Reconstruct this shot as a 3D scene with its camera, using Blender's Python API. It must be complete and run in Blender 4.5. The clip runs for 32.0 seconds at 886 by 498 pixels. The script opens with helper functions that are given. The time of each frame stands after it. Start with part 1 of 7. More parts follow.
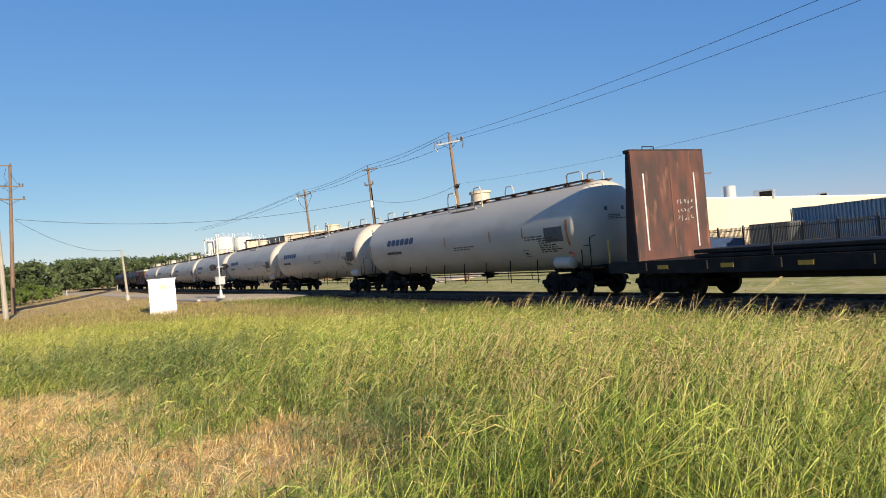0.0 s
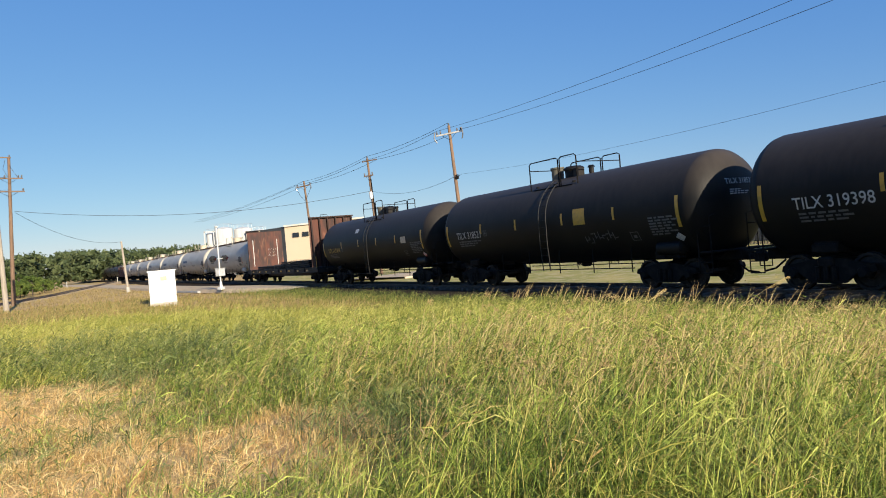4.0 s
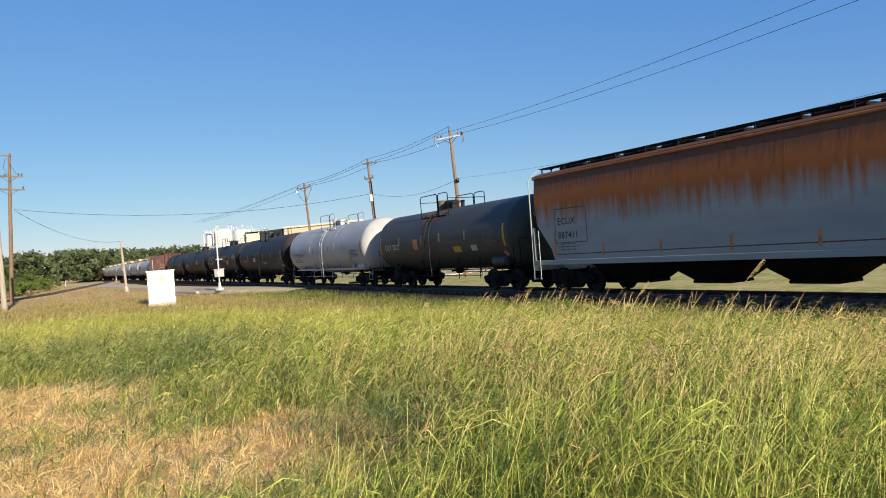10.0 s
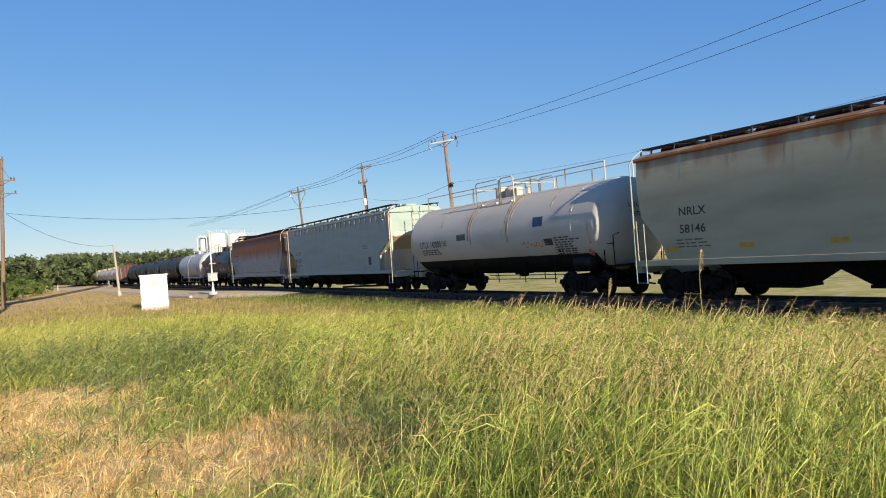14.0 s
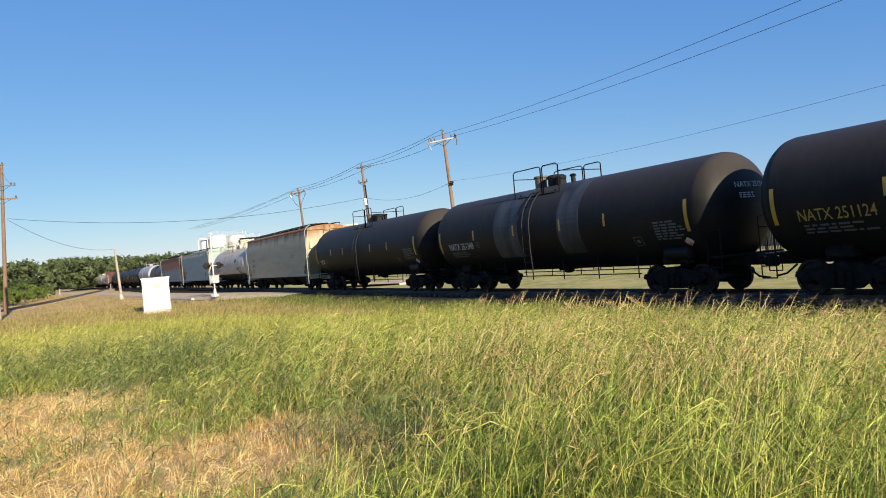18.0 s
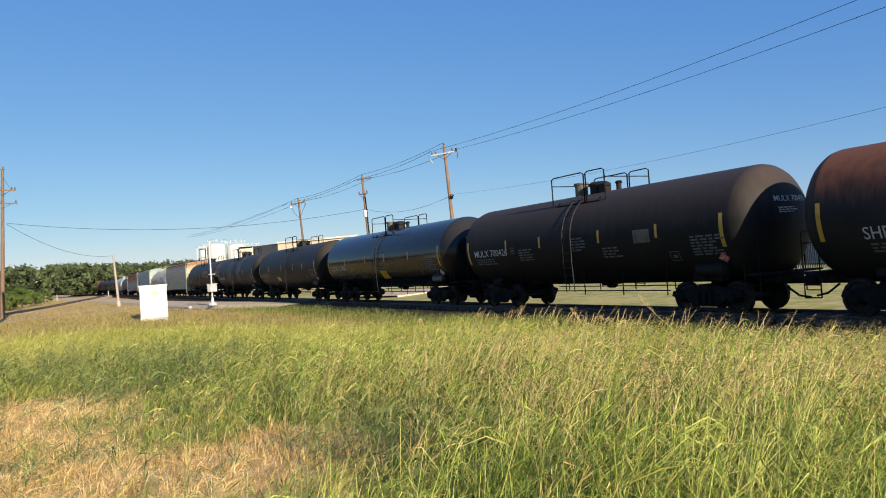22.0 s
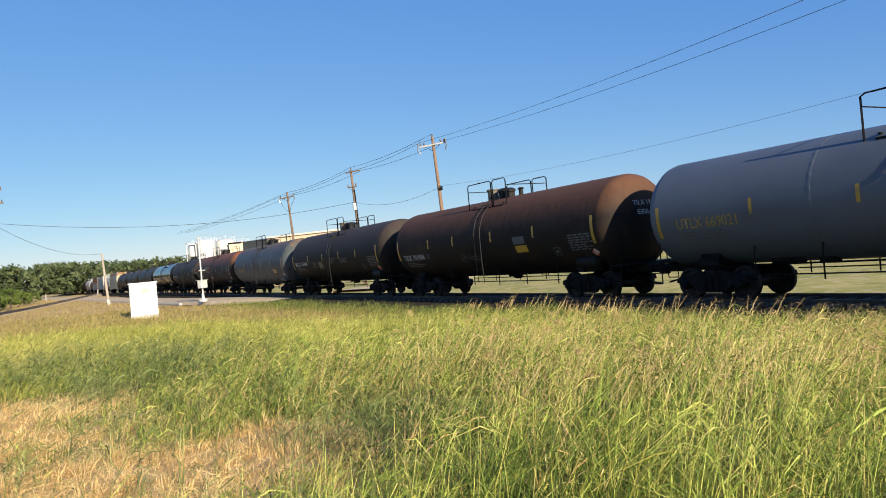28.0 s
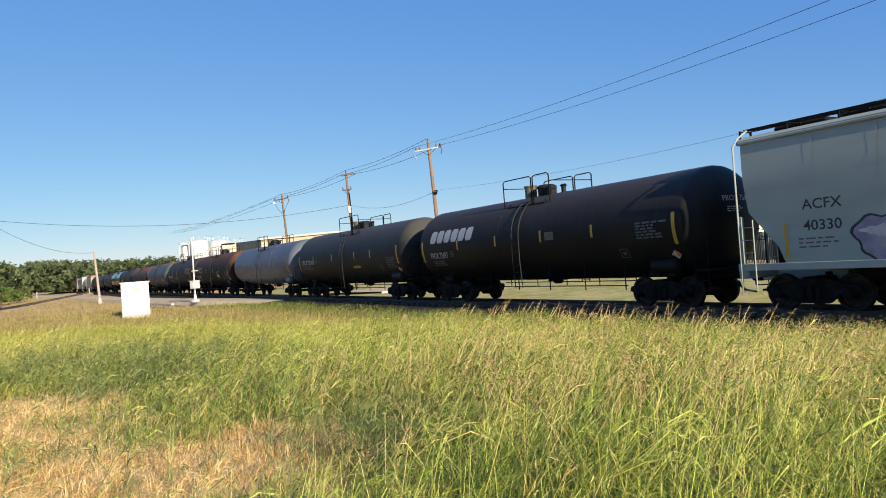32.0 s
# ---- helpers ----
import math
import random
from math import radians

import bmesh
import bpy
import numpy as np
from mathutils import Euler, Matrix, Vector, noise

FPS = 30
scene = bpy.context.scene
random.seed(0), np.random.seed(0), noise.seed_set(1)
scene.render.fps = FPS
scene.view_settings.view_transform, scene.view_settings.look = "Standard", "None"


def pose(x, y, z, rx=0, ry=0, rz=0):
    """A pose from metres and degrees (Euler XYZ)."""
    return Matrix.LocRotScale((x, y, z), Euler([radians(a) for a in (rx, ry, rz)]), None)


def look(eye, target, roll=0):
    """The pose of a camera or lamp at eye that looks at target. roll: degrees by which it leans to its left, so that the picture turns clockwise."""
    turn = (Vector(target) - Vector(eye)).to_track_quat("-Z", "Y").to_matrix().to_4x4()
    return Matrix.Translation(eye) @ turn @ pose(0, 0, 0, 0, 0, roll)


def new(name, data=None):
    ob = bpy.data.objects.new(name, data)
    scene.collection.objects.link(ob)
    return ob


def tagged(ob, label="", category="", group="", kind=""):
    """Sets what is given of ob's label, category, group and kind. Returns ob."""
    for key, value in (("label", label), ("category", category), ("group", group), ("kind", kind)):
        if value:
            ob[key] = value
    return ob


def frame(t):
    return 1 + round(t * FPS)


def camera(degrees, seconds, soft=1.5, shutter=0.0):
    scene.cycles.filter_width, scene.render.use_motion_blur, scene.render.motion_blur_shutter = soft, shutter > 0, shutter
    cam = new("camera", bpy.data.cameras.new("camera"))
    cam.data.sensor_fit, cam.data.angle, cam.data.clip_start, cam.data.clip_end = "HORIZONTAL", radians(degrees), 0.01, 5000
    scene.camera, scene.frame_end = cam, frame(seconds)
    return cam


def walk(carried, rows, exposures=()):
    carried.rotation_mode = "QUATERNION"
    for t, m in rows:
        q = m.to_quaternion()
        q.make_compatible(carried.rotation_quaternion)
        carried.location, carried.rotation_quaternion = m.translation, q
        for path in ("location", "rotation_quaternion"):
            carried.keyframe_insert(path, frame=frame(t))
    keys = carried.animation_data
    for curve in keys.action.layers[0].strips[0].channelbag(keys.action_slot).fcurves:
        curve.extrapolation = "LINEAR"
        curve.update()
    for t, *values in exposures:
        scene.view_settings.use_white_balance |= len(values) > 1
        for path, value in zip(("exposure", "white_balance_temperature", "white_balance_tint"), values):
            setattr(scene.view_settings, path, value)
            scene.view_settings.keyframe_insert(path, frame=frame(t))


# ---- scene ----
# ---- the camera: held by hand on a low bank, turning a little ----
EYE = (0.0, 0.0, 1.935)
TURNS = (
    (0, 0.014, 0.455, 4.815),
    (0.5, 0.003, 0.525, 4.557),
    (1, 0.090, 0.620, 4.276),
    (1.5, 0.087, 0.592, 4.346),
    (2, 0.156, 0.571, 4.396),
    (2.5, 0.125, 0.388, 4.632),
    (3, 0.133, 0.015, 5.034),
    (3.5, 0.072, -0.288, 5.095),
    (5.5, 0.058, -0.045, 4.287),
    (6, 0.062, -0.047, 4.432),
    (6.5, 0.156, -0.082, 4.633),
    (7, 0.343, -0.219, 4.945),
    (7.5, 0.246, -0.323, 5.068),
    (8, 0.035, -0.368, 4.860),
    (8.5, -0.072, -0.267, 4.576),
    (9, 0.000, -0.051, 4.390),
    (9.5, -0.041, -0.113, 4.350),
    (10, -0.016, 0.020, 4.244),
    (10.5, -0.088, 0.433, 4.290),
    (11, -0.175, 0.838, 4.351),
    (11.5, -0.293, 0.792, 4.649),
    (12, -0.318, 0.420, 4.661),
    (12.5, -0.426, 0.254, 4.389),
    (13, -0.481, 0.131, 4.138),
    (13.5, -0.500, 0.127, 4.180),
    (14, -0.506, 0.311, 4.227),
    (14.5, -0.601, 0.592, 4.251),
    (16.5, -0.644, 1.066, 3.980),
    (17, -0.603, 0.850, 4.306),
    (17.5, -0.510, 0.464, 4.678),
    (18, -0.415, 0.207, 5.108),
    (18.5, -0.352, 0.082, 5.249),
    (19, -0.355, 0.195, 5.036),
    (19.5, -0.415, 0.282, 4.611),
    (20, -0.266, 0.389, 4.467),
    (20.5, -0.208, 0.647, 4.481),
    (21, -0.293, 0.934, 4.334),
    (21.5, -0.456, 1.095, 4.037),
    (22, -0.582, 1.227, 3.988),
    (22.5, -0.742, 1.821, 3.883),
    (23, -0.926, 2.082, 3.913),
    (23.5, -1.103, 1.780, 4.275),
    (24, -1.059, 1.317, 4.731),
    (24.5, -1.060, 1.126, 4.368),
    (25, -1.202, 1.047, 4.226),
    (25.5, -1.335, 0.983, 4.440),
    (27.5, -1.245, 0.710, 5.031),
    (28, -1.282, 0.499, 5.134),
    (28.5, -1.279, 0.428, 5.207),
    (29, -1.367, 0.366, 5.452),
    (29.5, -1.547, 0.270, 5.629),
    (30, -1.618, 0.328, 5.260),
    (30.5, -1.559, 0.455, 4.817),
    (31, -1.595, 0.542, 4.514),
    (31.5, -1.741, 0.674, 4.345),
    (32, -1.793, 0.813, 4.160),
)


def held(yaw, pitch, lean):
    return pose(*EYE, 90 + pitch, 0, yaw) @ pose(0, 0, 0, 0, 0, -lean)


cam = camera(62.6, 32.0, soft=1.0)
walk(cam, [(t, held(a, b, c)) for t, a, b, c in TURNS], exposures=((0, .5), (1, .35), (2, .47), (3, .55), (9, .55), (17, .62), (20, .63), (22, .55), (23, .54), (25, .61), (28, .66), (32, .65)))

# ---- daylight: clear sky, one sun from the right and behind ----
SUN_AZ, SUN_EL = radians(-61.9), radians(17.5)     # azimuth from +x, anticlockwise
world = bpy.data.worlds.new("world")
scene.world = world
world.use_nodes = True
wn = world.node_tree
sky = wn.nodes.new("ShaderNodeTexSky")
sky.sky_type = "NISHITA"
sky.sun_disc = False
sky.sun_elevation = SUN_EL
sky.sun_rotation = math.pi / 2 - SUN_AZ
sky.air_density, sky.dust_density, sky.ozone_density = 1.0, 0.0, 6.0
haze = wn.nodes.new("ShaderNodeVectorMath")     # clear blue air in front of the sky's own gradient
haze.operation = "MULTIPLY_ADD"
haze.inputs[1].default_value, haze.inputs[2].default_value = (1.0, 0.73, 0.36), (0.06, 0.93, 4.0)
wn.links.new(sky.outputs[0], haze.inputs[0])
wn.links.new(haze.outputs[0], wn.nodes["Background"].inputs[0])
wn.nodes["Background"].inputs[1].default_value = 0.081
sun = new("sun", bpy.data.lights.new("sun", "SUN"))
sun.data.energy, sun.data.angle, sun.data.color = 5.8, radians(0.53), (1.0, 0.89, 0.70)
sun_dir = Vector((math.cos(SUN_AZ) * math.cos(SUN_EL), math.sin(SUN_AZ) * math.cos(SUN_EL), math.sin(SUN_EL)))
sun.matrix_world = look(sun_dir * 60, (0, 0, 0))

# ---- materials ----
def mat(name, col, rough=0.7, metal=0.0, col2=None, scale=3.0, stretch=(1, 1, 1), mix=(0.4, 0.65), bump=0.0, bscale=40.0,
        grime=None, gscale=1.2, gmix=(0.55, 0.75), spec=0.5, per_object=0.0, coords="Object", crown=None):
    """Paint, metal, soil: base colour, a second colour by soft noise, grime at a second scale, fine bump.
    crown: (colour, height where it starts, height where it is full, how ragged, how fine the runs), or several such,
    the lowest first: rust or dust lying on top and running down; on the dark tanks it also paints in the sunlit upper
    shell."""
    m = bpy.data.materials.new(name)
    m.use_nodes = True
    nt = m.node_tree
    b = nt.nodes["Principled BSDF"]
    b.inputs["Roughness"].default_value = rough
    b.inputs["Metallic"].default_value = metal
    b.inputs["Specular IOR Level"].default_value = spec
    tc = nt.nodes.new("ShaderNodeTexCoord")
    mp = nt.nodes.new("ShaderNodeMapping")
    mp.inputs["Scale"].default_value = stretch
    nt.links.new(tc.outputs[coords], mp.inputs[0])

    def noise_mask(sc, lo, hi, detail=5.0):
        n = nt.nodes.new("ShaderNodeTexNoise")
        n.inputs["Scale"].default_value = sc
        n.inputs["Detail"].default_value = detail
        nt.links.new(mp.outputs[0], n.inputs["Vector"])
        r = nt.nodes.new("ShaderNodeMapRange")
        r.inputs["From Min"].default_value, r.inputs["From Max"].default_value = lo, hi
        nt.links.new(n.outputs[0], r.inputs["Value"])
        return r.outputs[0]

    def blend(a, c, f):
        x = nt.nodes.new("ShaderNodeMix")
        x.data_type = "RGBA"
        nt.links.new(f, x.inputs[0])
        if isinstance(a, tuple):
            x.inputs[6].default_value = (*a, 1)
        else:
            nt.links.new(a, x.inputs[6])
        x.inputs[7].default_value = (*c, 1)
        return x.outputs[2]

    out = col
    if col2:
        out = blend(out, col2, noise_mask(scale, *mix))
    if grime:
        out = blend(out, grime, noise_mask(gscale, *gmix, detail=8.0))
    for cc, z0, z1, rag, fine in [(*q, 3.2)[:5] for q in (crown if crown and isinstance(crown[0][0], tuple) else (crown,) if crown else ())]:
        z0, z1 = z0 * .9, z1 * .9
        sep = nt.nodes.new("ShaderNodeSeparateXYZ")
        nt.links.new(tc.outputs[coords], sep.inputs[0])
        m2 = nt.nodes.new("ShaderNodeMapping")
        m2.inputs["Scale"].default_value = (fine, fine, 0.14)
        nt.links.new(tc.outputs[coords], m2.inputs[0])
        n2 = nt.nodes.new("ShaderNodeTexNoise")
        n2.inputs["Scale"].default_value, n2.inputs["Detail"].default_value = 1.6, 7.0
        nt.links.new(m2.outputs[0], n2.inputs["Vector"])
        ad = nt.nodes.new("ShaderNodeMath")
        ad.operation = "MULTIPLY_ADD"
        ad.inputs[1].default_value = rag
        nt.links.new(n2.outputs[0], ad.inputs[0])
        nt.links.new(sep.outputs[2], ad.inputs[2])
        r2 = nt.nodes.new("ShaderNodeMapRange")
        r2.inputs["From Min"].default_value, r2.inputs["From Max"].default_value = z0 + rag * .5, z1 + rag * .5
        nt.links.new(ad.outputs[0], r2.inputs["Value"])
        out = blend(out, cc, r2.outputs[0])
    if per_object:
        oi = nt.nodes.new("ShaderNodeObjectInfo")
        hv = nt.nodes.new("ShaderNodeHueSaturation")
        r = nt.nodes.new("ShaderNodeMapRange")
        r.inputs["To Min"].default_value, r.inputs["To Max"].default_value = 1 - per_object, 1 + per_object
        nt.links.new(oi.outputs["Random"], r.inputs["Value"])
        nt.links.new(r.outputs[0], hv.inputs["Value"])
        if isinstance(out, tuple):
            hv.inputs["Color"].default_value = (*out, 1)
        else:
            nt.links.new(out, hv.inputs["Color"])
        out = hv.outputs[0]
    if isinstance(out, tuple):
        b.inputs["Base Color"].default_value = (*out, 1)
    else:
        nt.links.new(out, b.inputs["Base Color"])
    if bump:
        bn = nt.nodes.new("ShaderNodeTexNoise")
        bn.inputs["Scale"].default_value, bn.inputs["Detail"].default_value = bscale, 6.0
        nt.links.new(mp.outputs[0], bn.inputs["Vector"])
        bp = nt.nodes.new("ShaderNodeBump")
        bp.inputs["Strength"].default_value, bp.inputs["Distance"].default_value = bump, 0.02
        nt.links.new(bn.outputs[0], bp.inputs["Height"])
        nt.links.new(bp.outputs[0], b.inputs["Normal"])
    return m


# ---- mesh building ----
class Shape:
    """Collects vertices and faces of one part."""

    def __init__(self):
        self.v, self.f = [], []

    def add(self, verts, faces):
        n = len(self.v)
        self.v += [tuple(p) for p in verts]
        self.f += [tuple(i + n for i in fc) for fc in faces]
        return self

    def box(self, c, size, m=None, ch=0.0):
        """A box about c, its edges chamfered by ch."""
        hx, hy, hz = (s / 2 for s in size)
        if ch <= 0:
            vs = [(x, y, z) for x in (-hx, hx) for y in (-hy, hy) for z in (-hz, hz)]
            fs = [(0, 1, 3, 2), (4, 6, 7, 5), (0, 4, 5, 1), (2, 3, 7, 6), (0, 2, 6, 4), (1, 5, 7, 3)]
        else:
            ch = min(ch, hx * 0.9, hy * 0.9, hz * 0.9)
            vs, key = [], {}
            for sx in (-1, 1):
                for sy in (-1, 1):
                    for sz in (-1, 1):
                        for a in range(3):
                            q = [sx * (hx - ch), sy * (hy - ch), sz * (hz - ch)]
                            q[a] += (sx, sy, sz)[a] * ch
                            key[sx, sy, sz, a] = len(vs)
                            vs.append(tuple(q))
            fs = []
            for a in range(3):
                u, w = [i for i in range(3) if i != a]
                for s in (-1, 1):
                    ring = []
                    for su, sw in ((-1, -1), (1, -1), (1, 1), (-1, 1)):
                        sg = [0, 0, 0]
                        sg[a], sg[u], sg[w] = s, su, sw
                        ring.append(key[(*sg, a)])
                    fs.append(tuple(ring) if (s > 0) == (a != 1) else tuple(reversed(ring)))
            for a in range(3):
                u, w = [i for i in range(3) if i != a]
                for su in (-1, 1):
                    for sw in (-1, 1):
                        lo, hi = [0, 0, 0], [0, 0, 0]
                        lo[a], hi[a] = -1, 1
                        lo[u] = hi[u] = su
                        lo[w] = hi[w] = sw
                        fs.append((key[(*lo, u)], key[(*hi, u)], key[(*hi, w)], key[(*lo, w)]))
            for sx in (-1, 1):
                for sy in (-1, 1):
                    for sz in (-1, 1):
                        fs.append(tuple(key[sx, sy, sz, a] for a in range(3)))
        vs = [Vector(p) for p in vs]
        if m is not None:
            vs = [m @ p for p in vs]
        c = Vector(c)
        return self.add([p + c for p in vs], fs)

    def tube(self, pts, r, n=6, caps=True):
        """A round bar along pts; r may be a list."""
        pts = [Vector(p) for p in pts]
        rs = r if isinstance(r, (list, tuple)) else [r] * len(pts)
        vs, fs = [], []
        last = None
        for i, p in enumerate(pts):
            d = (pts[min(i + 1, len(pts) - 1)] - pts[max(i - 1, 0)]).normalized()
            if last is None:
                a = d.orthogonal().normalized()
            else:
                a = (last - d * last.dot(d))
                a = a.normalized() if a.length > 1e-6 else d.orthogonal().normalized()
            last = a
            b = d.cross(a)
            for k in range(n):
                t = 2 * math.pi * k / n
                vs.append(p + (a * math.cos(t) + b * math.sin(t)) * rs[i])
        for i in range(len(pts) - 1):
            for k in range(n):
                k2 = (k + 1) % n
                fs.append((i * n + k, i * n + k2, (i + 1) * n + k2, (i + 1) * n + k))
        if caps:
            fs.append(tuple(reversed(range(n))))
            fs.append(tuple((len(pts) - 1) * n + k for k in range(n)))
        return self.add(vs, fs)

    def lathe(self, prof, n=24, axis="x", at=(0, 0, 0)):
        """Turns (along, radius) pairs about an axis through at."""
        vs, fs = [], []
        for u, r in prof:
            for k in range(n):
                t = 2 * math.pi * k / n
                c, s = math.cos(t) * r, math.sin(t) * r
                q = {"x": (u, c, s), "y": (s, u, c), "z": (c, s, u)}[axis]
                vs.append((q[0] + at[0], q[1] + at[1], q[2] + at[2]))
        for i in range(len(prof) - 1):
            for k in range(n):
                k2 = (k + 1) % n
                fs.append((i * n + k, i * n + k2, (i + 1) * n + k2, (i + 1) * n + k))
        if prof[0][1] > 1e-5:
            fs.append(tuple(reversed(range(n))))
        if prof[-1][1] > 1e-5:
            fs.append(tuple((len(prof) - 1) * n + k for k in range(n)))
        return self.add(vs, fs)

    def prism(self, poly, y0, y1):
        """A polygon of (x, z) pairs, pushed from y0 to y1."""
        n = len(poly)
        vs = [(x, y0, z) for x, z in poly] + [(x, y1, z) for x, z in poly]
        fs = [tuple(range(n)), tuple(reversed(range(n, 2 * n)))]
        fs += [(i, i + n, (i + 1) % n + n, (i + 1) % n) for i in range(n)]
        return self.add(vs, fs)

    def mesh(self, name, smooth=False):
        me = bpy.data.meshes.new(name)
        me.from_pydata(self.v, [], self.f)
        bm = bmesh.new()
        bm.from_mesh(me)
        bmesh.ops.recalc_face_normals(bm, faces=bm.faces)
        bm.to_mesh(me)
        bm.free()
        if smooth:
            me.polygons.foreach_set("use_smooth", [True] * len(me.polygons))
            me.set_sharp_from_angle(angle=radians(38))
        me.update()
        return me


def link(name, me, material, parent=None, m=None, label=""):
    """One mesh object, under its thing or part where one is given; meshes may be shared."""
    ob = new(name, me)
    if not me.materials:
        me.materials.append(None)
    ob.material_slots[0].link = "OBJECT"
    ob.material_slots[0].material = material
    if parent is not None:
        ob.parent = parent
    if m is not None:
        ob.matrix_basis = m
    if label:
        ob["label"] = label
    if name in ("stencil_print", "seed_head", "chalk_mark", "roof_rail"):
        ob["kind"] = "stuff"
    return ob


def part(name, shape, material, parent, label="", smooth=False, m=None):
    return link(name, shape.mesh(name, smooth), material, parent, m, label)


def thing(name, m=None, label="", category="", group=""):
    ob = new(name)
    ob.empty_display_size = 0.3
    if m is not None:
        ob.matrix_basis = m
    return tagged(ob, label, category, group)


def grid_mesh(name, xs, ys, zf):
    X, Y = np.meshgrid(xs, ys)
    co = np.stack([X, Y, zf(X, Y)], -1).reshape(-1, 3)
    nx, ny = len(xs), len(ys)
    i = (np.arange(ny - 1)[:, None] * nx + np.arange(nx - 1)[None]).ravel()
    return raw_mesh(name, co, np.stack([i, i + 1, i + nx + 1, i + nx], -1), True)


def raw_mesh(name, co, faces, smooth=False):
    """A mesh from arrays of points and of equal-sided faces."""
    me = bpy.data.meshes.new(name)
    k = faces.shape[1]
    me.vertices.add(len(co))
    me.vertices.foreach_set("co", np.asarray(co, np.float32).ravel())
    me.loops.add(faces.size)
    me.loops.foreach_set("vertex_index", faces.astype(np.int32).ravel())
    me.polygons.add(len(faces))
    me.polygons.foreach_set("loop_start", np.arange(0, faces.size, k, dtype=np.int32))
    if smooth:
        me.polygons.foreach_set("use_smooth", np.ones(len(faces), bool))
    me.update(calc_edges=True)
    return me


# ---- the line of the track: bearing and inverse depth at a few stations, seen from the bank ----
ST_U = np.array([-.45, -.396, -.342, -.27, -.18, -.072, .072, .225, .405, .63])
ST_W = np.array([0.12940, 0.21181, 0.29029, 0.39631, 0.53426, 0.69570, 0.91220, 1.13955, 1.40302, 1.73350]) / 30.0


def spline(xk, yk, x):
    n, h = len(xk), np.diff(xk)
    A, b = np.eye(n), np.zeros(n)
    for i in range(1, n - 1):
        A[i, i - 1:i + 2] = h[i - 1], 2 * (h[i - 1] + h[i]), h[i]
        b[i] = 6 * ((yk[i + 1] - yk[i]) / h[i] - (yk[i] - yk[i - 1]) / h[i - 1])
    M = np.linalg.solve(A, b)
    i = np.clip(np.searchsorted(xk, x) - 1, 0, n - 2)
    a, c = xk[i + 1] - x, x - xk[i]
    return M[i] * a ** 3 / 6 / h[i] + M[i + 1] * c ** 3 / 6 / h[i] + (yk[i] / h[i] - M[i] * h[i] / 6) * a + (yk[i + 1] / h[i] - M[i + 1] * h[i] / 6) * c


def lay_line():
    u = np.linspace(-.45, .594, 1400)
    y = 1 / spline(ST_U, ST_W, u)
    xy = np.stack([u * y, y], -1)
    far, near = xy[0] - xy[20], xy[-1] - xy[-40]
    far, near = far / np.linalg.norm(far), near / np.linalg.norm(near)
    turn = lambda v, a: np.array([v[0] * math.cos(a) - v[1] * math.sin(a), v[0] * math.sin(a) + v[1] * math.cos(a)])
    head, q = [], xy[0]
    for k in range(230):                        # on beyond the trees, still bending
        far = turn(far, 0.0035)
        q = q + far * 3.0
        head.append(q)
    tail = [xy[-1] + near * d for d in np.arange(1.0, 620.0, 3.0)]
    pts = np.concatenate([np.array(head)[::-1], xy, np.array(tail)])
    s = np.concatenate([[0], np.cumsum(np.linalg.norm(np.diff(pts, axis=0), axis=1))])
    i0 = len(head) + np.searchsorted(u, 0.09)
    return s[i0] - s, pts                       # s grows towards the far end


LINE_S, LINE_P = lay_line()


def on_line(s, side=0.0):
    """Point and heading of the track at s; side: metres to the camera's side."""
    a, b = (np.array([np.interp(q, LINE_S[::-1], LINE_P[::-1, 0]), np.interp(q, LINE_S[::-1], LINE_P[::-1, 1])]) for q in (s - 0.4, s + 0.4))
    d = (b - a) / np.linalg.norm(b - a)
    return (a + b) / 2 + np.array([-d[1], d[0]]) * side, math.atan2(d[1], d[0])

# Black tank crowns: dust, with the sunlight on the upper shell painted in too.
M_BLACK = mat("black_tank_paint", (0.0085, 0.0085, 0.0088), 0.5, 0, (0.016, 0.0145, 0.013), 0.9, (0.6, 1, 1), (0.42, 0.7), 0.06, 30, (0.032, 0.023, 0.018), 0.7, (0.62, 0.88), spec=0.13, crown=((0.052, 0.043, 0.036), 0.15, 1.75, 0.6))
# This crown puts the sky's sheen on the upper half into the paint.
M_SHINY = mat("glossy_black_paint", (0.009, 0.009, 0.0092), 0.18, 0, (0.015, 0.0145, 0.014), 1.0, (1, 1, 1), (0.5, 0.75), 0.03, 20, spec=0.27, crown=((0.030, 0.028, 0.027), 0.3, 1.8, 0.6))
M_BROWN = mat("rust_crowned_black_paint", (0.011, 0.0105, 0.0105), 0.6, 0, (0.022, 0.018, 0.016), 0.8, (0.5, 1, 1), (0.4, 0.7), 0.08, 30, spec=0.2, crown=((0.17, 0.066, 0.032), 0.25, 1.4, 1.0))
M_WHITE = mat("weathered_white_paint", (0.50, 0.46, 0.385), 0.55, 0, (0.42, 0.38, 0.315), 1.1, (0.5, 1, 1), (0.42, 0.75), 0.04, 25, (0.3, 0.25, 0.2), 0.5, (0.62, 0.95), crown=((0.50, 0.43, 0.32), 0.6, 1.7, 0.6))
M_GREYW = mat("light_grey_paint", (0.40, 0.39, 0.37), 0.5, 0, (0.32, 0.315, 0.30), 1.0, (0.5, 1, 1), (0.42, 0.75), 0.04, 25, (0.22, 0.16, 0.12), 0.6, (0.66, 0.95))
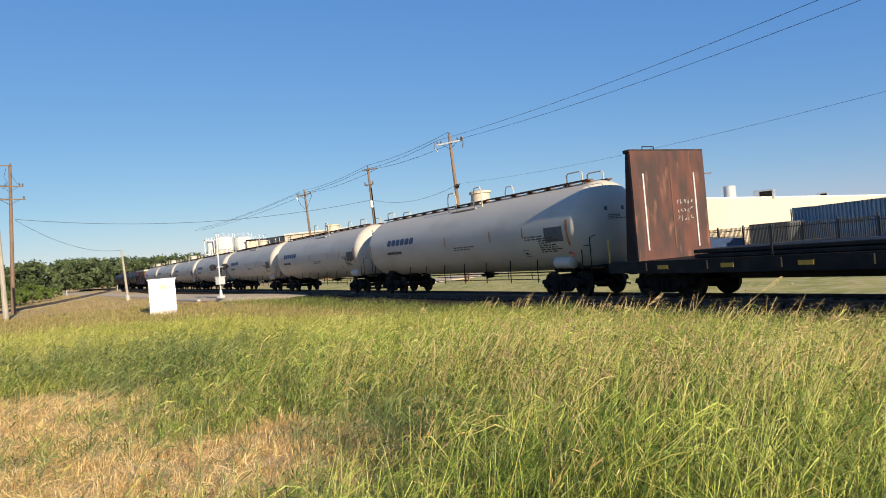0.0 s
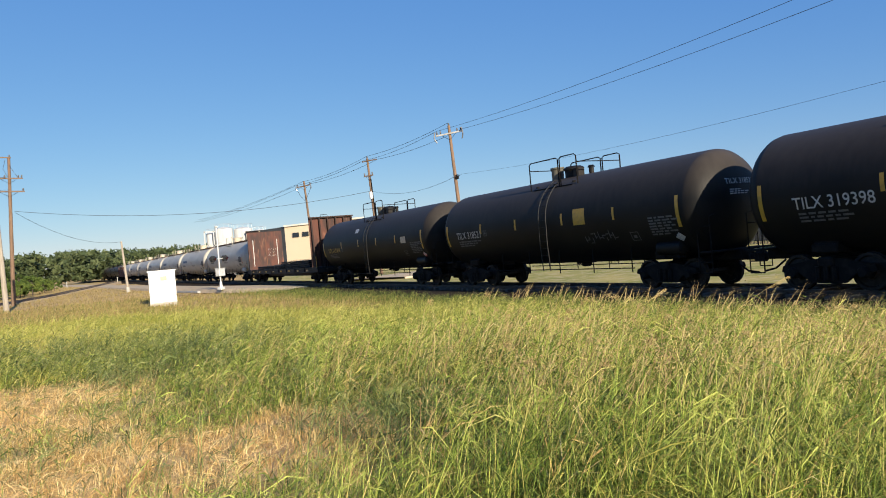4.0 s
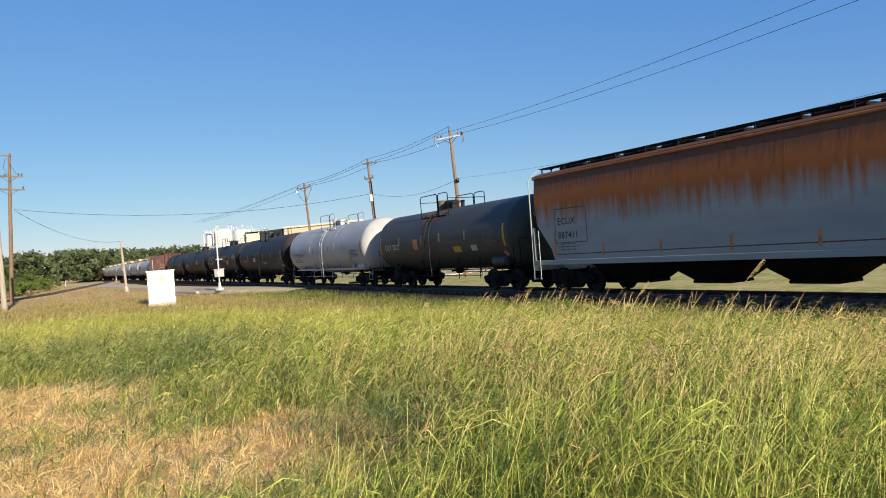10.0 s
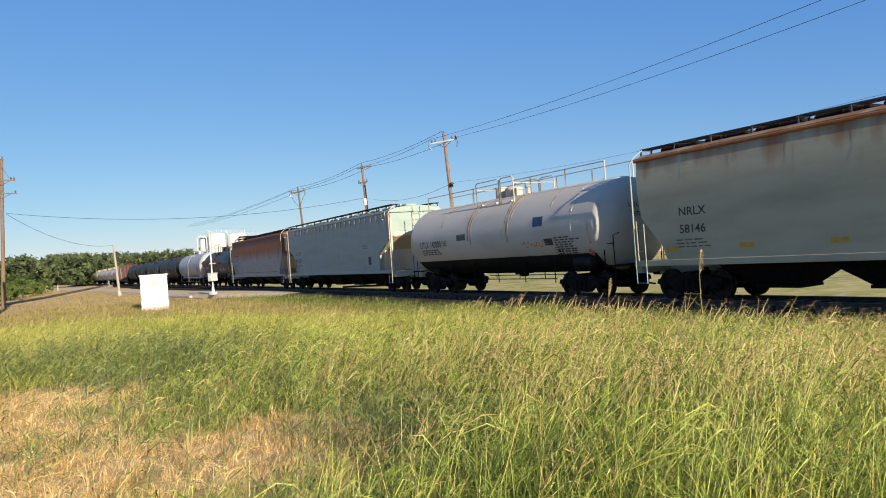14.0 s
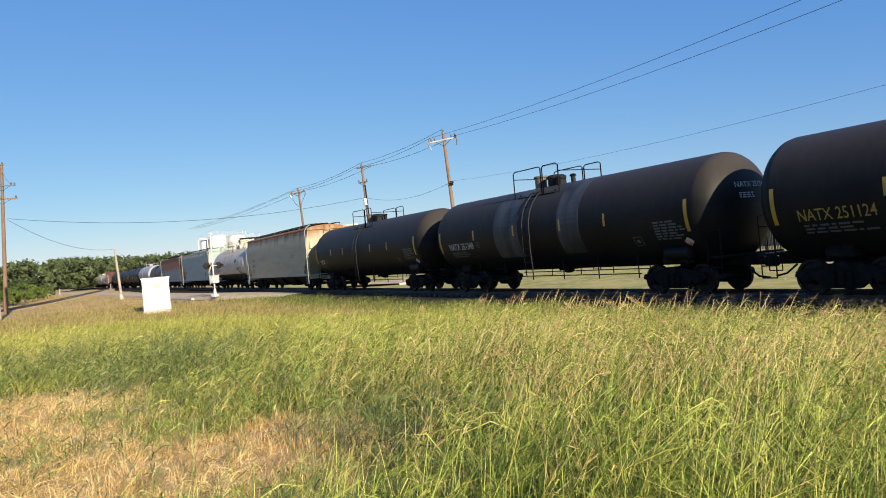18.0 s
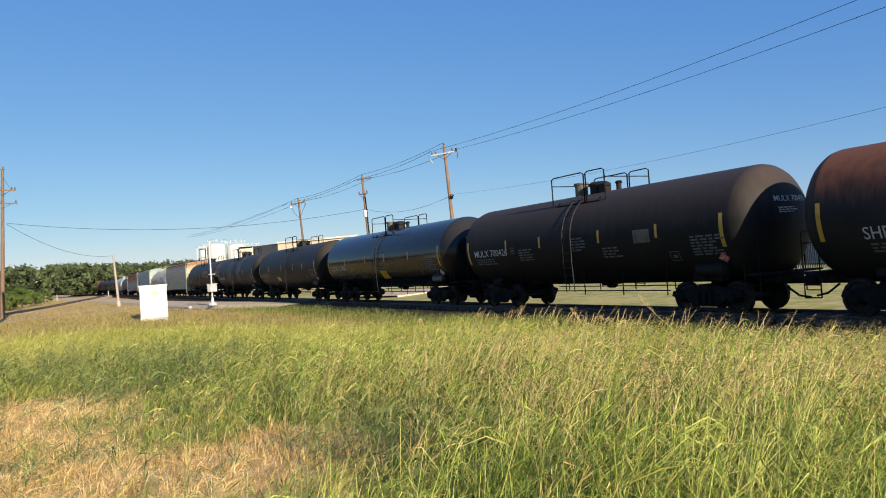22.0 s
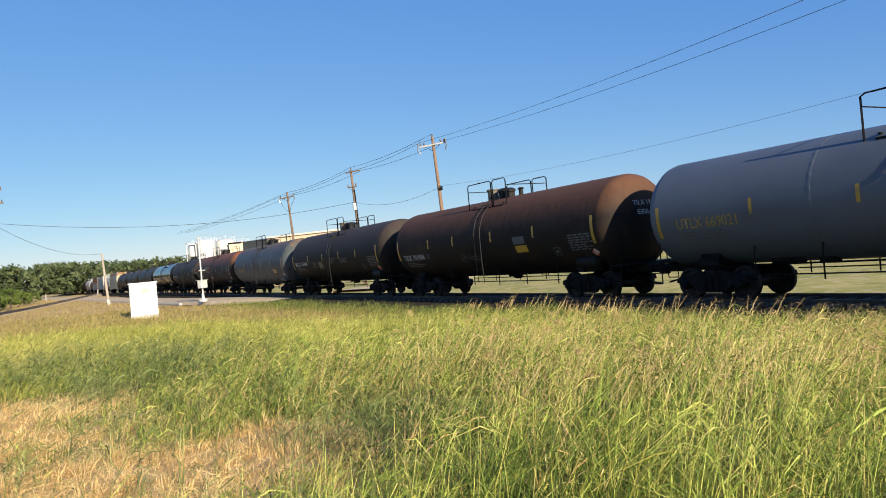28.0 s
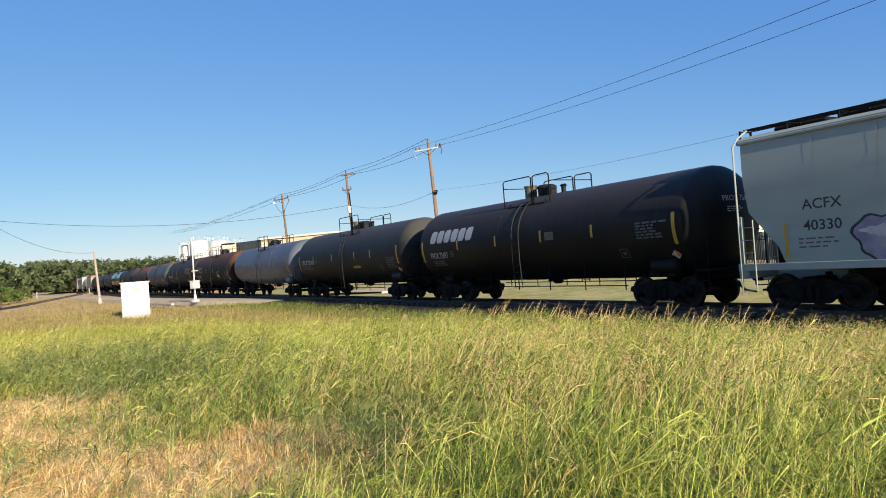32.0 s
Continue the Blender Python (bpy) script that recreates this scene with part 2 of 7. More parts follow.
M_GREYD = mat("slate_grey_paint", (0.058, 0.057, 0.051), 0.5, 0, (0.045, 0.044, 0.040), 1.0, (0.5, 1, 1), (0.42, 0.75), 0.05, 25, (0.16, 0.08, 0.045), 0.7, (0.62, 0.88), spec=0.25)
M_BLUEG = mat("faded_blue_grey_paint", (0.09, 0.102, 0.122), 0.5, 0, (0.07, 0.082, 0.10), 1.0, (0.5, 1, 1), (0.42, 0.75), 0.05, 25, (0.17, 0.11, 0.08), 0.7, (0.66, 0.95))
M_HOPG = mat("hopper_grey_paint", (0.315, 0.345, 0.305), 0.55, 0, (0.27, 0.295, 0.26), 1.2, (0.4, 1, 2), (0.42, 0.75), 0.05, 25, (0.2, 0.13, 0.09), 0.8, (0.7, 0.98), spec=0.2)
M_HOPR = mat("rust_run_grey_paint", (0.30, 0.305, 0.285), 0.6, 0, (0.25, 0.255, 0.24), 1.2, (0.4, 1, 2), (0.42, 0.75), 0.05, 25, (0.22, 0.13, 0.08), 0.8, (0.68, 0.95), spec=0.2, crown=(((0.30, 0.098, 0.024), 2.75, 3.6, 1.5), ((0.13, 0.058, 0.032), 4.0, 4.5, .9, 6.0)))
M_HOPB = mat("hopper_blue_grey_paint", (0.30, 0.36, 0.325), 0.55, 0, (0.255, 0.31, 0.28), 1.2, (0.4, 1, 2), (0.42, 0.75), 0.05, 25, (0.2, 0.13, 0.09), 0.8, (0.7, 0.98), spec=0.2)
M_HOPW = mat("hopper_olive_beige_paint", (0.40, 0.365, 0.25), 0.55, 0, (0.33, 0.30, 0.20), 1.2, (0.4, 1, 2), (0.42, 0.75), 0.05, 25, (0.31, 0.20, 0.11), 0.8, (0.62, 0.86), spec=0.2, crown=((0.25, 0.115, 0.05), 4.2, 5.1, 2.4, 1.1))
M_STEEL = mat("sooty_steel", (0.008, 0.0078, 0.0078), 0.8, 0.0, (0.019, 0.015, 0.013), 6, (1, 1, 1), (0.45, 0.7), 0.15, 50, spec=0.12)
M_WHEEL = mat("wheel_steel", (0.014, 0.012, 0.011), 0.6, 0.0, (0.032, 0.024, 0.02), 8, (1, 1, 1), (0.4, 0.7), 0.1, 60, spec=0.2)
M_RAIL = mat("rail_steel", (0.04, 0.027, 0.02), 0.6, 0.0, (0.07, 0.04, 0.027), 5, (1, 1, 1), (0.4, 0.7), 0.1, 60)
M_RUST = mat("rusty_plate", (0.105, 0.038, 0.026), 0.8, 0.1, (0.048, 0.026, 0.022), 2.2, (1, 1, 0.3), (0.38, 0.62), 0.25, 40, (0.22, 0.10, 0.06), 3.4, (0.56, 0.74))
M_RUST2 = mat("rust_streaks", (0.13, 0.052, 0.026), 0.8, 0, (0.075, 0.038, 0.025), 5.0, (1, 1, 0.3), (0.4, 0.65), 0.1, 40)
M_RUSTO = mat("orange_rust", (0.36, 0.145, 0.06), 0.8, 0, (0.27, 0.11, 0.05), 3.0, (1, 1, 1), (0.4, 0.65), 0.1, 40, spec=0.1)
M_RUSTL = mat("faint_rust_run", (0.30, 0.155, 0.075), 0.8, 0, (0.42, 0.34, 0.25), 5.0, (1, 1, 0.3), (0.4, 0.65), 0.1, 40)
M_BLACKST = mat("black_flatcar_steel", (0.011, 0.011, 0.011), 0.65, 0.0, (0.024, 0.02, 0.018), 2.0, (1, 1, 1), (0.45, 0.7), 0.1, 40, spec=0.2)
M_YEL = mat("yellow_reflective_strip", (0.47, 0.27, 0.022), 0.4, 0, (0.33, 0.19, 0.035), 9, (1, 1, 1), (0.45, 0.75))
M_PALE = mat("faded_reflective_strip", (0.5, 0.4, 0.26), 0.5, 0, (0.35, 0.27, 0.18), 9, (1, 1, 1), (0.45, 0.75))
M_ORG = mat("orange_mark", (0.52, 0.17, 0.04), 0.5, 0, (0.34, 0.11, 0.03), 6)
M_INKW = mat("white_stencil_paint", (0.45, 0.45, 0.435), 0.6, 0, (0.28, 0.28, 0.27), 14, (1, 1, 1), (0.45, 0.7))
M_INKG = mat("dim_stencil_paint", (0.10, 0.10, 0.10), 0.7, 0, (0.06, 0.06, 0.06), 14, (1, 1, 1), (0.45, 0.7))
M_INKY = mat("yellow_stencil_paint", (0.36, 0.235, 0.04), 0.6, 0, (0.22, 0.15, 0.035), 14, (1, 1, 1), (0.45, 0.7))
M_INKK = mat("black_stencil_paint", (0.02, 0.02, 0.022), 0.6, 0, (0.05, 0.05, 0.05), 14, (1, 1, 1), (0.45, 0.7))
M_ALU = mat("unpainted_steel_rod", (0.42, 0.42, 0.41), 0.45, 0.5, (0.3, 0.28, 0.26), 8)
M_FADE = mat("faded_slate_paint", (0.066, 0.076, 0.080), 0.55, 0, (0.05, 0.056, 0.06), 1.0, (0.5, 1, 1), (0.42, 0.75), 0.05, 25, spec=0.25, crown=((0.16, 0.095, 0.05), 1.1, 1.9, 1.5))
# In these two the crown's lighter tone also holds the sunlit upper shell.
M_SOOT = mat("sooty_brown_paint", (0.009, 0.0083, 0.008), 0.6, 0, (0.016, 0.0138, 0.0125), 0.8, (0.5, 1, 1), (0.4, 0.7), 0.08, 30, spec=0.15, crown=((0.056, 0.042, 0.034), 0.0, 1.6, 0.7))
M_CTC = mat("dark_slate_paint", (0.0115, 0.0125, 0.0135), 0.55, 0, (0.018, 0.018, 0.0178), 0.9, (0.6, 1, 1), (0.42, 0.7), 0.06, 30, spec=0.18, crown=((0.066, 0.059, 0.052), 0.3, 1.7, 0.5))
M_SCUFF = mat("scuffed_grey_paint", (0.055, 0.057, 0.06), 0.6, 0, (0.012, 0.0125, 0.0135), 1.3, (1.4, 1, 0.3), (0.36, 0.62), 0.06, 30)
M_BLUE0 = mat("dark_blue_panel", (0.03, 0.06, 0.13), 0.6, 0, (0.02, 0.04, 0.09), 5)
M_PLAC = mat("red_white_placard", (0.5, 0.12, 0.1), 0.5, 0, (0.6, 0.5, 0.46), 7, (1, 1, 1), (0.5, 0.6))

# Rust darkened for the next car's shadow; also the ribbed hopper's running boards.
M_BRACE = mat("dark_rusted_bracing", (0.032, 0.021, 0.018), 0.8, 0, (0.055, 0.032, 0.025), 2.0, (1, 1, 0.4), (0.4, 0.65), 0.1, 40, spec=0.2)
M_RUSTY = mat("rust_brown_paint", (0.013, 0.0105, 0.009), 0.65, 0, (0.026, 0.018, 0.0135), 0.8, (0.5, 1, 1), (0.4, 0.7), 0.08, 30, (0.055, 0.03, 0.018), 0.9, (0.58, 0.85), spec=0.15, crown=((0.11, 0.052, 0.028), 0.25, 1.5, 0.8))
M_ROD = mat("worn_grey_rod", (0.025, 0.023, 0.021), 0.6, 0.0, (0.013, 0.012, 0.011), 6, spec=0.2)
M_COVER = mat("olive_grey_valve_cover", (0.115, 0.105, 0.075), 0.6, 0, (0.07, 0.055, 0.04), 4, (1, 1, 1), (0.4, 0.65), 0.05, 30)
# ---- the goods train ----
RUN = (12.8594, -0.02713, 0.00496, 0.00846)


def gone(t):
    """Metres run by the train at time t."""
    return RUN[0] * t + RUN[1] * t * t / 2 + RUN[2] * t ** 3 / 100 + RUN[3] * t ** 4 / 10000


WHEELSETS = []
CARS = []          # (car, place of its middle on the line at the start, half distance of the bogies)
KEEP = {}          # meshes shared by alike cars


def shared(key, make, smooth=False):
    if key not in KEEP:
        KEEP[key] = make().mesh(key, smooth)
    return KEEP[key]


def wheelset_shape():
    s = Shape()
    for d in (-1, 1):
        prof = [(-.075, .06), (-.075, .17), (-.02, .20), (-.015, .36), (-.07, .385), (-.07, .457), (.045, .452), (.07, .475), (.075, .385), (.03, .36), (.03, .2), (.075, .17), (.075, .06)]
        s.lathe([(u * -d, r) for u, r in prof], 20, "y", (0, d * .755, 0))
    return s.lathe([(-1.08, .075), (1.08, .075)], 10, "y")


def side_frame_shape():
    s = Shape()
    top = [(-1.25, .50), (-1.2, .64), (-.62, .74), (-.4, .80), (.4, .80), (.62, .74), (1.2, .64), (1.25, .50), (1.02, .44), (.86, .50), (.74, .44),
           (.42, .20), (-.42, .20), (-.74, .44), (-.86, .50), (-1.02, .44)]
    s.prism(top, -.07, .07)
    for x in (-.92, .92):
        s.lathe([(-.16, .12), (-.16, .15), (.10, .15), (.16, .11)], 12, "y", (x, 0, .46))
    for x in (-.22, 0, .22):
        s.lathe([(-.17, .075), (.17, .075)], 8, "z", (x, .09, .45))
    return s


def bolster_shape():
    s = Shape()
    s.box((0, 0, .72), (.42, 2.3, .26), None, .05)
    s.lathe([(.84, .3), (.93, .3)], 12, "z")
    for x in (-.5, .5):
        s.tube([(x, -.95, .46), (x, .95, .46)], .045, 6)
    return s


def add_truck(car, x):
    tr = link("truck", shared("bolster", bolster_shape), M_STEEL, car, pose(x, 0, 0))
    for d in (-1, 1):
        link("side_frame", shared("side_frame", side_frame_shape), M_STEEL, tr, pose(0, d * 1.0, 0, 0, 0, 0 if d > 0 else 180))
    for a in (-.92, .92):
        w = link("wheelset", shared("wheelset", wheelset_shape, True), M_WHEEL, tr, pose(a, 0, .457))
        WHEELSETS.append(w)
    return tr


def coupler_shape():
    s = Shape()
    s.box((-.42, 0, .86), (.9, .16, .18), None, .03)
    s.box((.06, .03, .86), (.26, .26, .30), None, .06)
    s.box((.17, -.08, .86), (.12, .10, .26), None, .03)
    s.tube([(-.3, -.45, .72), (.02, -.42, .48), (.2, -.2, .42)], .03, 5)
    return s


def add_couplers(car, half):
    for d in (0, 180):
        link("coupler", shared("coupler", coupler_shape), M_STEEL, car, pose(math.cos(radians(d)) * (half - .14), 0, 0, 0, 0, d))


def lettering(key, text, size, bold=.006):
    """The built-in font's letters as a flat mesh, x to the right, y up."""
    if key not in KEEP:
        c = bpy.data.curves.new(key, "FONT")
        c.body, c.size, c.resolution_u, c.offset = text, size, 3, size * bold
        ob = bpy.data.objects.new(key, c)
        scene.collection.objects.link(ob)
        dg = bpy.context.evaluated_depsgraph_get()
        KEEP[key] = bpy.data.meshes.new_from_object(ob.evaluated_get(dg))
        bpy.data.objects.remove(ob)
        bpy.data.curves.remove(c)
    return KEEP[key]


def wrap(me, name, x0, z0, zc, r, proud=.006, wide=1.0):
    """Lays a flat mesh on the round side of a tank (camera's side): x0 forward end of the line, z0 its foot."""
    out = me.copy()
    out.name = name
    a0 = math.asin(max(-1, min(1, (z0 - zc) / r)))
    for v in out.vertices:
        a = a0 + v.co.y / r
        v.co = (x0 - v.co.x * wide, math.cos(a) * (r + proud), zc + math.sin(a) * (r + proud))
    out.update()
    return out


def flat_side(me, name, x0, y, z0):
    out = me.copy()
    out.name = name
    for v in out.vertices:
        v.co = (x0 - v.co.x, y, z0 + v.co.y)
    out.update()
    return out


def rects(name, items):
    """Flat bars: (x, y, width, height) from the left foot."""
    s = Shape()
    for x, y, w, h in items:
        n = max(1, int(h / .15))
        vs = [(x + w * i, y + h * k / n, 0) for k in range(n + 1) for i in (0, 1)]
        s.add(vs, [(2 * k, 2 * k + 1, 2 * k + 3, 2 * k + 2) for k in range(n)])
    me = bpy.data.meshes.new(name)
    me.from_pydata(s.v, [], s.f)
    me.update()
    return me


def small_print(seed, w, lines, h=.06, gap=.11):
    r = random.Random(seed)
    out = []
    for k in range(lines):
        x = 0.0
        end = w * r.uniform(.6, 1)
        while x < end:
            b = r.uniform(.1, .32)
            out.append((x, -k * gap, b, h))
            x += b + .06
    return out


def tank_shell(half, r, n=56):
    hd = r * .42
    prof = []
    for k in range(9):
        t = math.pi / 2 * k / 8
        prof.append((-(half - hd) - hd * math.cos(t) ** 1.05, max(r * math.sin(t), 1e-6)))
    m = 15
    rim = [(-(half - hd) + .012, r), (-(half - hd) + .05, r)]
    head = prof + rim
    prof = list(head)
    for k in range(1, m):
        prof.append((-(half - hd) + 2 * (half - hd) * k / m, r))
    prof += [(-u, q) for u, q in reversed(head)]
    return Shape().lathe(prof, n)


def ring(x, r, w=.05, t=.012, a0=-200, a1=20, zc=0.0):
    """A band round the shell at x, through angles a0 to a1 (0 is the camera's side, 90 the crown)."""
    s = Shape()
    n = 28
    vs, fs = [], []
    for k in range(n + 1):
        a = radians(a0 + (a1 - a0) * k / n)
        for q, rr in ((x - w / 2, r), (x - w / 2, r + t), (x + w / 2, r + t), (x + w / 2, r)):
            vs.append((q, math.cos(a) * rr, zc + math.sin(a) * rr))
    for k in range(n):
        for j in range(3):
            fs.append((4 * k + j, 4 * k + j + 1, 4 * k + j + 5, 4 * k + j + 4))
    return s.add(vs, fs)


def hoop(pts, r=.022):
    return Shape().tube(pts, r, 6)


def tank_car(name_label, length, paint, place, zc=2.78, r=1.80, text="", ink=None, text_size=.47, text_x=None, text_w=2.05, text_z=2.3, strips=M_PALE, strip_x=(),
             rail_mat=None, dome_x=-.4, dome="general", sill=False, panels=(), plate=None, bands=(), belly=None, ladder=True, walkway=False, marks=(), seed=0, blocks=None, tail=True, rings=(), scuffs=(), sign=None):
    """A tank car on two bogies; +x is the way it runs, +y the side towards the bank."""
    car = thing("tank_car", None, name_label, "tank car", "cars of the goods train")
    half = length / 2
    th = half - .48
    bog = half - 2.65
    text_x = th - 1.75 if text_x is None else min(text_x, th - 1.3)
    rail_mat = rail_mat or M_STEEL
    key = f"shell{length:.2f}{r:.2f}"
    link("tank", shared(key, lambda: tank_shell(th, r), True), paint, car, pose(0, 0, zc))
    if belly:
        b = Shape()
        n = 20
        vs, fs = [], []
        xs = np.linspace(-(th - r * .52), th - r * .52, 3)
        for x in xs:
            for k in range(n + 1):
                a = radians(-200 + 220 * k / n)
                vs.append((x, math.cos(a) * (r + .012), zc + math.sin(a) * (r + .012)))
        keep = [k for k in range(n) if -147 <= -200 + 220 * (k + .5) / n <= -34]
        for i in range(2):
            fs += [(i * (n + 1) + k, i * (n + 1) + k + 1, (i + 1) * (n + 1) + k + 1, (i + 1) * (n + 1) + k) for k in keep]
        part("belly_coating", b.add(vs, fs), belly, car, "black coating of the tank's belly", True)
    for x, w_, a0, a1 in rings:
        part("rust_stain", ring(x, r, zc=zc, w=w_, t=.006, a0=a0, a1=a1), M_RUST2 if paint is not M_WHITE else M_RUSTL, car, "rust run down round the shell")
    for x, w_ in scuffs:
        part("scuffed_band", ring(x, r, zc=zc, w=w_, t=.005, a0=-40, a1=150), M_SCUFF, car, "broad scuffed grey band")
    if tail:
        hd = r * .42
        for k, (me, y0, z0) in enumerate(((lettering(f"t_{text}", text, .42) if text else rects("stencil_print", [(0, 0, 1.6, .26)]), .62, 3.35), (rects("stencil_print", small_print(seed + 40, 1.3, 3)), .5, 3.14))):
            me = me.copy()
            for v in me.vertices:
                y, z = y0 - v.co.x * .6, z0 + v.co.y * .6 - zc
                q = min((y * y + z * z) / r / r, .97)
                v.co = (-(th - hd) - hd * (1 - q) ** .525 - .014, y, z0 + v.co.y * .6)
            me.update()
            link("head_lettering" if k == 0 else "stencil_print", me, ink or M_INKG, car)
    if sign:
        x, z, w_, h_, m_ = sign
        link("data_panel", wrap(rects("data_panel", [(0, 0, w_, h_)]), "data_panel", x, z, zc, r, .008), m_, car)
    # printed block towards the trailing end, outlined squares, placard
    if not any(q[4] is M_INKG for q in panels):
        link("stencil_print", wrap(rects("stencil_print", small_print(seed + 60, 1.15, 7, .06, .1)), "stencil_print", -th * .72, 2.45, zc, r, .009), M_INKG if paint is not M_WHITE else M_INKK, car)
    for x, z, q in ((text_x - text_w - .25, text_z + .05, .26), (-th * .6, 1.75, .36)):
        link("outlined_square", wrap(rects("outlined_square", [(0, 0, q, .025), (0, q - .025, q, .025), (0, 0, .025, q), (q - .025, 0, .025, q), (q * .3, q * .3, q * .4, q * .35)]), "outlined_square", x, z, zc, r, .009), M_INKG if paint is not M_WHITE else M_INKK, car)
    link("placard", wrap(Shape().add([(0, .19, 0), (.19, 0, 0), (.38, .19, 0), (.19, .38, 0)], [(0, 1, 2, 3)]).mesh("placard"), "placard", -th + 1.35, 1.62, zc, r, .012), M_PLAC if seed % 3 else M_INKW, car, label="diamond hazard placard")
    for x in bands:
        part("weld_band", ring(x, r, w=.07, t=.01, a0=-70, a1=250), paint, car, m=pose(0, 0, zc))
    # underframe: stub sills, end platforms, bolsters with saddles
    for d in (-1, 1):
        s = Shape()
        s.box((d * (half - 1.75), 0, 1.06), (2.7, .62, .34), None, .03)
        s.box((d * bog, 0, 1.18), (.7, 2.5, .26), None, .04)
        s.prism([(d * bog - .32, 1.2), (d * bog + .32, 1.2), (d * bog + .32, 1.95), (d * bog - .32, 1.95)], -1.12, -.9)
        s.prism([(d * bog - .32, 1.2), (d * bog + .32, 1.2), (d * bog + .32, 1.95), (d * bog - .32, 1.95)], .9, 1.12)
        s.box((d * (half - .78), 0, 1.22), (.5, 2.9, .06), None, .01)
        part("stub_sill", s, M_STEEL, car)
        for e in (-1, 1):
            g = Shape()
            xe = d * (half - .62)
            g.tube([(xe, e * 1.42, .55), (xe, e * 1.42, 2.35), (xe - d * .05, e * 1.1, 2.42), (xe - d * .05, e * .55, 2.42)], .017, 6)
            g.tube([(xe - d * .45, e * 1.44, .55), (xe - d * .45, e * 1.44, 2.05), (xe, e * 1.43, 2.05)], .02, 6)
            for z in (.55, .9):
                g.tube([(xe, e * 1.43, z), (xe - d * .45, e * 1.44, z)], .02, 6)
            part("end_handrail", g, M_STEEL if paint is M_WHITE else rail_mat, car)
        bw = Shape()
        bw.lathe([(-.06, .0001), (-.06, .24), (.0, .26), (.06, .24), (.06, .0001)], 14, "x", (d * (half - .70), -.55, 1.85))
        if d > 0:
            part("brake_wheel", bw, M_STEEL, car)
    # side rails below the shell, with hangers
    for e in (-1, 1):
        g = Shape()
        if sill:
            g.box((0, e * 1.42, 1.28), (2 * bog + 1.6, .07, .12))
            for k in range(5):
                x = -bog + .8 + k * (2 * bog - 1.6) / 4
                g.tube([(x, e * 1.42, 1.34), (x + .25, e * 1.30, 2.05)], .06, 6)
        for z in (.76,):
            g.tube([(-bog + 1.2, e * 1.32, z), (bog - 1.2, e * 1.32, z)], .022, 5)
        k = 0
        x = -bog + 1.3
        while x < bog - 1.2:
            g.tube([(x, e * 1.32, .60), (x, e * 1.32, 1.3), (x, e * 1.25, 1.9)], .022, 5)
            x += 1.9
        part("side_safety_rail", g, rail_mat if sill else M_STEEL, car)
    # belly fittings
    s = Shape()
    s.lathe([(.78, .12), (.82, .2), (1.02, .22), (1.08, .42), (1.42, .5)], 14, "z", (dome_x - .3, 0, 0))
    s.tube([(dome_x - .3, -.5, .95), (dome_x - .3, .5, .95)], .05, 6)
    part("bottom_outlet", s, M_STEEL, car)
    s = Shape()
    s.lathe([(-.45, .16), (-.42, .2), (.42, .2), (.45, .16)], 12, "x", (bog - 2.1, .55, 1.2))
    s.box((bog - 3.2, .5, 1.2), (.45, .35, .4), None, .05)
    s.tube([(-half + 1.2, .32, 1.0), (half - 1.2, .32, 1.0)], .03, 5)
    part("brake_cylinder", s, M_STEEL, car)
    if tail:
        part("air_reservoir", Shape().lathe([(-.55, .0001), (-.55, .12), (-.47, .25), (.47, .25), (.55, .12), (.55, .0001)], 14, "x"), belly or paint, car, "", True, pose(-(th - 1.75), 1.25, 1.42))
        part("reservoir_bracket", Shape().box((-(th - 1.45), 1.2, 1.2), (.08, .3, .3)).box((-(th - 2.05), 1.2, 1.2), (.08, .3, .3)).box((-(th - 1.75), 1.2, 1.12), (.9, .12, .08)), M_STEEL, car)
    add_couplers(car, half)
    for d in (-1, 1):
        add_truck(car, d * bog)
    # crown fittings
    top = zc + r
    if dome == "general":
        s = Shape()
        s.lathe([(top - .15, .36), (top + .28, .36), (top + .29, .42), (top + .36, .42), (top + .44, .3), (top + .47, .0001)], 20, "z", (dome_x, 0, 0))
        part("manway", s, paint if paint in (M_WHITE, M_GREYW) else M_BLACKST, car, "", True)
        s = Shape()
        s.lathe([(top - .1, .25), (top + .42, .25), (top + .43, .29), (top + .5, .29), (top + .52, .0001)], 14, "z", (dome_x + .82, .15, 0))
        fit = M_BLACKST if paint not in (M_WHITE, M_GREYW) else paint
        part("valve_cover", s, M_COVER if fit is M_BLACKST else fit, car, "", True)
        part("vent_nozzle", Shape().lathe([(top - .1, .1), (top + .26, .1), (top + .27, .15), (top + .36, .1)], 12, "z", (dome_x - .9, -.1, 0)), fit, car)
        part("valve_box", Shape().box((dome_x - .55, .25, top + .12), (.34, .34, .4), None, .03), fit, car)
        g = Shape()
        g.box((dome_x, .98, top - .42), (2.3, .42, .04))
        g.box((dome_x, -.98, top - .42), (2.3, .42, .04))
        for x in (-1.1, 0, 1.1):
            g.box((dome_x + x, 0, top - .30), (.06, 2.2, .05))
        part("platform", g, rail_mat, car)
        for e in (-1, 1):
            for x0, x1 in ((-1.42, -.46), (-.36, 1.42)):
                g = Shape()
                y = e * 1.14
                g.tube([(dome_x + x0, y, top - .45), (dome_x + x0, y, top + .70), (dome_x + x0 + .12, y, top + .77), (dome_x + x1 - .12, y, top + .77), (dome_x + x1, y, top + .70), (dome_x + x1, y, top - .45)], .026, 6)
                part("platform_rail", g, rail_mat, car)
            xx = dome_x + e * 1.42
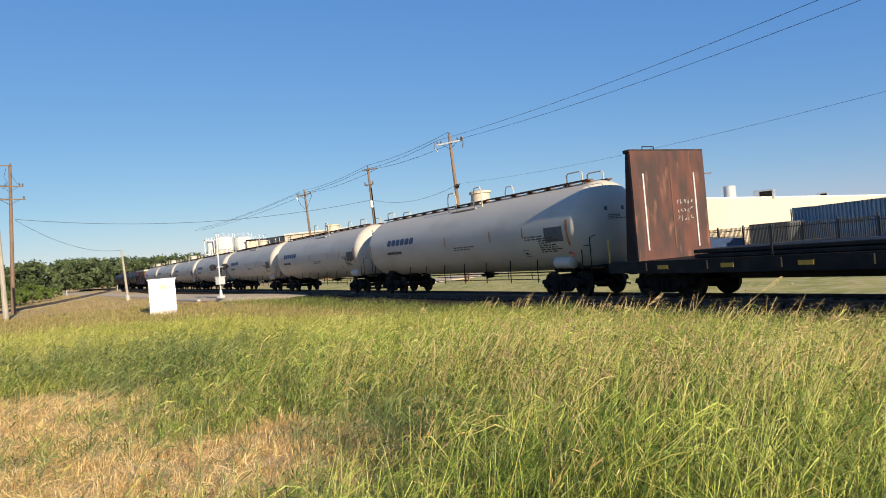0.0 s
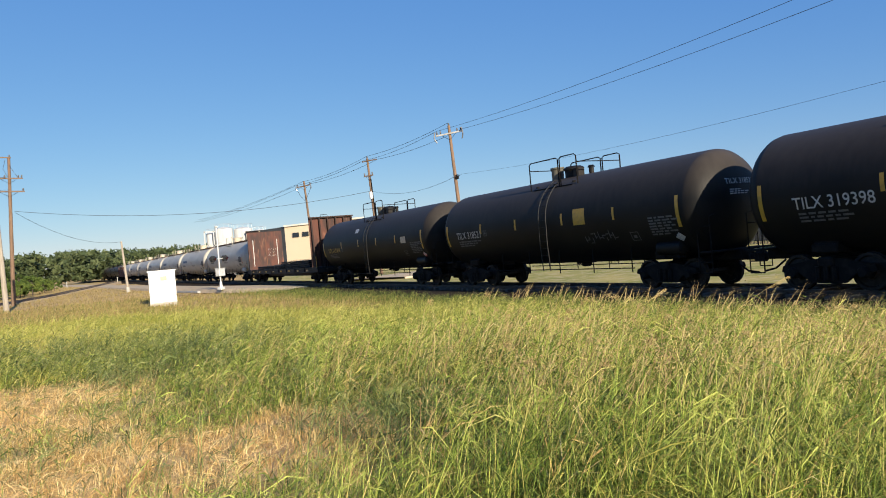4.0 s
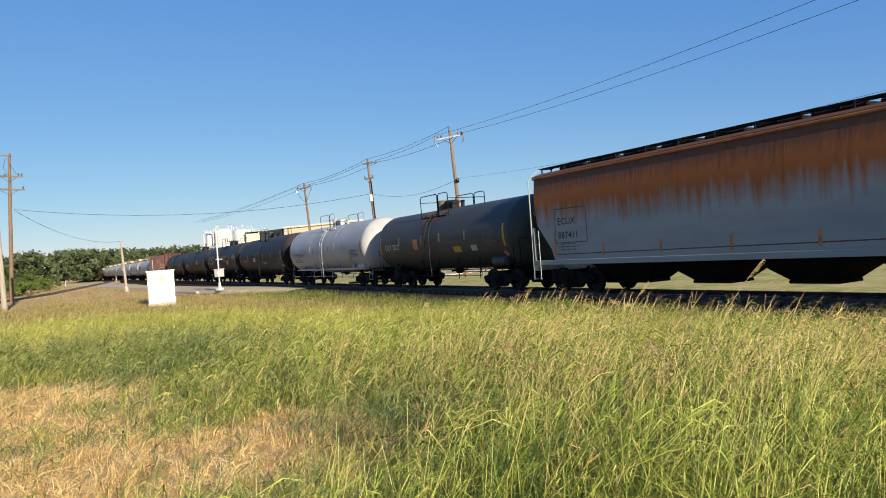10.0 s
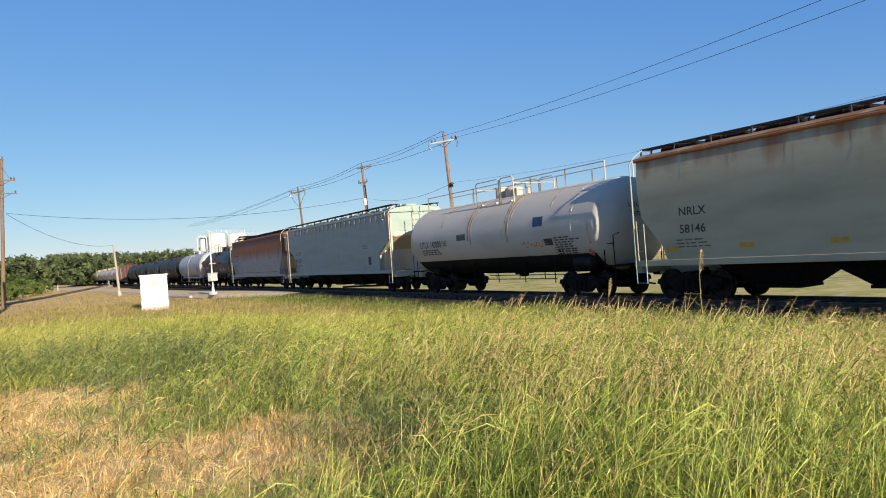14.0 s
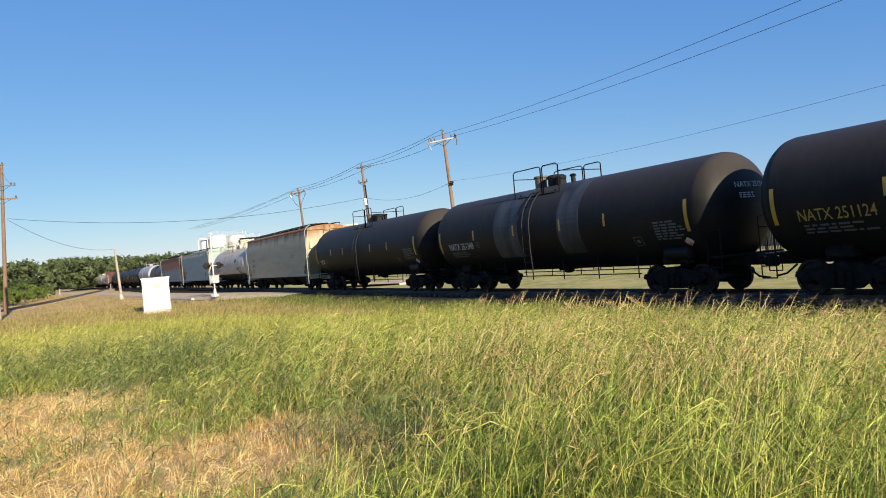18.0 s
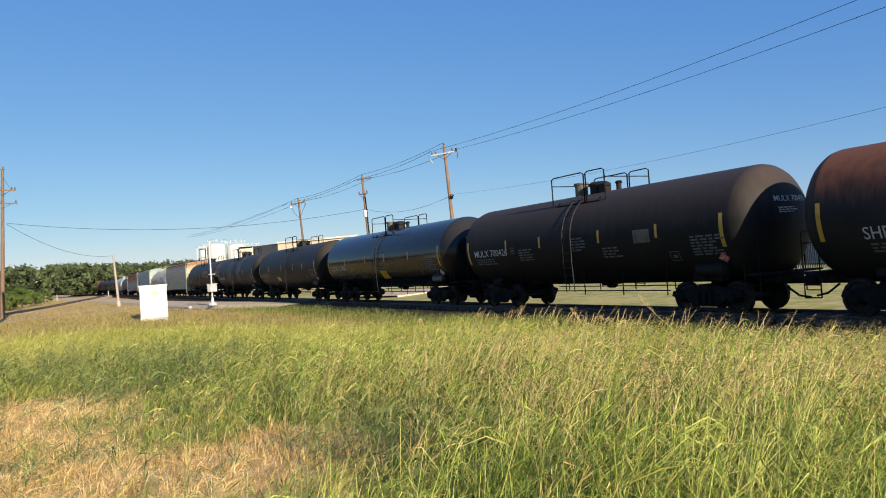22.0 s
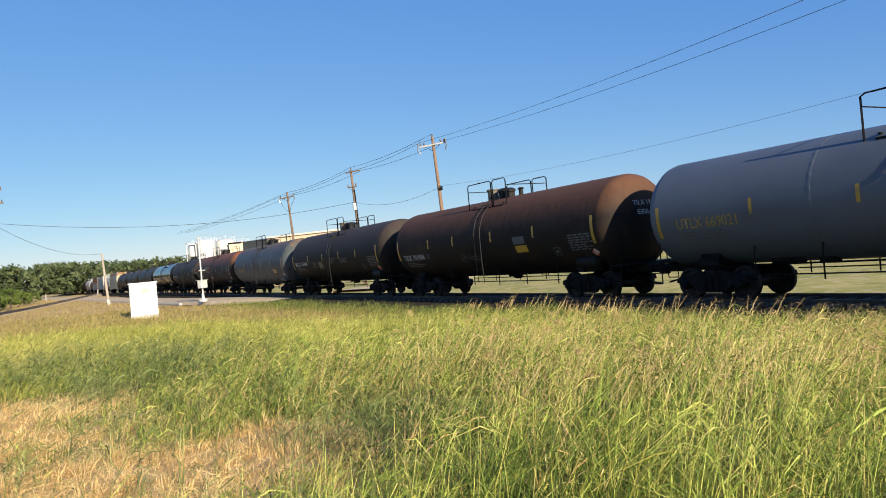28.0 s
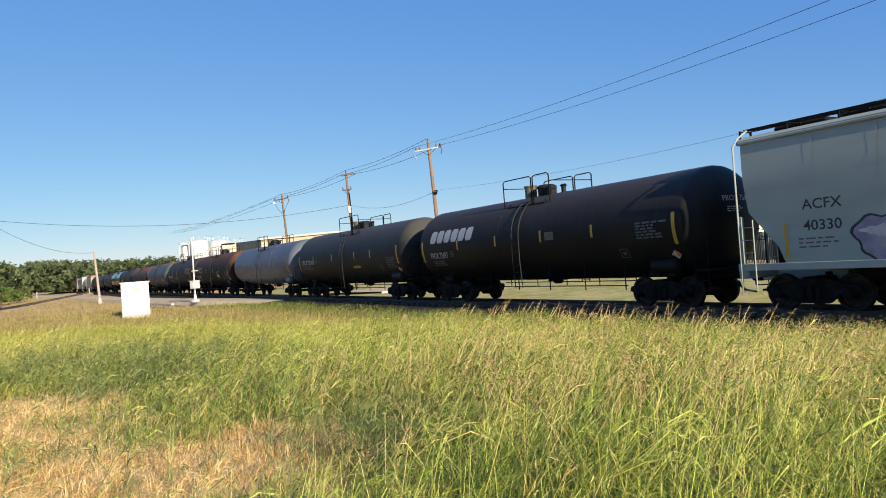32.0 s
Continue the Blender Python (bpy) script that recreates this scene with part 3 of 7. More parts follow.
            part("end_bar", Shape().tube([(xx, -1.14, top + .45), (xx, 1.14, top + .45)], .02, 5), rail_mat, car)
    else:
        s = Shape()
        s.lathe([(top - .1, .55), (top + .1, .55), (top + .14, .48), (top + .5, .48), (top + .52, .56), (top + .62, .56), (top + .68, .4), (top + .7, .0001)], 22, "z", (dome_x, 0, 0))
        part("protective_housing", s, paint, car, "", True)
        g = Shape()
        g.box((dome_x, .85, top - .3), (2.2, .5, .04))
        g.box((dome_x, -.85, top - .3), (2.2, .5, .04))
        part("platform", g, rail_mat, car)
        for e in (-1, 1):
            for x0, x1 in ((-1.5, -.8), (.8, 1.6)):
                y = e * .95
                part("platform_rail", hoop([(dome_x + x0, y, top - .3), (dome_x + x0, y, top + .42), (dome_x + x0 + .12, y, top + .70), (dome_x + x1 - .12, y, top + .70), (dome_x + x1, y, top + .42), (dome_x + x1, y, top - .3)], .028), rail_mat, car)
            y = e * .55
            xe = th - 1.2
            for d in (-1, 1):
                part("platform_rail", hoop([(d * xe, y, top - .15), (d * xe, y, top + .38), (d * (xe - .1), y, top + .45), (d * (xe - .8), y, top + .45), (d * (xe - .9), y, top + .38), (d * (xe - .9), y, top - .15)], .028), rail_mat, car)
    if walkway is True:
        g = Shape()
        for y in (-.5, .5):
            g.box((0, y, top + .05), (2 * th - 1.6, .28, .05))
        x = -th + 1.0
        while x < th - .9:
            g.box((x, 0, top - .02), (.06, 1.3, .08))
            x += 1.2
        part("crown_walkway", g, M_RUST2 if paint is M_WHITE else rail_mat, car, "rust-stained walkway along the crown")
    if walkway == "rail":
        for e in (-1, 1):
            g = Shape()
            y = e * .72
            g.tube([(th - 1.0, y, top + .62), (-th + 1.0, y, top + .62)], .024, 6)
            x = -th + 1.0
            while x < th - .9:
                g.tube([(x, y, top - .12), (x, y, top + .62)], .026, 6)
                x += (2 * th - 2.0) / 6
            part("crown_handrail", g, rail_mat, car)
    # ladder over the side
    if ladder:
        for e in (-1, 1):
            g = Shape()
            for x in (dome_x - .22, dome_x + .22):
                pts = []
                for k in range(9):
                    a = radians(62 - 8.5 * k)
                    pts.append((x, e * math.cos(a) * (r + .09), zc + math.sin(a) * (r + .09)))
                pts.append((x, e * (r + .09), zc - .9))
                pts.append((x, e * (r + .02), .75))
                g.tube(pts, .02, 5)
            for k in range(13):
                z = .8 + k * .29
                yy = r + .08 if z < zc else math.sqrt(max((r + .09) ** 2 - (z - zc) ** 2, .01))
                g.tube([(dome_x - .22, e * yy, z), (dome_x + .22, e * yy, z)], .014, 4)
            part("ladder", g, M_ROD if rail_mat is M_STEEL else rail_mat, car)
    # marks on the side that the bank sees
    for k, (x, z, w, h, m) in enumerate([(x, 2.55, .1, .46, strips) for x in strip_x] + [(th - .80, 2.05, .12, 1.05, strips), (-th + 1.05, 2.1, .13, 1.05, strips)] + [tuple(q) for q in panels]):
        nm = "reflector_strip" if m in (M_YEL, M_PALE, M_ORG) and w < .2 else "data_panel"
        if m is M_INKG:                     # a block of print too fine to read
            link("stencil_print", wrap(rects("stencil_print", small_print(seed + 60, w, max(3, int(h / .1)), .06, .1)), "stencil_print", x, z, zc, r, .008), m, car)
            continue
        link(nm, wrap(rects(nm, [(0, 0, w, h)]), nm, x, z, zc, r, .008), m, car)
    for m, x, z, bars in marks:
        link("stencil_print", wrap(rects("stencil_print", bars), "stencil_print", x, z, zc, r, .012), m, car)
    if text:
        me = lettering(f"t_{text}{text_size}", text, text_size)
        wide = text_w / max(v.co.x for v in me.vertices)
        link("lettering", wrap(me, "lettering", text_x, text_z, zc, r, .008, wide), ink, car, label=f'stencilled letters "{text}"')
        link("stencil_print", wrap(rects("stencil_print", small_print(seed, text_w * .8, 3)), "stencil_print", text_x - .1, text_z - .16, zc, r, .008), M_INKG if paint is not M_WHITE else M_INKK, car)
    if blocks:
        bx, bz, bw, bh, bm_, n = blocks
        for k in range(n):
            x0, x1, q = k * bw / n, (k + .84) * bw / n, bh * .22
            ch = bw / n * .14
            rows_ = [(0, ch), (.2, 0), (.4, 0), (.6, 0), (.8, 0), (1, ch)]
            pts = [(e_ + q * v_ + c_, bh * v_, 0) for v_, c in rows_ for e_, c_ in ((x0, c), (x1, -c))]
            em = Shape().add(pts, [(2 * i, 2 * i + 1, 2 * i + 3, 2 * i + 2) for i in range(5)])
            link("emblem_shape", wrap(em.mesh("emblem_shape"), "emblem_shape", bx, bz, zc, r, .008), bm_, car, label="plain painted block")
    CARS.append((car, place, bog))
    return car


def hopper_car(name_label, length, paint, place, style="smooth", text=(), ink=M_INKK, rust=0.0, end_paint=None, gates=4, height=4.62, panels=(), seed=0, strips=M_ORG, graffiti=False, boxed=False):
    """A covered hopper car: body with sloped ends, roof hatches, gates below."""
    car = thing("hopper_car", None, name_label, "hopper car", "cars of the goods train")
    half = length / 2
    bog = half - 2.2
    e = half - (.55 if style != "rib" else .95)
    zs, zt, w = 1.28, height - .42, 1.57
    # body: side outline with the lower corners cut back over the bogies
    side = [(-(e - 1.4), zs), (e - 1.4, zs), (e - 1.2, zs + .55), (e - .42, 2.85), (e - .3, 3.8), (e - .2, zt), (-(e - .2), zt), (-(e - .3), 3.8), (-(e - .42), 2.85), (-(e - 1.2), zs + .55)]
    if style == "rib":
        side = [(-(e - 1.95), zs), (e - 1.95, zs), (e - 1.93, 2.35), (e - .24, 3.4), (e - .22, 3.8), (e - .2, zt), (-(e - .2), zt), (-(e - .22), 3.8), (-(e - .24), 3.4), (-(e - 1.93), 2.35)]
    s = Shape()
    n = len(side)

    def width(z):
        if style == "rib":
            return w - .06
        t = max(0.0, (z - 3.3) / (zt - 3.3))
        return w - .02 - .16 * t * t
    vs = [(x, -width(z), z) for x, z in side] + [(x, width(z), z) for x, z in side]
    fs = [(i, (i + 1) % n, (i + 1) % n + n, i + n) for i in range(n)]
    # side sheets in strips, so that they bow in towards the roof
    levels = [zs, 2.35, 3.4, 3.8, zt] if style == "rib" else [zs, zs + .55, 2.2, 2.85, 3.3, 3.55, 3.8, 4.2, zt]

    def reach(z):
        xs = [q[0] for q in side[1:6]]
        zz = [q[1] for q in side[1:6]]
        return float(np.interp(z, zz, xs))
    s.add(vs, fs)
    for d in (-1, 1):
        pv, pf = [], []
        for z in levels:
            pv += [(-reach(z), d * width(z), z), (reach(z), d * width(z), z)]
        for k in range(len(levels) - 1):
            pf.append((2 * k, 2 * k + 1, 2 * k + 3, 2 * k + 2))
        s.add(pv, pf)
    part("body", s, paint, car, "", True)
    # roof
    s = Shape()
    rw = width(zt) + .03
    prof = [(-rw, zt - .06), (-rw, zt + .06), (-rw * .75, zt + .2), (-rw * .4, zt + .28), (0, zt + .3), (rw * .4, zt + .28), (rw * .75, zt + .2), (rw, zt + .06), (rw, zt - .06)]
    vs = [(x, y, z) for x in (-(e - .1), e - .1) for y, z in prof]
    m = len(prof)
    s.add(vs, [(k, k + 1, k + 1 + m, k + m) for k in range(m - 1)] + [tuple(range(m)), tuple(reversed(range(m, 2 * m)))])
    part("roof", s, paint, car, "", True)
    for y in (-.85, .85) if style != "rib" else (-1.22, 1.22):
        s = Shape()
        for q in (-.2, -.1, 0, .1, .2):
            s.box((0, y + q, zt + .40), (2 * e - .2, .06, .035))
        x = -e + .3
        while x < e:
            s.box((x, y, zt + .375), (.05, .5, .03)).box((x, y + .24 * (1 if y > 0 else -1), zt + .28), (.05, .03, .24)).box((x, y - .2 * (1 if y > 0 else -1), zt + .3), (.05, .03, .2))
            x += 1.35
        part("running_board", s, M_BRACE if style == "rib" else M_SCUFF if 0 < rust < 1 else M_STEEL, car)
    k = 0
    x = -e + 1.3
    while x < e - .8:
        link("roof_hatch", shared("roof_hatch", lambda: Shape().box((0, 0, 0), (1.5, .66, .14), None, .05).box((0, .3, .06), (.12, .14, .12))), M_STEEL if style != "rib" else paint, car, pose(x, 0, zt + .38))
        x += 1.75
    # side sill and top chord
    for d in (-1, 1):
        part("side_sill", Shape().box((0, d * (w - .045), zs - .0), (2 * e, .08, .2), None, .01), paint, car)
        part("top_chord", Shape().box((0, d * (width(zt) + .03), zt - .02), (2 * e - .3, .07, .09), None, .02), paint if rust == 0 else M_RUSTO, car)
    if style == "rib":
        nr = 22
        for d in (-1, 1):
            for k in range(nr):
                x = -(e - 1.1) + 2 * (e - 1.1) * k / (nr - 1)
                zb = zs + .05 if abs(x) < e - 1.95 else float(np.interp(abs(x), [e - 1.95, e - 1.93, e - .24], [zs, 2.35, 3.4])) + .05
                sh = Shape().prism([(x - .05, zb), (x + .05, zb), (x + .05, zt - .3), (x - .05, zt - .3)], d * (w - .06), d * (w - .056))
                part("side_post", sh, paint, car)
                # White wedges paint in the sunlight that catches the post tops.
                part("post_cap", Shape().prism([(x - .03, zt - .44), (x + .03, zt - .44), (x + .075, zt - .1), (x - .075, zt - .1)], d * (w - .06), d * (w + .01)), M_INKW, car)
    # ends: slope sheet already in the body; corner posts, ladders, end platform
    ep = end_paint or paint
    for d in (-1, 1):
        part("end_sill", Shape().box((d * (e - .1), 0, 1.12), (.3, 3.0, .34), None, .03).box((d * (half - 1.5), 0, 1.0), (2.4, .55, .36), None, .03), ep, car)
        for y in (-1, 1):
            sh = Shape().box((d * (e - .16), y * (w - .06), 2.0 if style != "rib" else 2.7), (.09, .1, 1.5 if style != "rib" else zt - 1.35), None, .02)
            part("corner_post", sh, ep if style == "rib" else paint, car)
            g = Shape()
            top_ = zt if style == "rib" else 2.62
            g.tube([(d * (e - .56), y * (w + .05), .6), (d * (e - .56), y * (w + .05), top_)], .018, 5)
            g.tube([(d * (e - .14), y * (w + .05), .6), (d * (e - .14), y * (w + .05), zt - .12), (d * (e - .18), y * (w - .1), zt + .12), (d * (e - .26), y * (w - .4), zt + .36)], .024, 6)
            z = .62
            while z < top_ + .05:
                g.tube([(d * (e - .14), y * (w + .05), z), (d * (e - .56), y * (w + .05), z)], .014, 4)
                z += .36
            part("ladder", g, ep if style == "rib" else M_HOPG, car)
        g = Shape()
        for yy in (-.25, .2):
            g.tube([(d * (e + .08), yy, 1.3), (d * (e + .08), yy, zt + .3)], .018, 5)
        z = 1.5
        while z < zt:
            g.tube([(d * (e + .08), -.25, z), (d * (e + .08), .2, z)], .014, 4)
            z += .36
        part("ladder", g, ep, car)
        part("end_frame", Shape().box((d * (e - 1.55), 0, 1.95), (.12, 2.7, 1.35), None, .02).box((d * (e - .9), 0, 1.75), (1.3, .5, .9), None, .03), ep if end_paint else M_STEEL, car)
        lo_, hi_ = ((e - 1.93, 2.35), (e - .24, 3.4)) if style == "rib" else ((e - 1.2, zs + .55), (e - .42, 2.85))
        part("slope_sheet", Shape().prism([(d * (lo_[0] + .03), lo_[1] - .01), (d * (hi_[0] + .03), hi_[1] - .01), (d * (hi_[0] + .05), hi_[1] - .03), (d * (lo_[0] + .05), lo_[1] - .03)], -(w - .12), w - .12), ep, car)
        part("end_sheet", Shape().box((d * (e - .26), 0, 3.95), (.06, 2.6, zt - 3.55), None, .01), ep, car)
    # gates
    span = 2 * (e - 2.55)
    for k in range(gates):
        x = -span / 2 + span * (k + .5) / gates
        hw = span / gates * .46
        sh = Shape()
        a, b = [(x - hw, zs - .1), (x + hw, zs - .1)], [(x + hw * .46, .46), (x - hw * .46, .46)]
        vs = [(q, y, z) for y in (-1.05, 1.05) for q, z in a + b]
        vs = [(q, y * (1 if z > 1 else .4), z) for q, y, z in vs]
        sh.add(vs, [(0, 1, 2, 3), (7, 6, 5, 4), (0, 4, 5, 1), (1, 5, 6, 2), (2, 6, 7, 3), (3, 7, 4, 0)])
        sh.box((x, 0, .42), (hw * .95, 1.0, .1), None, .02)
        part("discharge_gate", sh, M_STEEL, car)
    add_couplers(car, half)
    for d in (-1, 1):
        add_truck(car, d * bog)
    y = w + .012 if style == "rib" else w
    yy = (w - .017) if style != "rib" else w - .06 + .003
    if style == "smooth":
        for k in range(9):
            x = -(e - 2.2) + 2 * (e - 2.2) * k / 8
            zz = [3.35 + (zt - 3.45) * j / 10 for j in range(11)]
            vs = [(x + q, width(z) + .012, z) for z in zz for q in (-.02, .02)]
            part("seam", Shape().add(vs, [(2 * j, 2 * j + 1, 2 * j + 3, 2 * j + 2) for j in range(10)]), paint, car)
    if boxed:
        link("stencil_frame", flat_side(rects("stencil_frame", [(0, 0, 1.75, .03), (0, 1.35, 1.75, .03), (0, 0, .03, 1.35), (1.72, 0, .03, 1.38)]), "stencil_frame", e - 1.5, yy + .005, 2.04), ink, car)
    for k, line in enumerate(text):
        link("lettering", flat_side(lettering(f"h_{line}", line, .38, .012), "lettering", e - (1.65 if boxed else 1.9), yy + .004, 2.78 - k * .56), ink, car, label=f'stencilled letters "{line}"')
    link("stencil_print", flat_side(rects("stencil_print", small_print(seed, 1.2, 3, .04)), "stencil_print", e - 1.75, yy + .004, 1.98), M_INKG, car)
    link("stencil_print", flat_side(rects("stencil_print", small_print(seed + 9, .8, 3, .04)), "stencil_print", -(e - 4.2), yy + .004, 3.0), M_INKG, car)
    if rust == 1:
        link("rust_line", flat_side(rects("rust_line", [(0, 0, 2 * e - 3.2, .035)]), "rust_line", e - 1.5, yy + .003, 1.58), M_RUST2, car, label="thin rusty seam low on the side")
    for k in range(7):
        x = (e - 1.38) - (2 * e - 2.76) * k / 6
        link("reflector_strip", flat_side(rects("reflector_strip", [(0, 0, .45, .15)] if 0 < rust < 1 else [(0, 0, .1, .95 if k in (0, 6) else .45)]), "reflector_strip", x, yy + .004, 1.66 if 0 < rust < 1 else 1.5), strips, car)
    for x, z, pw, ph, m in panels:
        link("data_panel", flat_side(rects("data_panel", [(0, 0, pw, ph)]), "data_panel", x, yy + .006, z), m, car)
    if graffiti:
        def patch(name, col, cx, cz, rx, rz, ph, lift, lab, sharp=.12):
            vs = [(cx, yy + lift, cz)]
            for k in range(32):
                a = 2 * math.pi * k / 32
                q = 1 + sharp * math.sin(3 * a + ph) + sharp * .6 * math.sin(7 * a + ph)
                vs.append((cx + rx * q * math.cos(a), yy + lift, cz + rz * q * math.sin(a)))
            part(name, Shape().add(vs, [(0, k + 1, (k + 1) % 32 + 1) for k in range(32)]), col, car, lab)
        for j, (cx, cz, rx, rz) in enumerate(((e - 3.75, 1.95, .60, .55), (e - 7.4, 2.05, .8, .66), (e - 10.6, 2.15, .7, .6))):
            patch("spray_outline", M_INKK, cx, cz, rx + .07, rz + .06, j, .003, "dark outline of a sprayed bubble")
            patch("spray_paint", M_GRAF2, cx, cz, rx, rz, j, .005, "violet-grey sprayed bubble")
            patch("spray_highlight", M_GRAF3, cx + .1, cz + .15, rx * .55, rz * .25, j + 1, .007, "pale sprayed highlight", .25)
            patch("spray_outline", M_INKK, cx - 1.35, cz + .2, .78, .72, j + 2, .003, "dark outline of a sprayed figure", .3)
            patch("spray_paint", M_GRAF1, cx - 1.35, cz + .2, .72, .66, j + 2, .005, "orange sprayed figure", .3)
    CARS.append((car, place, bog))
    return car


def bulkhead_flatcar(length, place):
    car = thing("bulkhead_flatcar", None, "black bulkhead flatcar with rusty end walls, loaded with dark steel bars", "flatcar", "cars of the goods train")
    half = length / 2
    e, bog = half - .5, half - 2.4
    s = Shape()
    s.prism([(-e, 1.05), (-(e - 2.9), 1.02), (-(e - 4.2), .62), (e - 4.2, .62), (e - 2.9, 1.02), (e, 1.05), (e, 1.2), (-e, 1.2)], -.5, .5)
    part("centre_sill", s, M_BLACKST, car)
    for d in (-1, 1):
        part("side_sill", Shape().prism([(-e, .95), (-(e - 3), .9), (e - 3, .9), (e, .95), (e, 1.34), (-e, 1.34)], d * 1.5 - .05, d * 1.5 + .05), M_BLACKST, car)
    s = Shape()
    x = -e + .1
    part("deck", Shape().box((0, 0, 1.3), (2 * e, 2.9, .08)), M_BLACKST, car)
    for d in (-1, 1):
        xi = d * (e - (1.5 if d > 0 else .95))
        sheet = Shape()
        sheet.prism([(xi, 1.35), (xi + d * .08, 1.35), (xi + d * .10, 5.2), (xi + d * .02, 5.2)], -1.62, 1.62)
        bh = part("bulkhead", sheet, M_RUST, car, "tall rusty end wall with chalked marks")
        for k in range(6):
            y = -1.5 + k * .6
            sh = Shape().prism([(xi + d * .08, 1.35), (xi + d * .62, 1.35), (xi + d * .30, 5.16), (xi + d * .10, 5.16)], y - .05, y + .05)
            part("brace", sh, M_BRACE, bh)
        part("top_bar", Shape().box((xi + d * .17, 0, 5.2), (.3, 3.28, .12), None, .02), M_BRACE, bh)
        part("grab_iron", hoop([(xi + d * .3, .3, 5.24), (xi + d * .3, .3, 5.4), (xi + d * .3, .8, 5.4), (xi + d * .3, .8, 5.24)], .018), M_STEEL, bh)
        if d > 0:
            for y in (-1.1, -.05, 1.15):
                part("seam", Shape().prism([(xi - .012, 1.7), (xi, 1.7), (xi + .014, 4.4), (xi + .002, 4.4)], y - .03, y + .03), M_INKW if abs(y) > 1 else M_RUST2, bh)
            r = random.Random(4)
            g = Shape()
            for k in range(3):
                yb = .75
                for j in range(5):
                    zb = 3.25 - k * .3
                    pts = [(xi + (zb - 1.35) * .006 - .008, -.22 - (j * .15 + r.uniform(0, .11)), zb + r.uniform(0, .2)) for q in range(4)]
                    g.tube(pts, .011, 4)
            part("chalk_mark", g, M_INKW, bh)
        part("corner_reflector", Shape().box((d * (e - .1), 1.56, 1.75), (.07, .012, .85)), M_YEL, car)
        add_truck(car, d * bog)
        part("end_sill", Shape().box((d * (e - .05), 0, 1.1), (.2, 2.9, .4), None, .02), M_BLACKST, car)
    for k in range(8):
        x = -(e - 2.4) + k * (2 * e - 4.8) / 7
        part("reflector", Shape().box((x, 1.556, 1.12), (.42, .012, .13)), M_YEL, car)
        part("stake_pocket", Shape().box((x + .7, 1.58, 1.15), (.12, .06, .28), None, .01), M_BLACKST, car)
    add_couplers(car, half)
    CARS.append((car, place, bog))
    # the load: bundles of bars, strapped down; each bundle rides as a part of the loaded car
    for x0, x1, z0, rows in ((-8.3, -.6, 1.36, 4), (-1.6, 7.2, 1.36, 2)):
        for k in range(4):
            y = -1.05 + k * .7
            for j in range(rows):
                z = z0 + .06 + j * .15
                part("steel_bar", Shape().box(((x0 + x1) / 2 + .07 * ((j + k) % 3), y, z), (x1 - x0 - .1 * j, .58, .125), None, .02), M_BLACKST, car)
    for x in (-5.6, -3.6, -1.6, 1.4, 4.6):
        part("strap", Shape().box((x, 1.36, 1.66 if x < 0 else 1.52), (.06, .02, .6 if x < 0 else .32)).box((x, 0, 1.99 if x < 0 else 1.69), (.06, 2.7, .02)), M_ROD, car)
    return car


def box_car(length, place):
    car = thing("box_car", None, "red-brown boxcar with a pale roof, far along the train", "boxcar", "cars of the goods train")
    half = length / 2
    e = half - .5
    part("body", Shape().box((0, 0, 2.65), (2 * e, 3.0, 2.9), None, .03), M_RUST, car)
    part("roof", Shape().prism([(-e, 4.1), (e, 4.1), (e, 4.42), (-e, 4.42)], -1.52, 1.52), M_WHITE, car)
    for d in (-1, 1):
        part("door", Shape().box((0, d * 1.53, 2.6), (2.8, .06, 2.7), None, .01), M_RUST, car)
        for k in range(9):
            x = -e + .4 + k * (2 * e - .8) / 8
            if abs(x) > 1.6:
                part("side_post", Shape().box((x, d * 1.53, 2.6), (.1, .07, 2.7)), M_RUST, car)
        add_truck(car, d * (half - 2.4))
    part("underframe", Shape().box((0, 0, 1.06), (2 * e, .8, .3)), M_STEEL, car)
    add_couplers(car, half)
    CARS.append((car, place, half - 2.4))
    return car

M_GRAF1 = mat("orange_spray", (0.42, 0.10, 0.02), 0.5, 0, (0.3, 0.06, 0.015), 4)
M_GRAF2 = mat("violet_grey_spray", (0.2, 0.17, 0.24), 0.5, 0, (0.3, 0.27, 0.32), 3)
M_GRAF3 = mat("white_spray", (0.5, 0.48, 0.46), 0.5, 0, (0.4, 0.3, 0.33), 3)
GAPS = (216.32, 198.82, 181.32, 163.82, 146.32, 129.38, 110.48, 91.38, 72.26, 53.26, 32.88, 13.24, -7.59, -29.88, -47.28, -63.96, -81.02, -98.33, -115.34, -130.67, -149.97, -170.67, -186.64, -205.74, -223.33, -240.75, -257.97, -275.60, -291.63, -309.49, -326.67, -343.57, -360.86, -378.54, -395.94, -413.64, -431.24)
MID = [(a + b) / 2 for a, b in zip(GAPS, GAPS[1:])]
LEN = [a - b for a, b in zip(GAPS, GAPS[1:])]


def scrawl(seed, w, h, n=9):
    """A sprayed scribble as short strokes."""
    r = random.Random(seed)
    out = []
    for k in range(n):
        x = w * k / n
        out.append((x, r.uniform(0, h * .5), .035, r.uniform(.3, .7) * h))
        out.append((x, r.uniform(0, h * .8), w / n * r.uniform(.6, 1.2), .035))
    return out


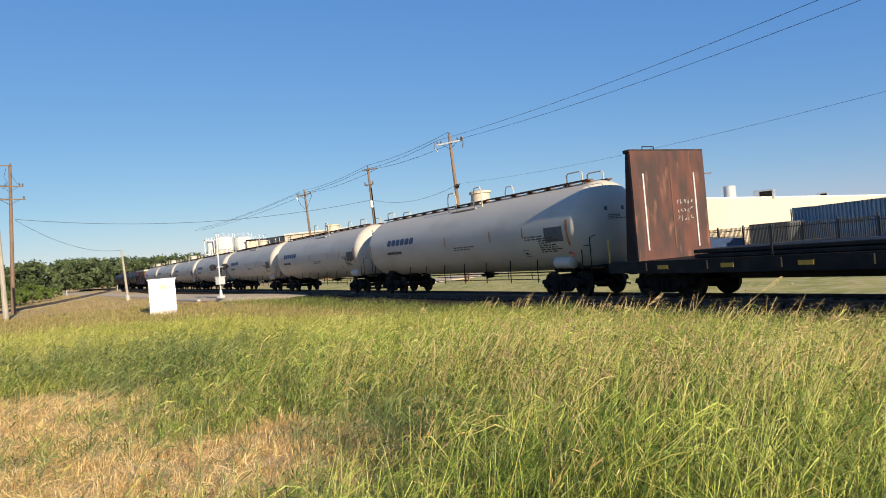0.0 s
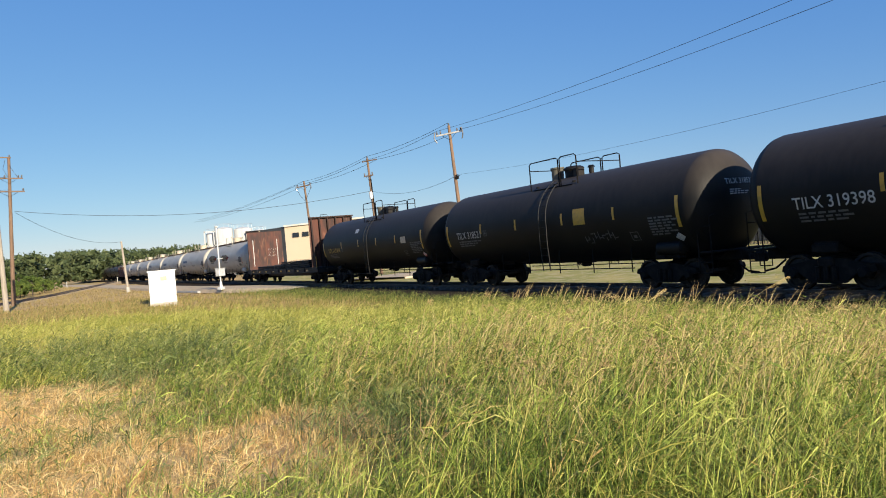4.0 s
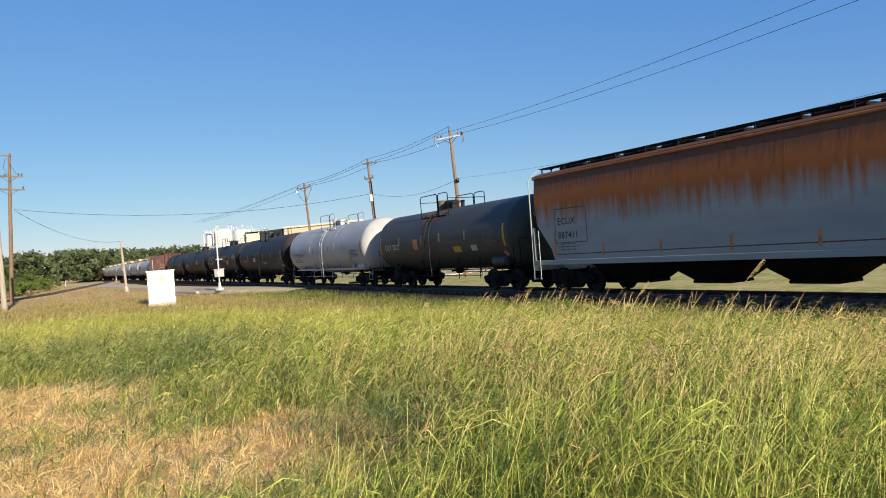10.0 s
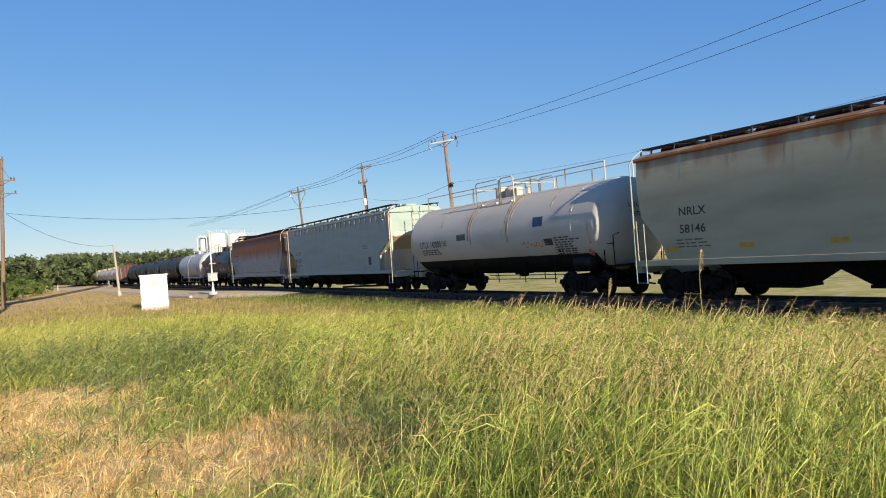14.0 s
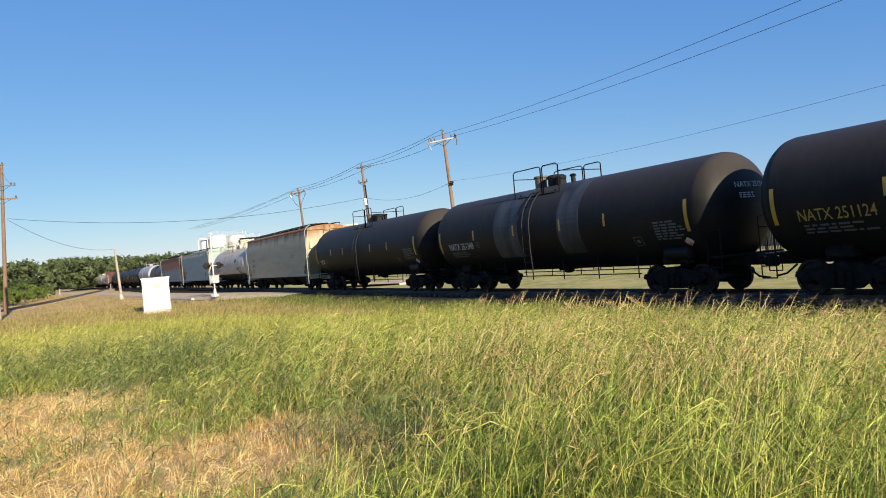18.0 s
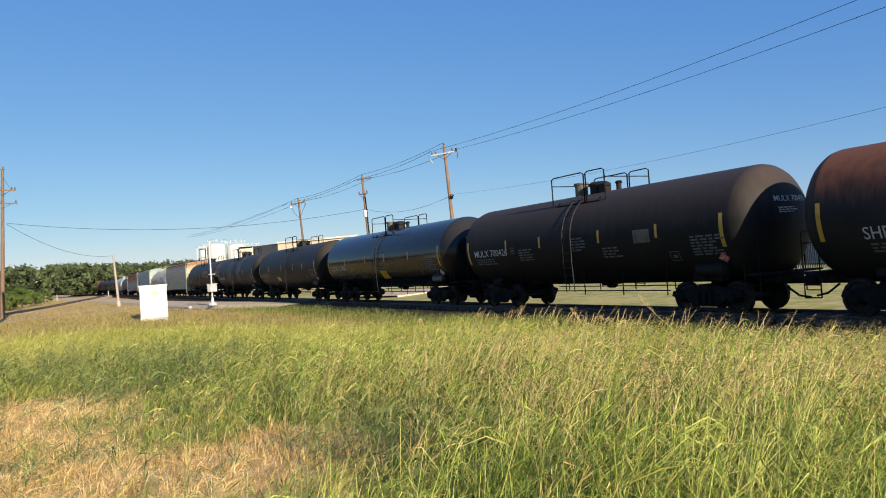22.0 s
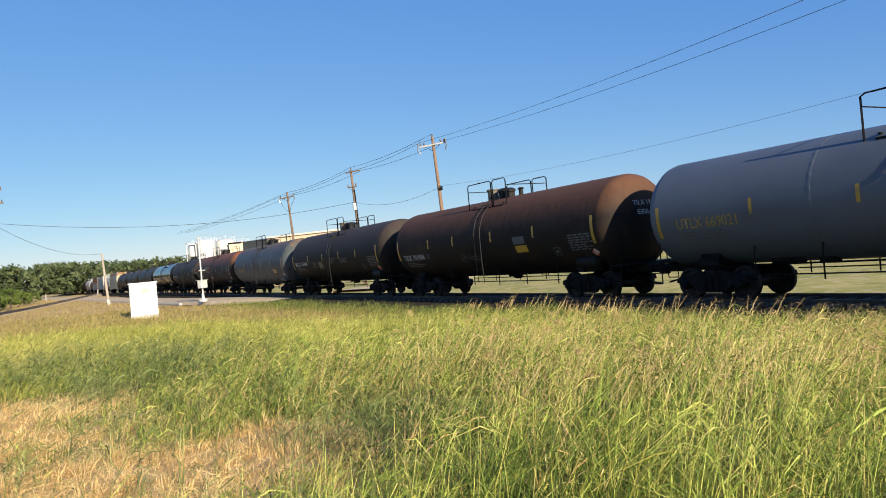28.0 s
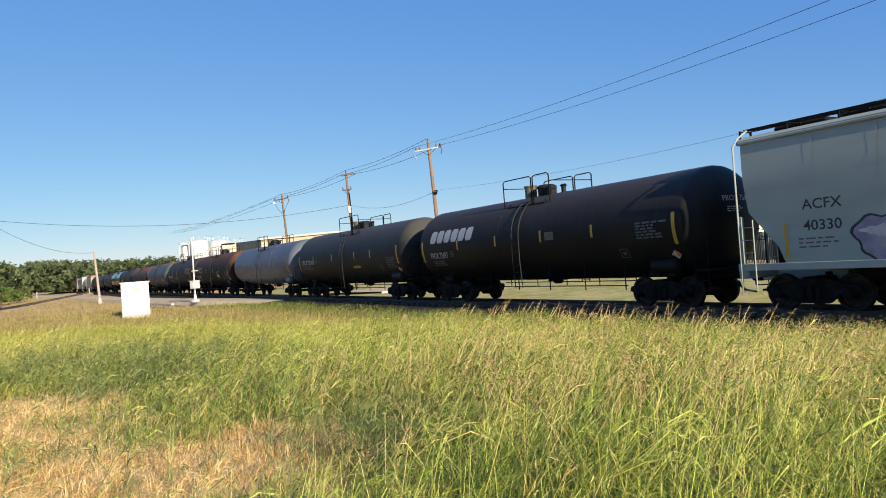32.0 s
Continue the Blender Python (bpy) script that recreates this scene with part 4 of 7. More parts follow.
def build_train():
    n = 0

    def nxt():
        nonlocal n
        n += 1
        return LEN[n - 1], MID[n - 1]
    for k in range(4):
        l, q = nxt()
        tank_car("sooty black tank car far along the train", l, M_BLACK, q, seed=k)
    l, q = nxt()
    box_car(l, q)
    for k in range(7):
        l, q = nxt()
        h = l / 2
        tank_car("white pressure tank car with a rusty walkway along its crown", l, M_WHITE, q, zc=2.83, r=1.78, dome="pressure", walkway=True, rail_mat=M_WHITE, ladder=False, dome_x=-.75,
                 strips=M_ORG, strip_x=(h * .02, -h * .36, -h * .59), blocks=(6.73, 2.9, 3.3, .36, M_BLUE0, 6), sign=(-h * .73, 2.3, 1.1, .6, M_INKG), seed=k + 1,
                 marks=((M_INKG, -.6, 2.4, small_print(k, 1.8, 2)), (M_INKK, 6.8, 2.4, [(0, 0, 1.0, .16), (1.12, 0, .7, .16)]), (M_INKG, -6.3, 2.55, small_print(k + 3, 1.4, 2))))
    l, q = nxt()
    bulkhead_flatcar(l, q)
    # the dark tanks
    l, q = nxt()
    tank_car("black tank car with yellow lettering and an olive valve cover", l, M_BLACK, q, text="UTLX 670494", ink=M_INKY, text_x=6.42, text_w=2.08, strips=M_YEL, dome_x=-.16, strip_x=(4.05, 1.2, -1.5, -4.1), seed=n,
             sign=(1.81, 3.48, .52, .28, M_INKW), panels=((-4.85, 2.5, .6, .38, M_PALE),))
    l, q = nxt()
    tank_car("black tank car with white lettering and orange strips", l, M_BLACK, q, text="TILX 318521", ink=M_INKW, text_x=6.15, text_w=2.0, text_z=2.38, strips=M_YEL, strip_x=(4.14, 1.54, -1.4, -4.1), seed=n, dome_x=-.4,
             sign=(-2.1, 2.5, .62, .62, M_YEL), marks=((M_INKG, -2.5, 1.75, scrawl(3, 1.6, .5)),))
    l, q = nxt()
    tank_car("black tank car with a yellow square and a grey data panel", l, M_BLACK, q, text="TILX 319398", ink=M_INKW, text_x=6.29, strips=M_YEL, strip_x=(4.1, 1.45, -1.3, -4.2), seed=n, dome_x=-.3,
             sign=(-3.2, 2.25, .62, .5, M_YEL), panels=((-5.8, 2.7, 1.05, .6, M_BLUEG),))
    l, q = nxt()
    tank_car("black tank car with yellow lettering and a white scrawl", l, M_BLACK, q, r=1.84, zc=2.76, text="UTLX 206670", ink=M_INKY, text_x=6.45, text_w=2.3, text_z=2.25, strips=M_YEL, dome_x=-.14, strip_x=(4.1, 1.18, -1.4, -4.1), seed=n,
             sign=(2.11, 2.28, .92, .36, M_YEL), marks=((M_INKW, -.83, 1.95, scrawl(8, 1.6, .42)), (M_INKW, .55, 2.95, [(0, 0, .03, .24), (.1, 0, .03, .24), (0, .21, .12, .03), (0, .1, .12, .03), (0, 0, .12, .03)])))
    l, q = nxt()
    tank_car("light grey tank car with a full side sill and steel ladders", l, M_GREYW, q, text="TELX 73218", ink=M_INKK, text_x=6.47, text_w=2.0, sill=True, rail_mat=M_ALU, dome_x=-.1, strips=M_ORG, strip_x=(3.74, 1.9, -1.3, -4.0), seed=n,
             sign=(-1.5, 2.75, .8, .46, M_PALE), bands=(2.5, -2.5), panels=((-5.2, 2.5, 1.2, .55, M_INKG),))
    l, q = nxt()
    tank_car("slate grey tank car with rust round its platform and ladder", l, M_GREYD, q, zc=2.70, r=1.67, text="CELX 22022", ink=M_INKW, text_x=5.75, text_w=1.85, dome_x=.5, strips=M_YEL, strip_x=(3.9, 1.3, -.6, -3.0), seed=n,
             rings=((1.72, .09, 48, 95), (1.55, .16, 38, 95), (1.32, .20, 24, 95), (1.08, .12, -8, 95), (.94, .06, -14, 95), (.72, .14, 30, 95), (.3, .16, 34, 95), (.1, .08, 44, 95), (-.1, .06, 55, 95)),
             sign=(2.2, 2.22, .5, .6, M_ORG), panels=((-1.85, 1.95, .7, .32, M_YEL), (-4.6, 2.75, 1.0, .75, M_INKG), (-3.45, 1.98, .5, .3, M_INKW)), marks=((M_INKG, 3.2, 2.1, small_print(2, 1.0, 2)), (M_INKG, -.3, 2.15, small_print(5, 1.2, 2))))
    # the hopper cars and the white tank between them
    l, q = nxt()
    hopper_car("grey covered hopper car with rust run down from its roof", l, M_HOPR, q, text=("ECUX", "887411"), rust=1.0, end_paint=M_WHITE, gates=4, strips=M_ORG, height=5.24, seed=1, boxed=True)
    l, q = nxt()
    hopper_car("blue-grey ribbed hopper car with white ends", l, M_HOPB, q + .25, style="rib", text=("EC UX", "846 227"), end_paint=M_WHITE, gates=4, strips=M_YEL, height=5.24, seed=2, panels=((-(l / 2 - 4.4), 1.75, .4, .5, M_INKK),))
    l, q = nxt()
    tank_car("white tank car with a black belly and a long crown handrail", l, M_WHITE, q, text="UTLX 140000", ink=M_INKK, text_x=5.84, belly=M_BLACKST, walkway="rail", rail_mat=M_WHITE, ladder=False, strips=M_PALE, strip_x=(3.7, -1.25), dome_x=-.1, seed=n, text_z=2.45,
             rings=((3.75, .06, 20, 92), (3.6, .03, 45, 92), (1.34, .10, -5, 92), (1.15, .06, -12, 92), (.95, .03, 35, 92), (-1.5, .06, 15, 92), (-1.65, .12, -12, 92), (-1.85, .06, 20, 92), (-4.3, .05, 30, 92)), sign=(2.3, 2.68, .75, .3, M_COVER), panels=((-3.4, 2.95, .6, .4, M_BLUE0), (-4.6, 2.4, 1.3, .8, M_INKG)),
             marks=((M_ORG, -2.6, 2.1, scrawl(5, 1.6, .3)), (M_INKK, -4.0, 2.15, [(0, 0, .5, .28)])), bands=(-5.6,))
    l, q = nxt()
    hopper_car("grey-green covered hopper car with rust along its roof edge", l, M_HOPW, q, text=("NRLX", "58146"), rust=.35, gates=4, height=5.24, seed=5, strips=M_YEL)
    # the long run of dark tanks
    l, q = nxt()
    tank_car("black tank car with thin yellow strips", l, M_BLACK, q, text="SHQX", ink=M_INKW, text_x=6.9, text_w=.8, text_z=2.0, strips=M_YEL, strip_x=(4.7, 2.6, .4, -1.7, -4.0), seed=n, dome_x=.35)
    l, q = nxt()
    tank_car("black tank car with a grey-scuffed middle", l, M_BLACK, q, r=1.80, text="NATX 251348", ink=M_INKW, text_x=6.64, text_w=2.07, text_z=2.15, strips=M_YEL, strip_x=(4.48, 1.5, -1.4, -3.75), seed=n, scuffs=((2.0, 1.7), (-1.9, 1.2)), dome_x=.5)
    l, q = nxt()
    tank_car("black tank car with yellow lettering and strips", l, M_BLACK, q, text="NATX 251124", ink=M_INKY, text_x=6.66, text_w=1.95, text_z=2.1, strips=M_YEL, strip_x=(4.5, .88, -2.15, -4.4), seed=n, sign=(2.4, 1.75, .75, .34, M_YEL), dome_x=-.36)
    l, q = nxt()
    tank_car("glossy black tank car with white lettering", l, M_SHINY, q, text="CBTX 721908", text_size=.43, ink=M_INKW, text_x=7.2, text_w=2.4, text_z=2.22, strips=M_YEL, strip_x=(4.58, 1.47, -1.15, -4.1), seed=n, sign=(-.3, 1.55, .85, .62, M_YEL),
             marks=((M_INKG, 2.7, 2.0, small_print(1, 1.0, 5)), (M_INKG, -.15, 2.45, small_print(4, .9, 5)), (M_INKG, -.3, 3.2, small_print(3, .8, 2)), (M_INKG, -1.6, 2.25, small_print(6, 1.1, 4)), (M_INKG, 3.7, 1.95, small_print(8, .5, 2))), bands=(.1,), dome_x=-.06)
    l, q = nxt()
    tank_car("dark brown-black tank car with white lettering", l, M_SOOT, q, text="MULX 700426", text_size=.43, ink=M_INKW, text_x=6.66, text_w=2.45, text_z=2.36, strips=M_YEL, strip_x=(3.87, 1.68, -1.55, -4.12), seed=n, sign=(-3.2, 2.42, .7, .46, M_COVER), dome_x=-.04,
             marks=((M_INKG, 3.0, 2.5, small_print(11, .9, 5)), (M_INKG, -.2, 2.75, small_print(14, .7, 5)), (M_INKG, -1.7, 2.3, small_print(16, .9, 4))))
    l, q = nxt()
    tank_car("black tank car with a rusty red crown and weld rings", l, M_BROWN, q, text="SHPX 211087", ink=M_INKW, text_x=6.6, text_w=2.08, text_z=2.05, strips=M_YEL, strip_x=(4.58, 1.3, -1.6, -4.67), seed=n, bands=(5.2, 3.2, 1.7, -1.0, -2.5, -4.2, -5.7), sign=(1.15, 1.78, .75, .42, M_ORG),
             panels=((-6.2, 2.9, .9, .6, M_INKG),), marks=((M_INKG, -2.6, 2.45, small_print(21, 1.5, 2)),), dome_x=-.15)
    l, q = nxt()
    tank_car("faded grey tank car with a rust-tinged crown", l, M_FADE, q, r=1.86, zc=2.76, text="UTLX 209246", ink=M_INKY, text_x=6.27, text_w=2.2, text_z=2.25, strips=M_YEL, strip_x=(4.0, 1.3, -1.5, -4.2), seed=n, bands=(.9, -2.1, -4.2), panels=((-4.75, 1.92, .75, .36, M_YEL),), dome_x=.06)
    l, q = nxt()
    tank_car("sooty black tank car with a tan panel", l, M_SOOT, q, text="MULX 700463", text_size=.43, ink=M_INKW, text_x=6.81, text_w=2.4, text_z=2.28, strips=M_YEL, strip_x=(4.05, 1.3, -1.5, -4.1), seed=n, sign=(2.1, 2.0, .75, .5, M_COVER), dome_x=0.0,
             marks=((M_INKG, 3.2, 2.4, small_print(31, .9, 4)), (M_INKG, 0, 2.6, small_print(34, .8, 4)), (M_INKG, -1.7, 2.5, small_print(36, 1.1, 3))))
    l, q = nxt()
    tank_car("rust-brown tank car with a yellow and grey panel", l, M_RUSTY, q, text="TILX 191994", ink=M_INKW, text_x=6.86, text_w=2.1, text_z=2.0, strips=M_YEL, strip_x=(4.2, 1.95, -1.07, -3.9), seed=n, sign=(-2.62, 2.34, .75, .32, M_INKG), panels=((-2.68, 1.98, .75, .32, M_YEL),), dome_x=-.25,
             marks=((M_INKG, 1.6, 1.7, scrawl(9, 1.5, .6)),))
    l, q = nxt()
    tank_car("blue-grey tank car with faded yellow lettering", l, M_BLUEG, q, r=1.74, zc=2.78, text="UTLX 669021", ink=M_INKY, text_x=6.84, text_w=2.05, strips=M_YEL, strip_x=(4.38, 1.57, -1.3, -4.1), seed=n, dome_x=.15, bands=(2.7, -.4, -3.1))
    l, q = nxt()
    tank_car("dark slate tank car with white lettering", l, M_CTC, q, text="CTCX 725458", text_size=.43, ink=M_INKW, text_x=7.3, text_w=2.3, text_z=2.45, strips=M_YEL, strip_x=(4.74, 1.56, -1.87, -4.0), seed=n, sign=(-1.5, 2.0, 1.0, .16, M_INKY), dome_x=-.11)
    l, q = nxt()
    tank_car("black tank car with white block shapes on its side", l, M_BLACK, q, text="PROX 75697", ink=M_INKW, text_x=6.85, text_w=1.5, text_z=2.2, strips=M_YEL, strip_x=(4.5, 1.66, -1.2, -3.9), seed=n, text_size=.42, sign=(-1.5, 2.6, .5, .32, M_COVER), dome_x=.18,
             blocks=(6.8, 2.95, 3.55, .62, M_INKW, 6), panels=((-5.9, 2.85, 1.05, .62, M_INKG),), bands=(1.5,))
    l, q = nxt()
    hopper_car("light grey covered hopper car with sprayed colours", l, M_HOPG, q, text=("ACFX", "40330"), gates=4, height=5.3, seed=7, graffiti=True, strips=M_YEL)


build_train()


def to_built_height(ob, across, done):
    """The bodies above are drawn a tenth too tall: brings them to the height they are built at; bogies keep theirs."""
    for c in ob.children:
        if c.name.startswith(("truck", "coupler")):
            continue
        c.location.y, c.location.z = c.location.y * across, c.location.z * .9
        if c.data.name not in done:
            done.add(c.data.name)
            c.data.transform(Matrix.Diagonal((1.0, across, .9, 1.0)))
        to_built_height(c, across, done)


SCALED = set()
for car_, place_, bog_ in CARS:
    to_built_height(car_, .9 if car_.name.startswith("tank") else 1.0, SCALED)


# ---- ground ----
LX, LY = LINE_P[::6, 0], LINE_P[::6, 1]
LTX, LTY = np.gradient(LX), np.gradient(LY)


def offset_of(x, y):
    """Signed distance from the track: positive on the camera's side."""
    sh = np.shape(x)
    x, y = np.ravel(x), np.ravel(y)
    out = np.empty(len(x))
    for a in range(0, len(x), 4000):
        dx, dy = x[a:a + 4000, None] - LX, y[a:a + 4000, None] - LY
        q = dx * dx + dy * dy
        i = q.argmin(1)
        k = np.arange(len(i))
        cr = LTX[i] * dy[k, i] - LTY[i] * dx[k, i]
        tt = np.hypot(LTX[i], LTY[i])
        out[a:a + 4000] = np.where(cr < 0, np.maximum(np.abs(cr / tt), np.sqrt(q[k, i]) * .98), -np.maximum(np.abs(cr / tt), np.sqrt(q[k, i]) * .98))
    return out.reshape(sh)


def smooth(a, b, v):
    t = np.clip((v - a) / (b - a), 0, 1)
    return t * t * (3 - 2 * t)


def plan_height(x, y, d):
    x, y = np.asarray(x, float), np.asarray(y, float)
    rise = 1.0 - .62 * smooth(18, 45, y)
    z = np.where(d > 0, -.62 + 1.05 * rise * smooth(4, 17, d), -.62 + .12 * smooth(4, 12, -d) + .55 * smooth(16, 40, -d))
    z = np.where(np.abs(d) < 2.2, -.66, z)
    lump = .05 * np.sin(x * .9 + 1.3 * np.sin(y * .5)) * np.sin(y * .7) + .03 * np.sin(x * 2.3 + y * 1.7)
    far = smooth(240, 700, np.hypot(x, y))
    return z + lump * smooth(3.2, 6, np.abs(d)) * (np.hypot(x, y) < 90) - far * 1.5


def ground_z(x, y, d=None):
    """Height of the ground in metres; the plan is squeezed by 0.9 across and up to fit the camera's lens."""
    x, y = np.asarray(x, float), np.asarray(y, float)
    d = offset_of(x, y) if d is None else d
    return .9 * plan_height(x / .9, y, d / .922)


def gz(x, y):
    return float(ground_z(np.array([x]), np.array([y]))[0])


def steps(parts):
    return np.unique(np.concatenate([np.arange(a, b, c) for a, b, c in parts]))


M_SOIL = mat("dry_sandy_soil", (0.56, 0.375, 0.175), 0.95, 0, (0.43, 0.31, 0.13), 0.35, (1, 1, 1), (0.42, 0.6), 0.5, 18, (0.62, 0.44, 0.235), 3.1, (0.5, 0.7), spec=0.0)
gx = steps(((-4000, -400, 400), (-400, -120, 20), (-120, -30, 3), (-30, 30, .5), (30, 120, 3), (120, 400, 20), (400, 4001, 400)))
gy = steps(((-4000, -400, 400), (-400, -60, 20), (-60, 0, 3), (0, 50, .5), (50, 140, 3), (140, 400, 20), (400, 4001, 400)))
ground = link("ground", grid_mesh("ground", gx, gy, ground_z), M_SOIL)
tagged(ground, "dry grassy ground sloping gently to the railway", "ground", kind="structure")


def ribbon(s0, s1, prof, ds=1.5):
    """Sweeps a profile of (side, height) pairs along the track."""
    sh = Shape()
    n = int((s1 - s0) / ds)
    m = len(prof)
    vs, fs = [], []
    for i in range(n + 1):
        s = s0 + (s1 - s0) * i / n
        for o, z in prof:
            p, _ = on_line(s, o)
            vs.append((p[0], p[1], z))
    for i in range(n):
        for k in range(m - 1):
            fs.append((i * m + k, i * m + k + 1, (i + 1) * m + k + 1, (i + 1) * m + k))
    return sh.add(vs, fs)


M_BALLAST = mat("sooty_brown_ballast", (0.062, 0.048, 0.036), 0.95, 0, (0.03, 0.024, 0.019), 9, (1, 1, 1), (0.4, 0.62), 1.0, 22, (0.18, 0.15, 0.12), 26, (0.62, 0.72), spec=0.0)
M_TIE = mat("weathered_tie_wood", (0.055, 0.042, 0.033), 0.9, 0, (0.10, 0.08, 0.062), 5, (1, 6, 6), (0.4, 0.66), 0.4, 30, per_object=.3)
track = thing("railway_track", None, "straight-running railway track of steel rails on wooden ties and grey ballast", "railway track")
track["kind"] = "structure"
part("ballast_bed", ribbon(-300, 330, ((3.3, -.70), (1.9, -.22), (1.35, -.19), (-1.35, -.19), (-1.9, -.22), (-3.3, -.70)), 2.0), M_BALLAST, track)
for side in (-1, 1):
    c = side * .755
    part("rail", ribbon(-300, 330, ((c - .07, -.17), (c - .012, -.15), (c - .012, -.05), (c - .036, -.04), (c - .036, 0), (c + .036, 0), (c + .036, -.04), (c + .012, -.05), (c + .012, -.15), (c + .07, -.17)), 2.0), M_RAIL, track)
tie_me = Shape().box((0, 0, -.10), (.23, 2.6, .17), None, .015).mesh("tie")
for k in range(150):
    (tx_, ty_), hd_ = on_line(-22 + k * .54)
    t_ = link("tie", tie_me, M_TIE, track, pose(tx_, ty_, -.075 + .012 * math.sin(k * 7.7), 0, 0, math.degrees(hd_) + .8 * math.sin(k * 3.1)))


# ---- road at the crossing, second track ----
# To the end of the trees the plan fits the view of a wider lens; the pass below squeezes it to 0.9 across and up.
BEFORE_PLAN = set(bpy.data.objects)


def plan_gz(x, y):
    return gz(x * .9, y) / .9



M_ROAD = mat("worn_sandy_asphalt", (0.55, 0.435, 0.30), 0.95, 0, (0.45, 0.36, 0.25), 0.8, (1, 1, 1), (0.4, 0.65), 0.4, 60, (0.60, 0.44, 0.27), 1.1, (0.46, 0.66), spec=0.0)
M_CONC = mat("pale_concrete", (0.42, 0.40, 0.36), 0.9, 0, (0.33, 0.31, 0.27), 2, (1, 1, 1), (0.4, 0.65), 0.3, 40)
M_GRAVEL = mat("sandy_gravel", (0.56, 0.40, 0.235), 0.95, 0, (0.45, 0.33, 0.19), 1.2, (1, 1, 1), (0.4, 0.65), 0.6, 30, (0.60, 0.45, 0.28), 8, (0.55, 0.7), spec=0.0)


def strip(name, line, w, lift, material, label, dz=None, n=14):
    """A made surface along a line on the ground: level across, a little proud."""
    pts = []
    for (ax, ay), (bx, by) in zip(line, line[1:]):
        for k in range(n):
            pts.append((ax + (bx - ax) * k / n, ay + (by - ay) * k / n))
    pts.append(line[-1])
    sh = Shape()
    vs, fs = [], []
    for i, (x, y) in enumerate(pts):
        a, b = pts[max(i - 1, 0)], pts[min(i + 1, len(pts) - 1)]
        d = Vector((b[0] - a[0], b[1] - a[1])).normalized()
        z = (plan_gz(x, y) if dz is None else dz) + lift
        for o, q in ((-w / 2 - .2, -.35), (-w / 2, 0), (0, .03), (w / 2, 0), (w / 2 + .2, -.35)):
            vs.append((x - d.y * o, y + d.x * o, z + q))
    for i in range(len(pts) - 1):
        fs += [(i * 5 + k, i * 5 + k + 1, i * 5 + k + 6, i * 5 + k + 5) for k in range(4)]
    ob = link(name, sh.add(vs, fs).mesh(name, True), material)
    return tagged(ob, label, name.replace("_", " "), kind="structure")


strip("road", [(-150, 252), (-62, 124), (-30, 76.5), (-19, 62.5), (-10, 54.5)], 3.8, .05, M_ROAD, "worn grey asphalt road running up to the level crossing", -.22)
strip("road_beyond", [(-6.5, 60.5), (14, 84), (45, 120)], 7.5, .06, M_ROAD, "asphalt road going on behind the railway", -.35)
kerb = link("kerb", Shape().box((-24.6, 62.2, -.12), (7.0, .3, .2), pose(0, 0, 0, 0, 0, -52).to_3x3().to_4x4(), .03).mesh("kerb"), M_CONC)
tagged(kerb, "low pale concrete kerb at the crossing", "kerb", kind="structure")
panel = thing("crossing_deck", None, "rubber and timber crossing panels between the rails", "crossing panel")
panel["kind"] = "structure"
for k in range(5):
    (px_, py_), hd = on_line(27.0 + k * 2.0)
    part("deck_panel", Shape().box((0, 0, -.07), (1.9, 1.3, .12), None, .02), M_TIE, panel, m=pose(px_, py_, 0, 0, 0, math.degrees(hd)))

SECOND = [(-30, 18), (-41, 48), (-50.5, 77), (-58, 98), (-74.5, 138), (-98, 194), (-128, 262)]


def second_line(u):
    k = np.arange(len(SECOND), dtype=float)
    P = np.array(SECOND)
    return np.array([spline(k, P[:, 0], np.array([u]))[0], spline(k, P[:, 1], np.array([u]))[0]])


siding = thing("second_track", None, "rusty single track curving away past the trees", "railway track")
siding["kind"] = "structure"
sp = []
for i in range(121):
    u = i / 20
    q, q2 = second_line(u), second_line(min(u + .02, 6.0)) if u < 6 else second_line(u)
    q1 = second_line(max(u - .02, 0))
    d = (q2 - q1) / np.linalg.norm(q2 - q1)
    sp.append((q, d))


def sweep(prof):
    m = len(prof)
    vs, fs = [], []
    for q, d in sp:
        for o, z in prof:
            vs.append((q[0] - d[1] * o, q[1] + d[0] * o, z))
    for i in range(len(sp) - 1):
        fs += [(i * m + k, i * m + k + 1, (i + 1) * m + k + 1, (i + 1) * m + k) for k in range(m - 1)]
    return Shape().add(vs, fs)


part("ballast_bed", sweep(((-2.6, -.5), (-1.3, -.13), (1.3, -.13), (2.6, -.5))), M_GRAVEL, siding)
for c in (-.755, .755):
    part("rail", sweep(((c - .06, -.14), (c - .03, .03), (c + .03, .03), (c + .06, -.14))), M_RAIL, siding)

for mx_, my_ in ((-93, 161), (-94, 188)):
    mk = thing("marker_post", pose(mx_, my_, -.3), "short white marker post beside the second track", "marker post", "marker posts")
    part("post", Shape().box((0, 0, .75), (.22, .12, 1.5), None, .03), M_CONC, mk)
    part("cap", Shape().box((0, 0, 1.55), (.26, .16, .12), None, .03), M_INKW, mk)

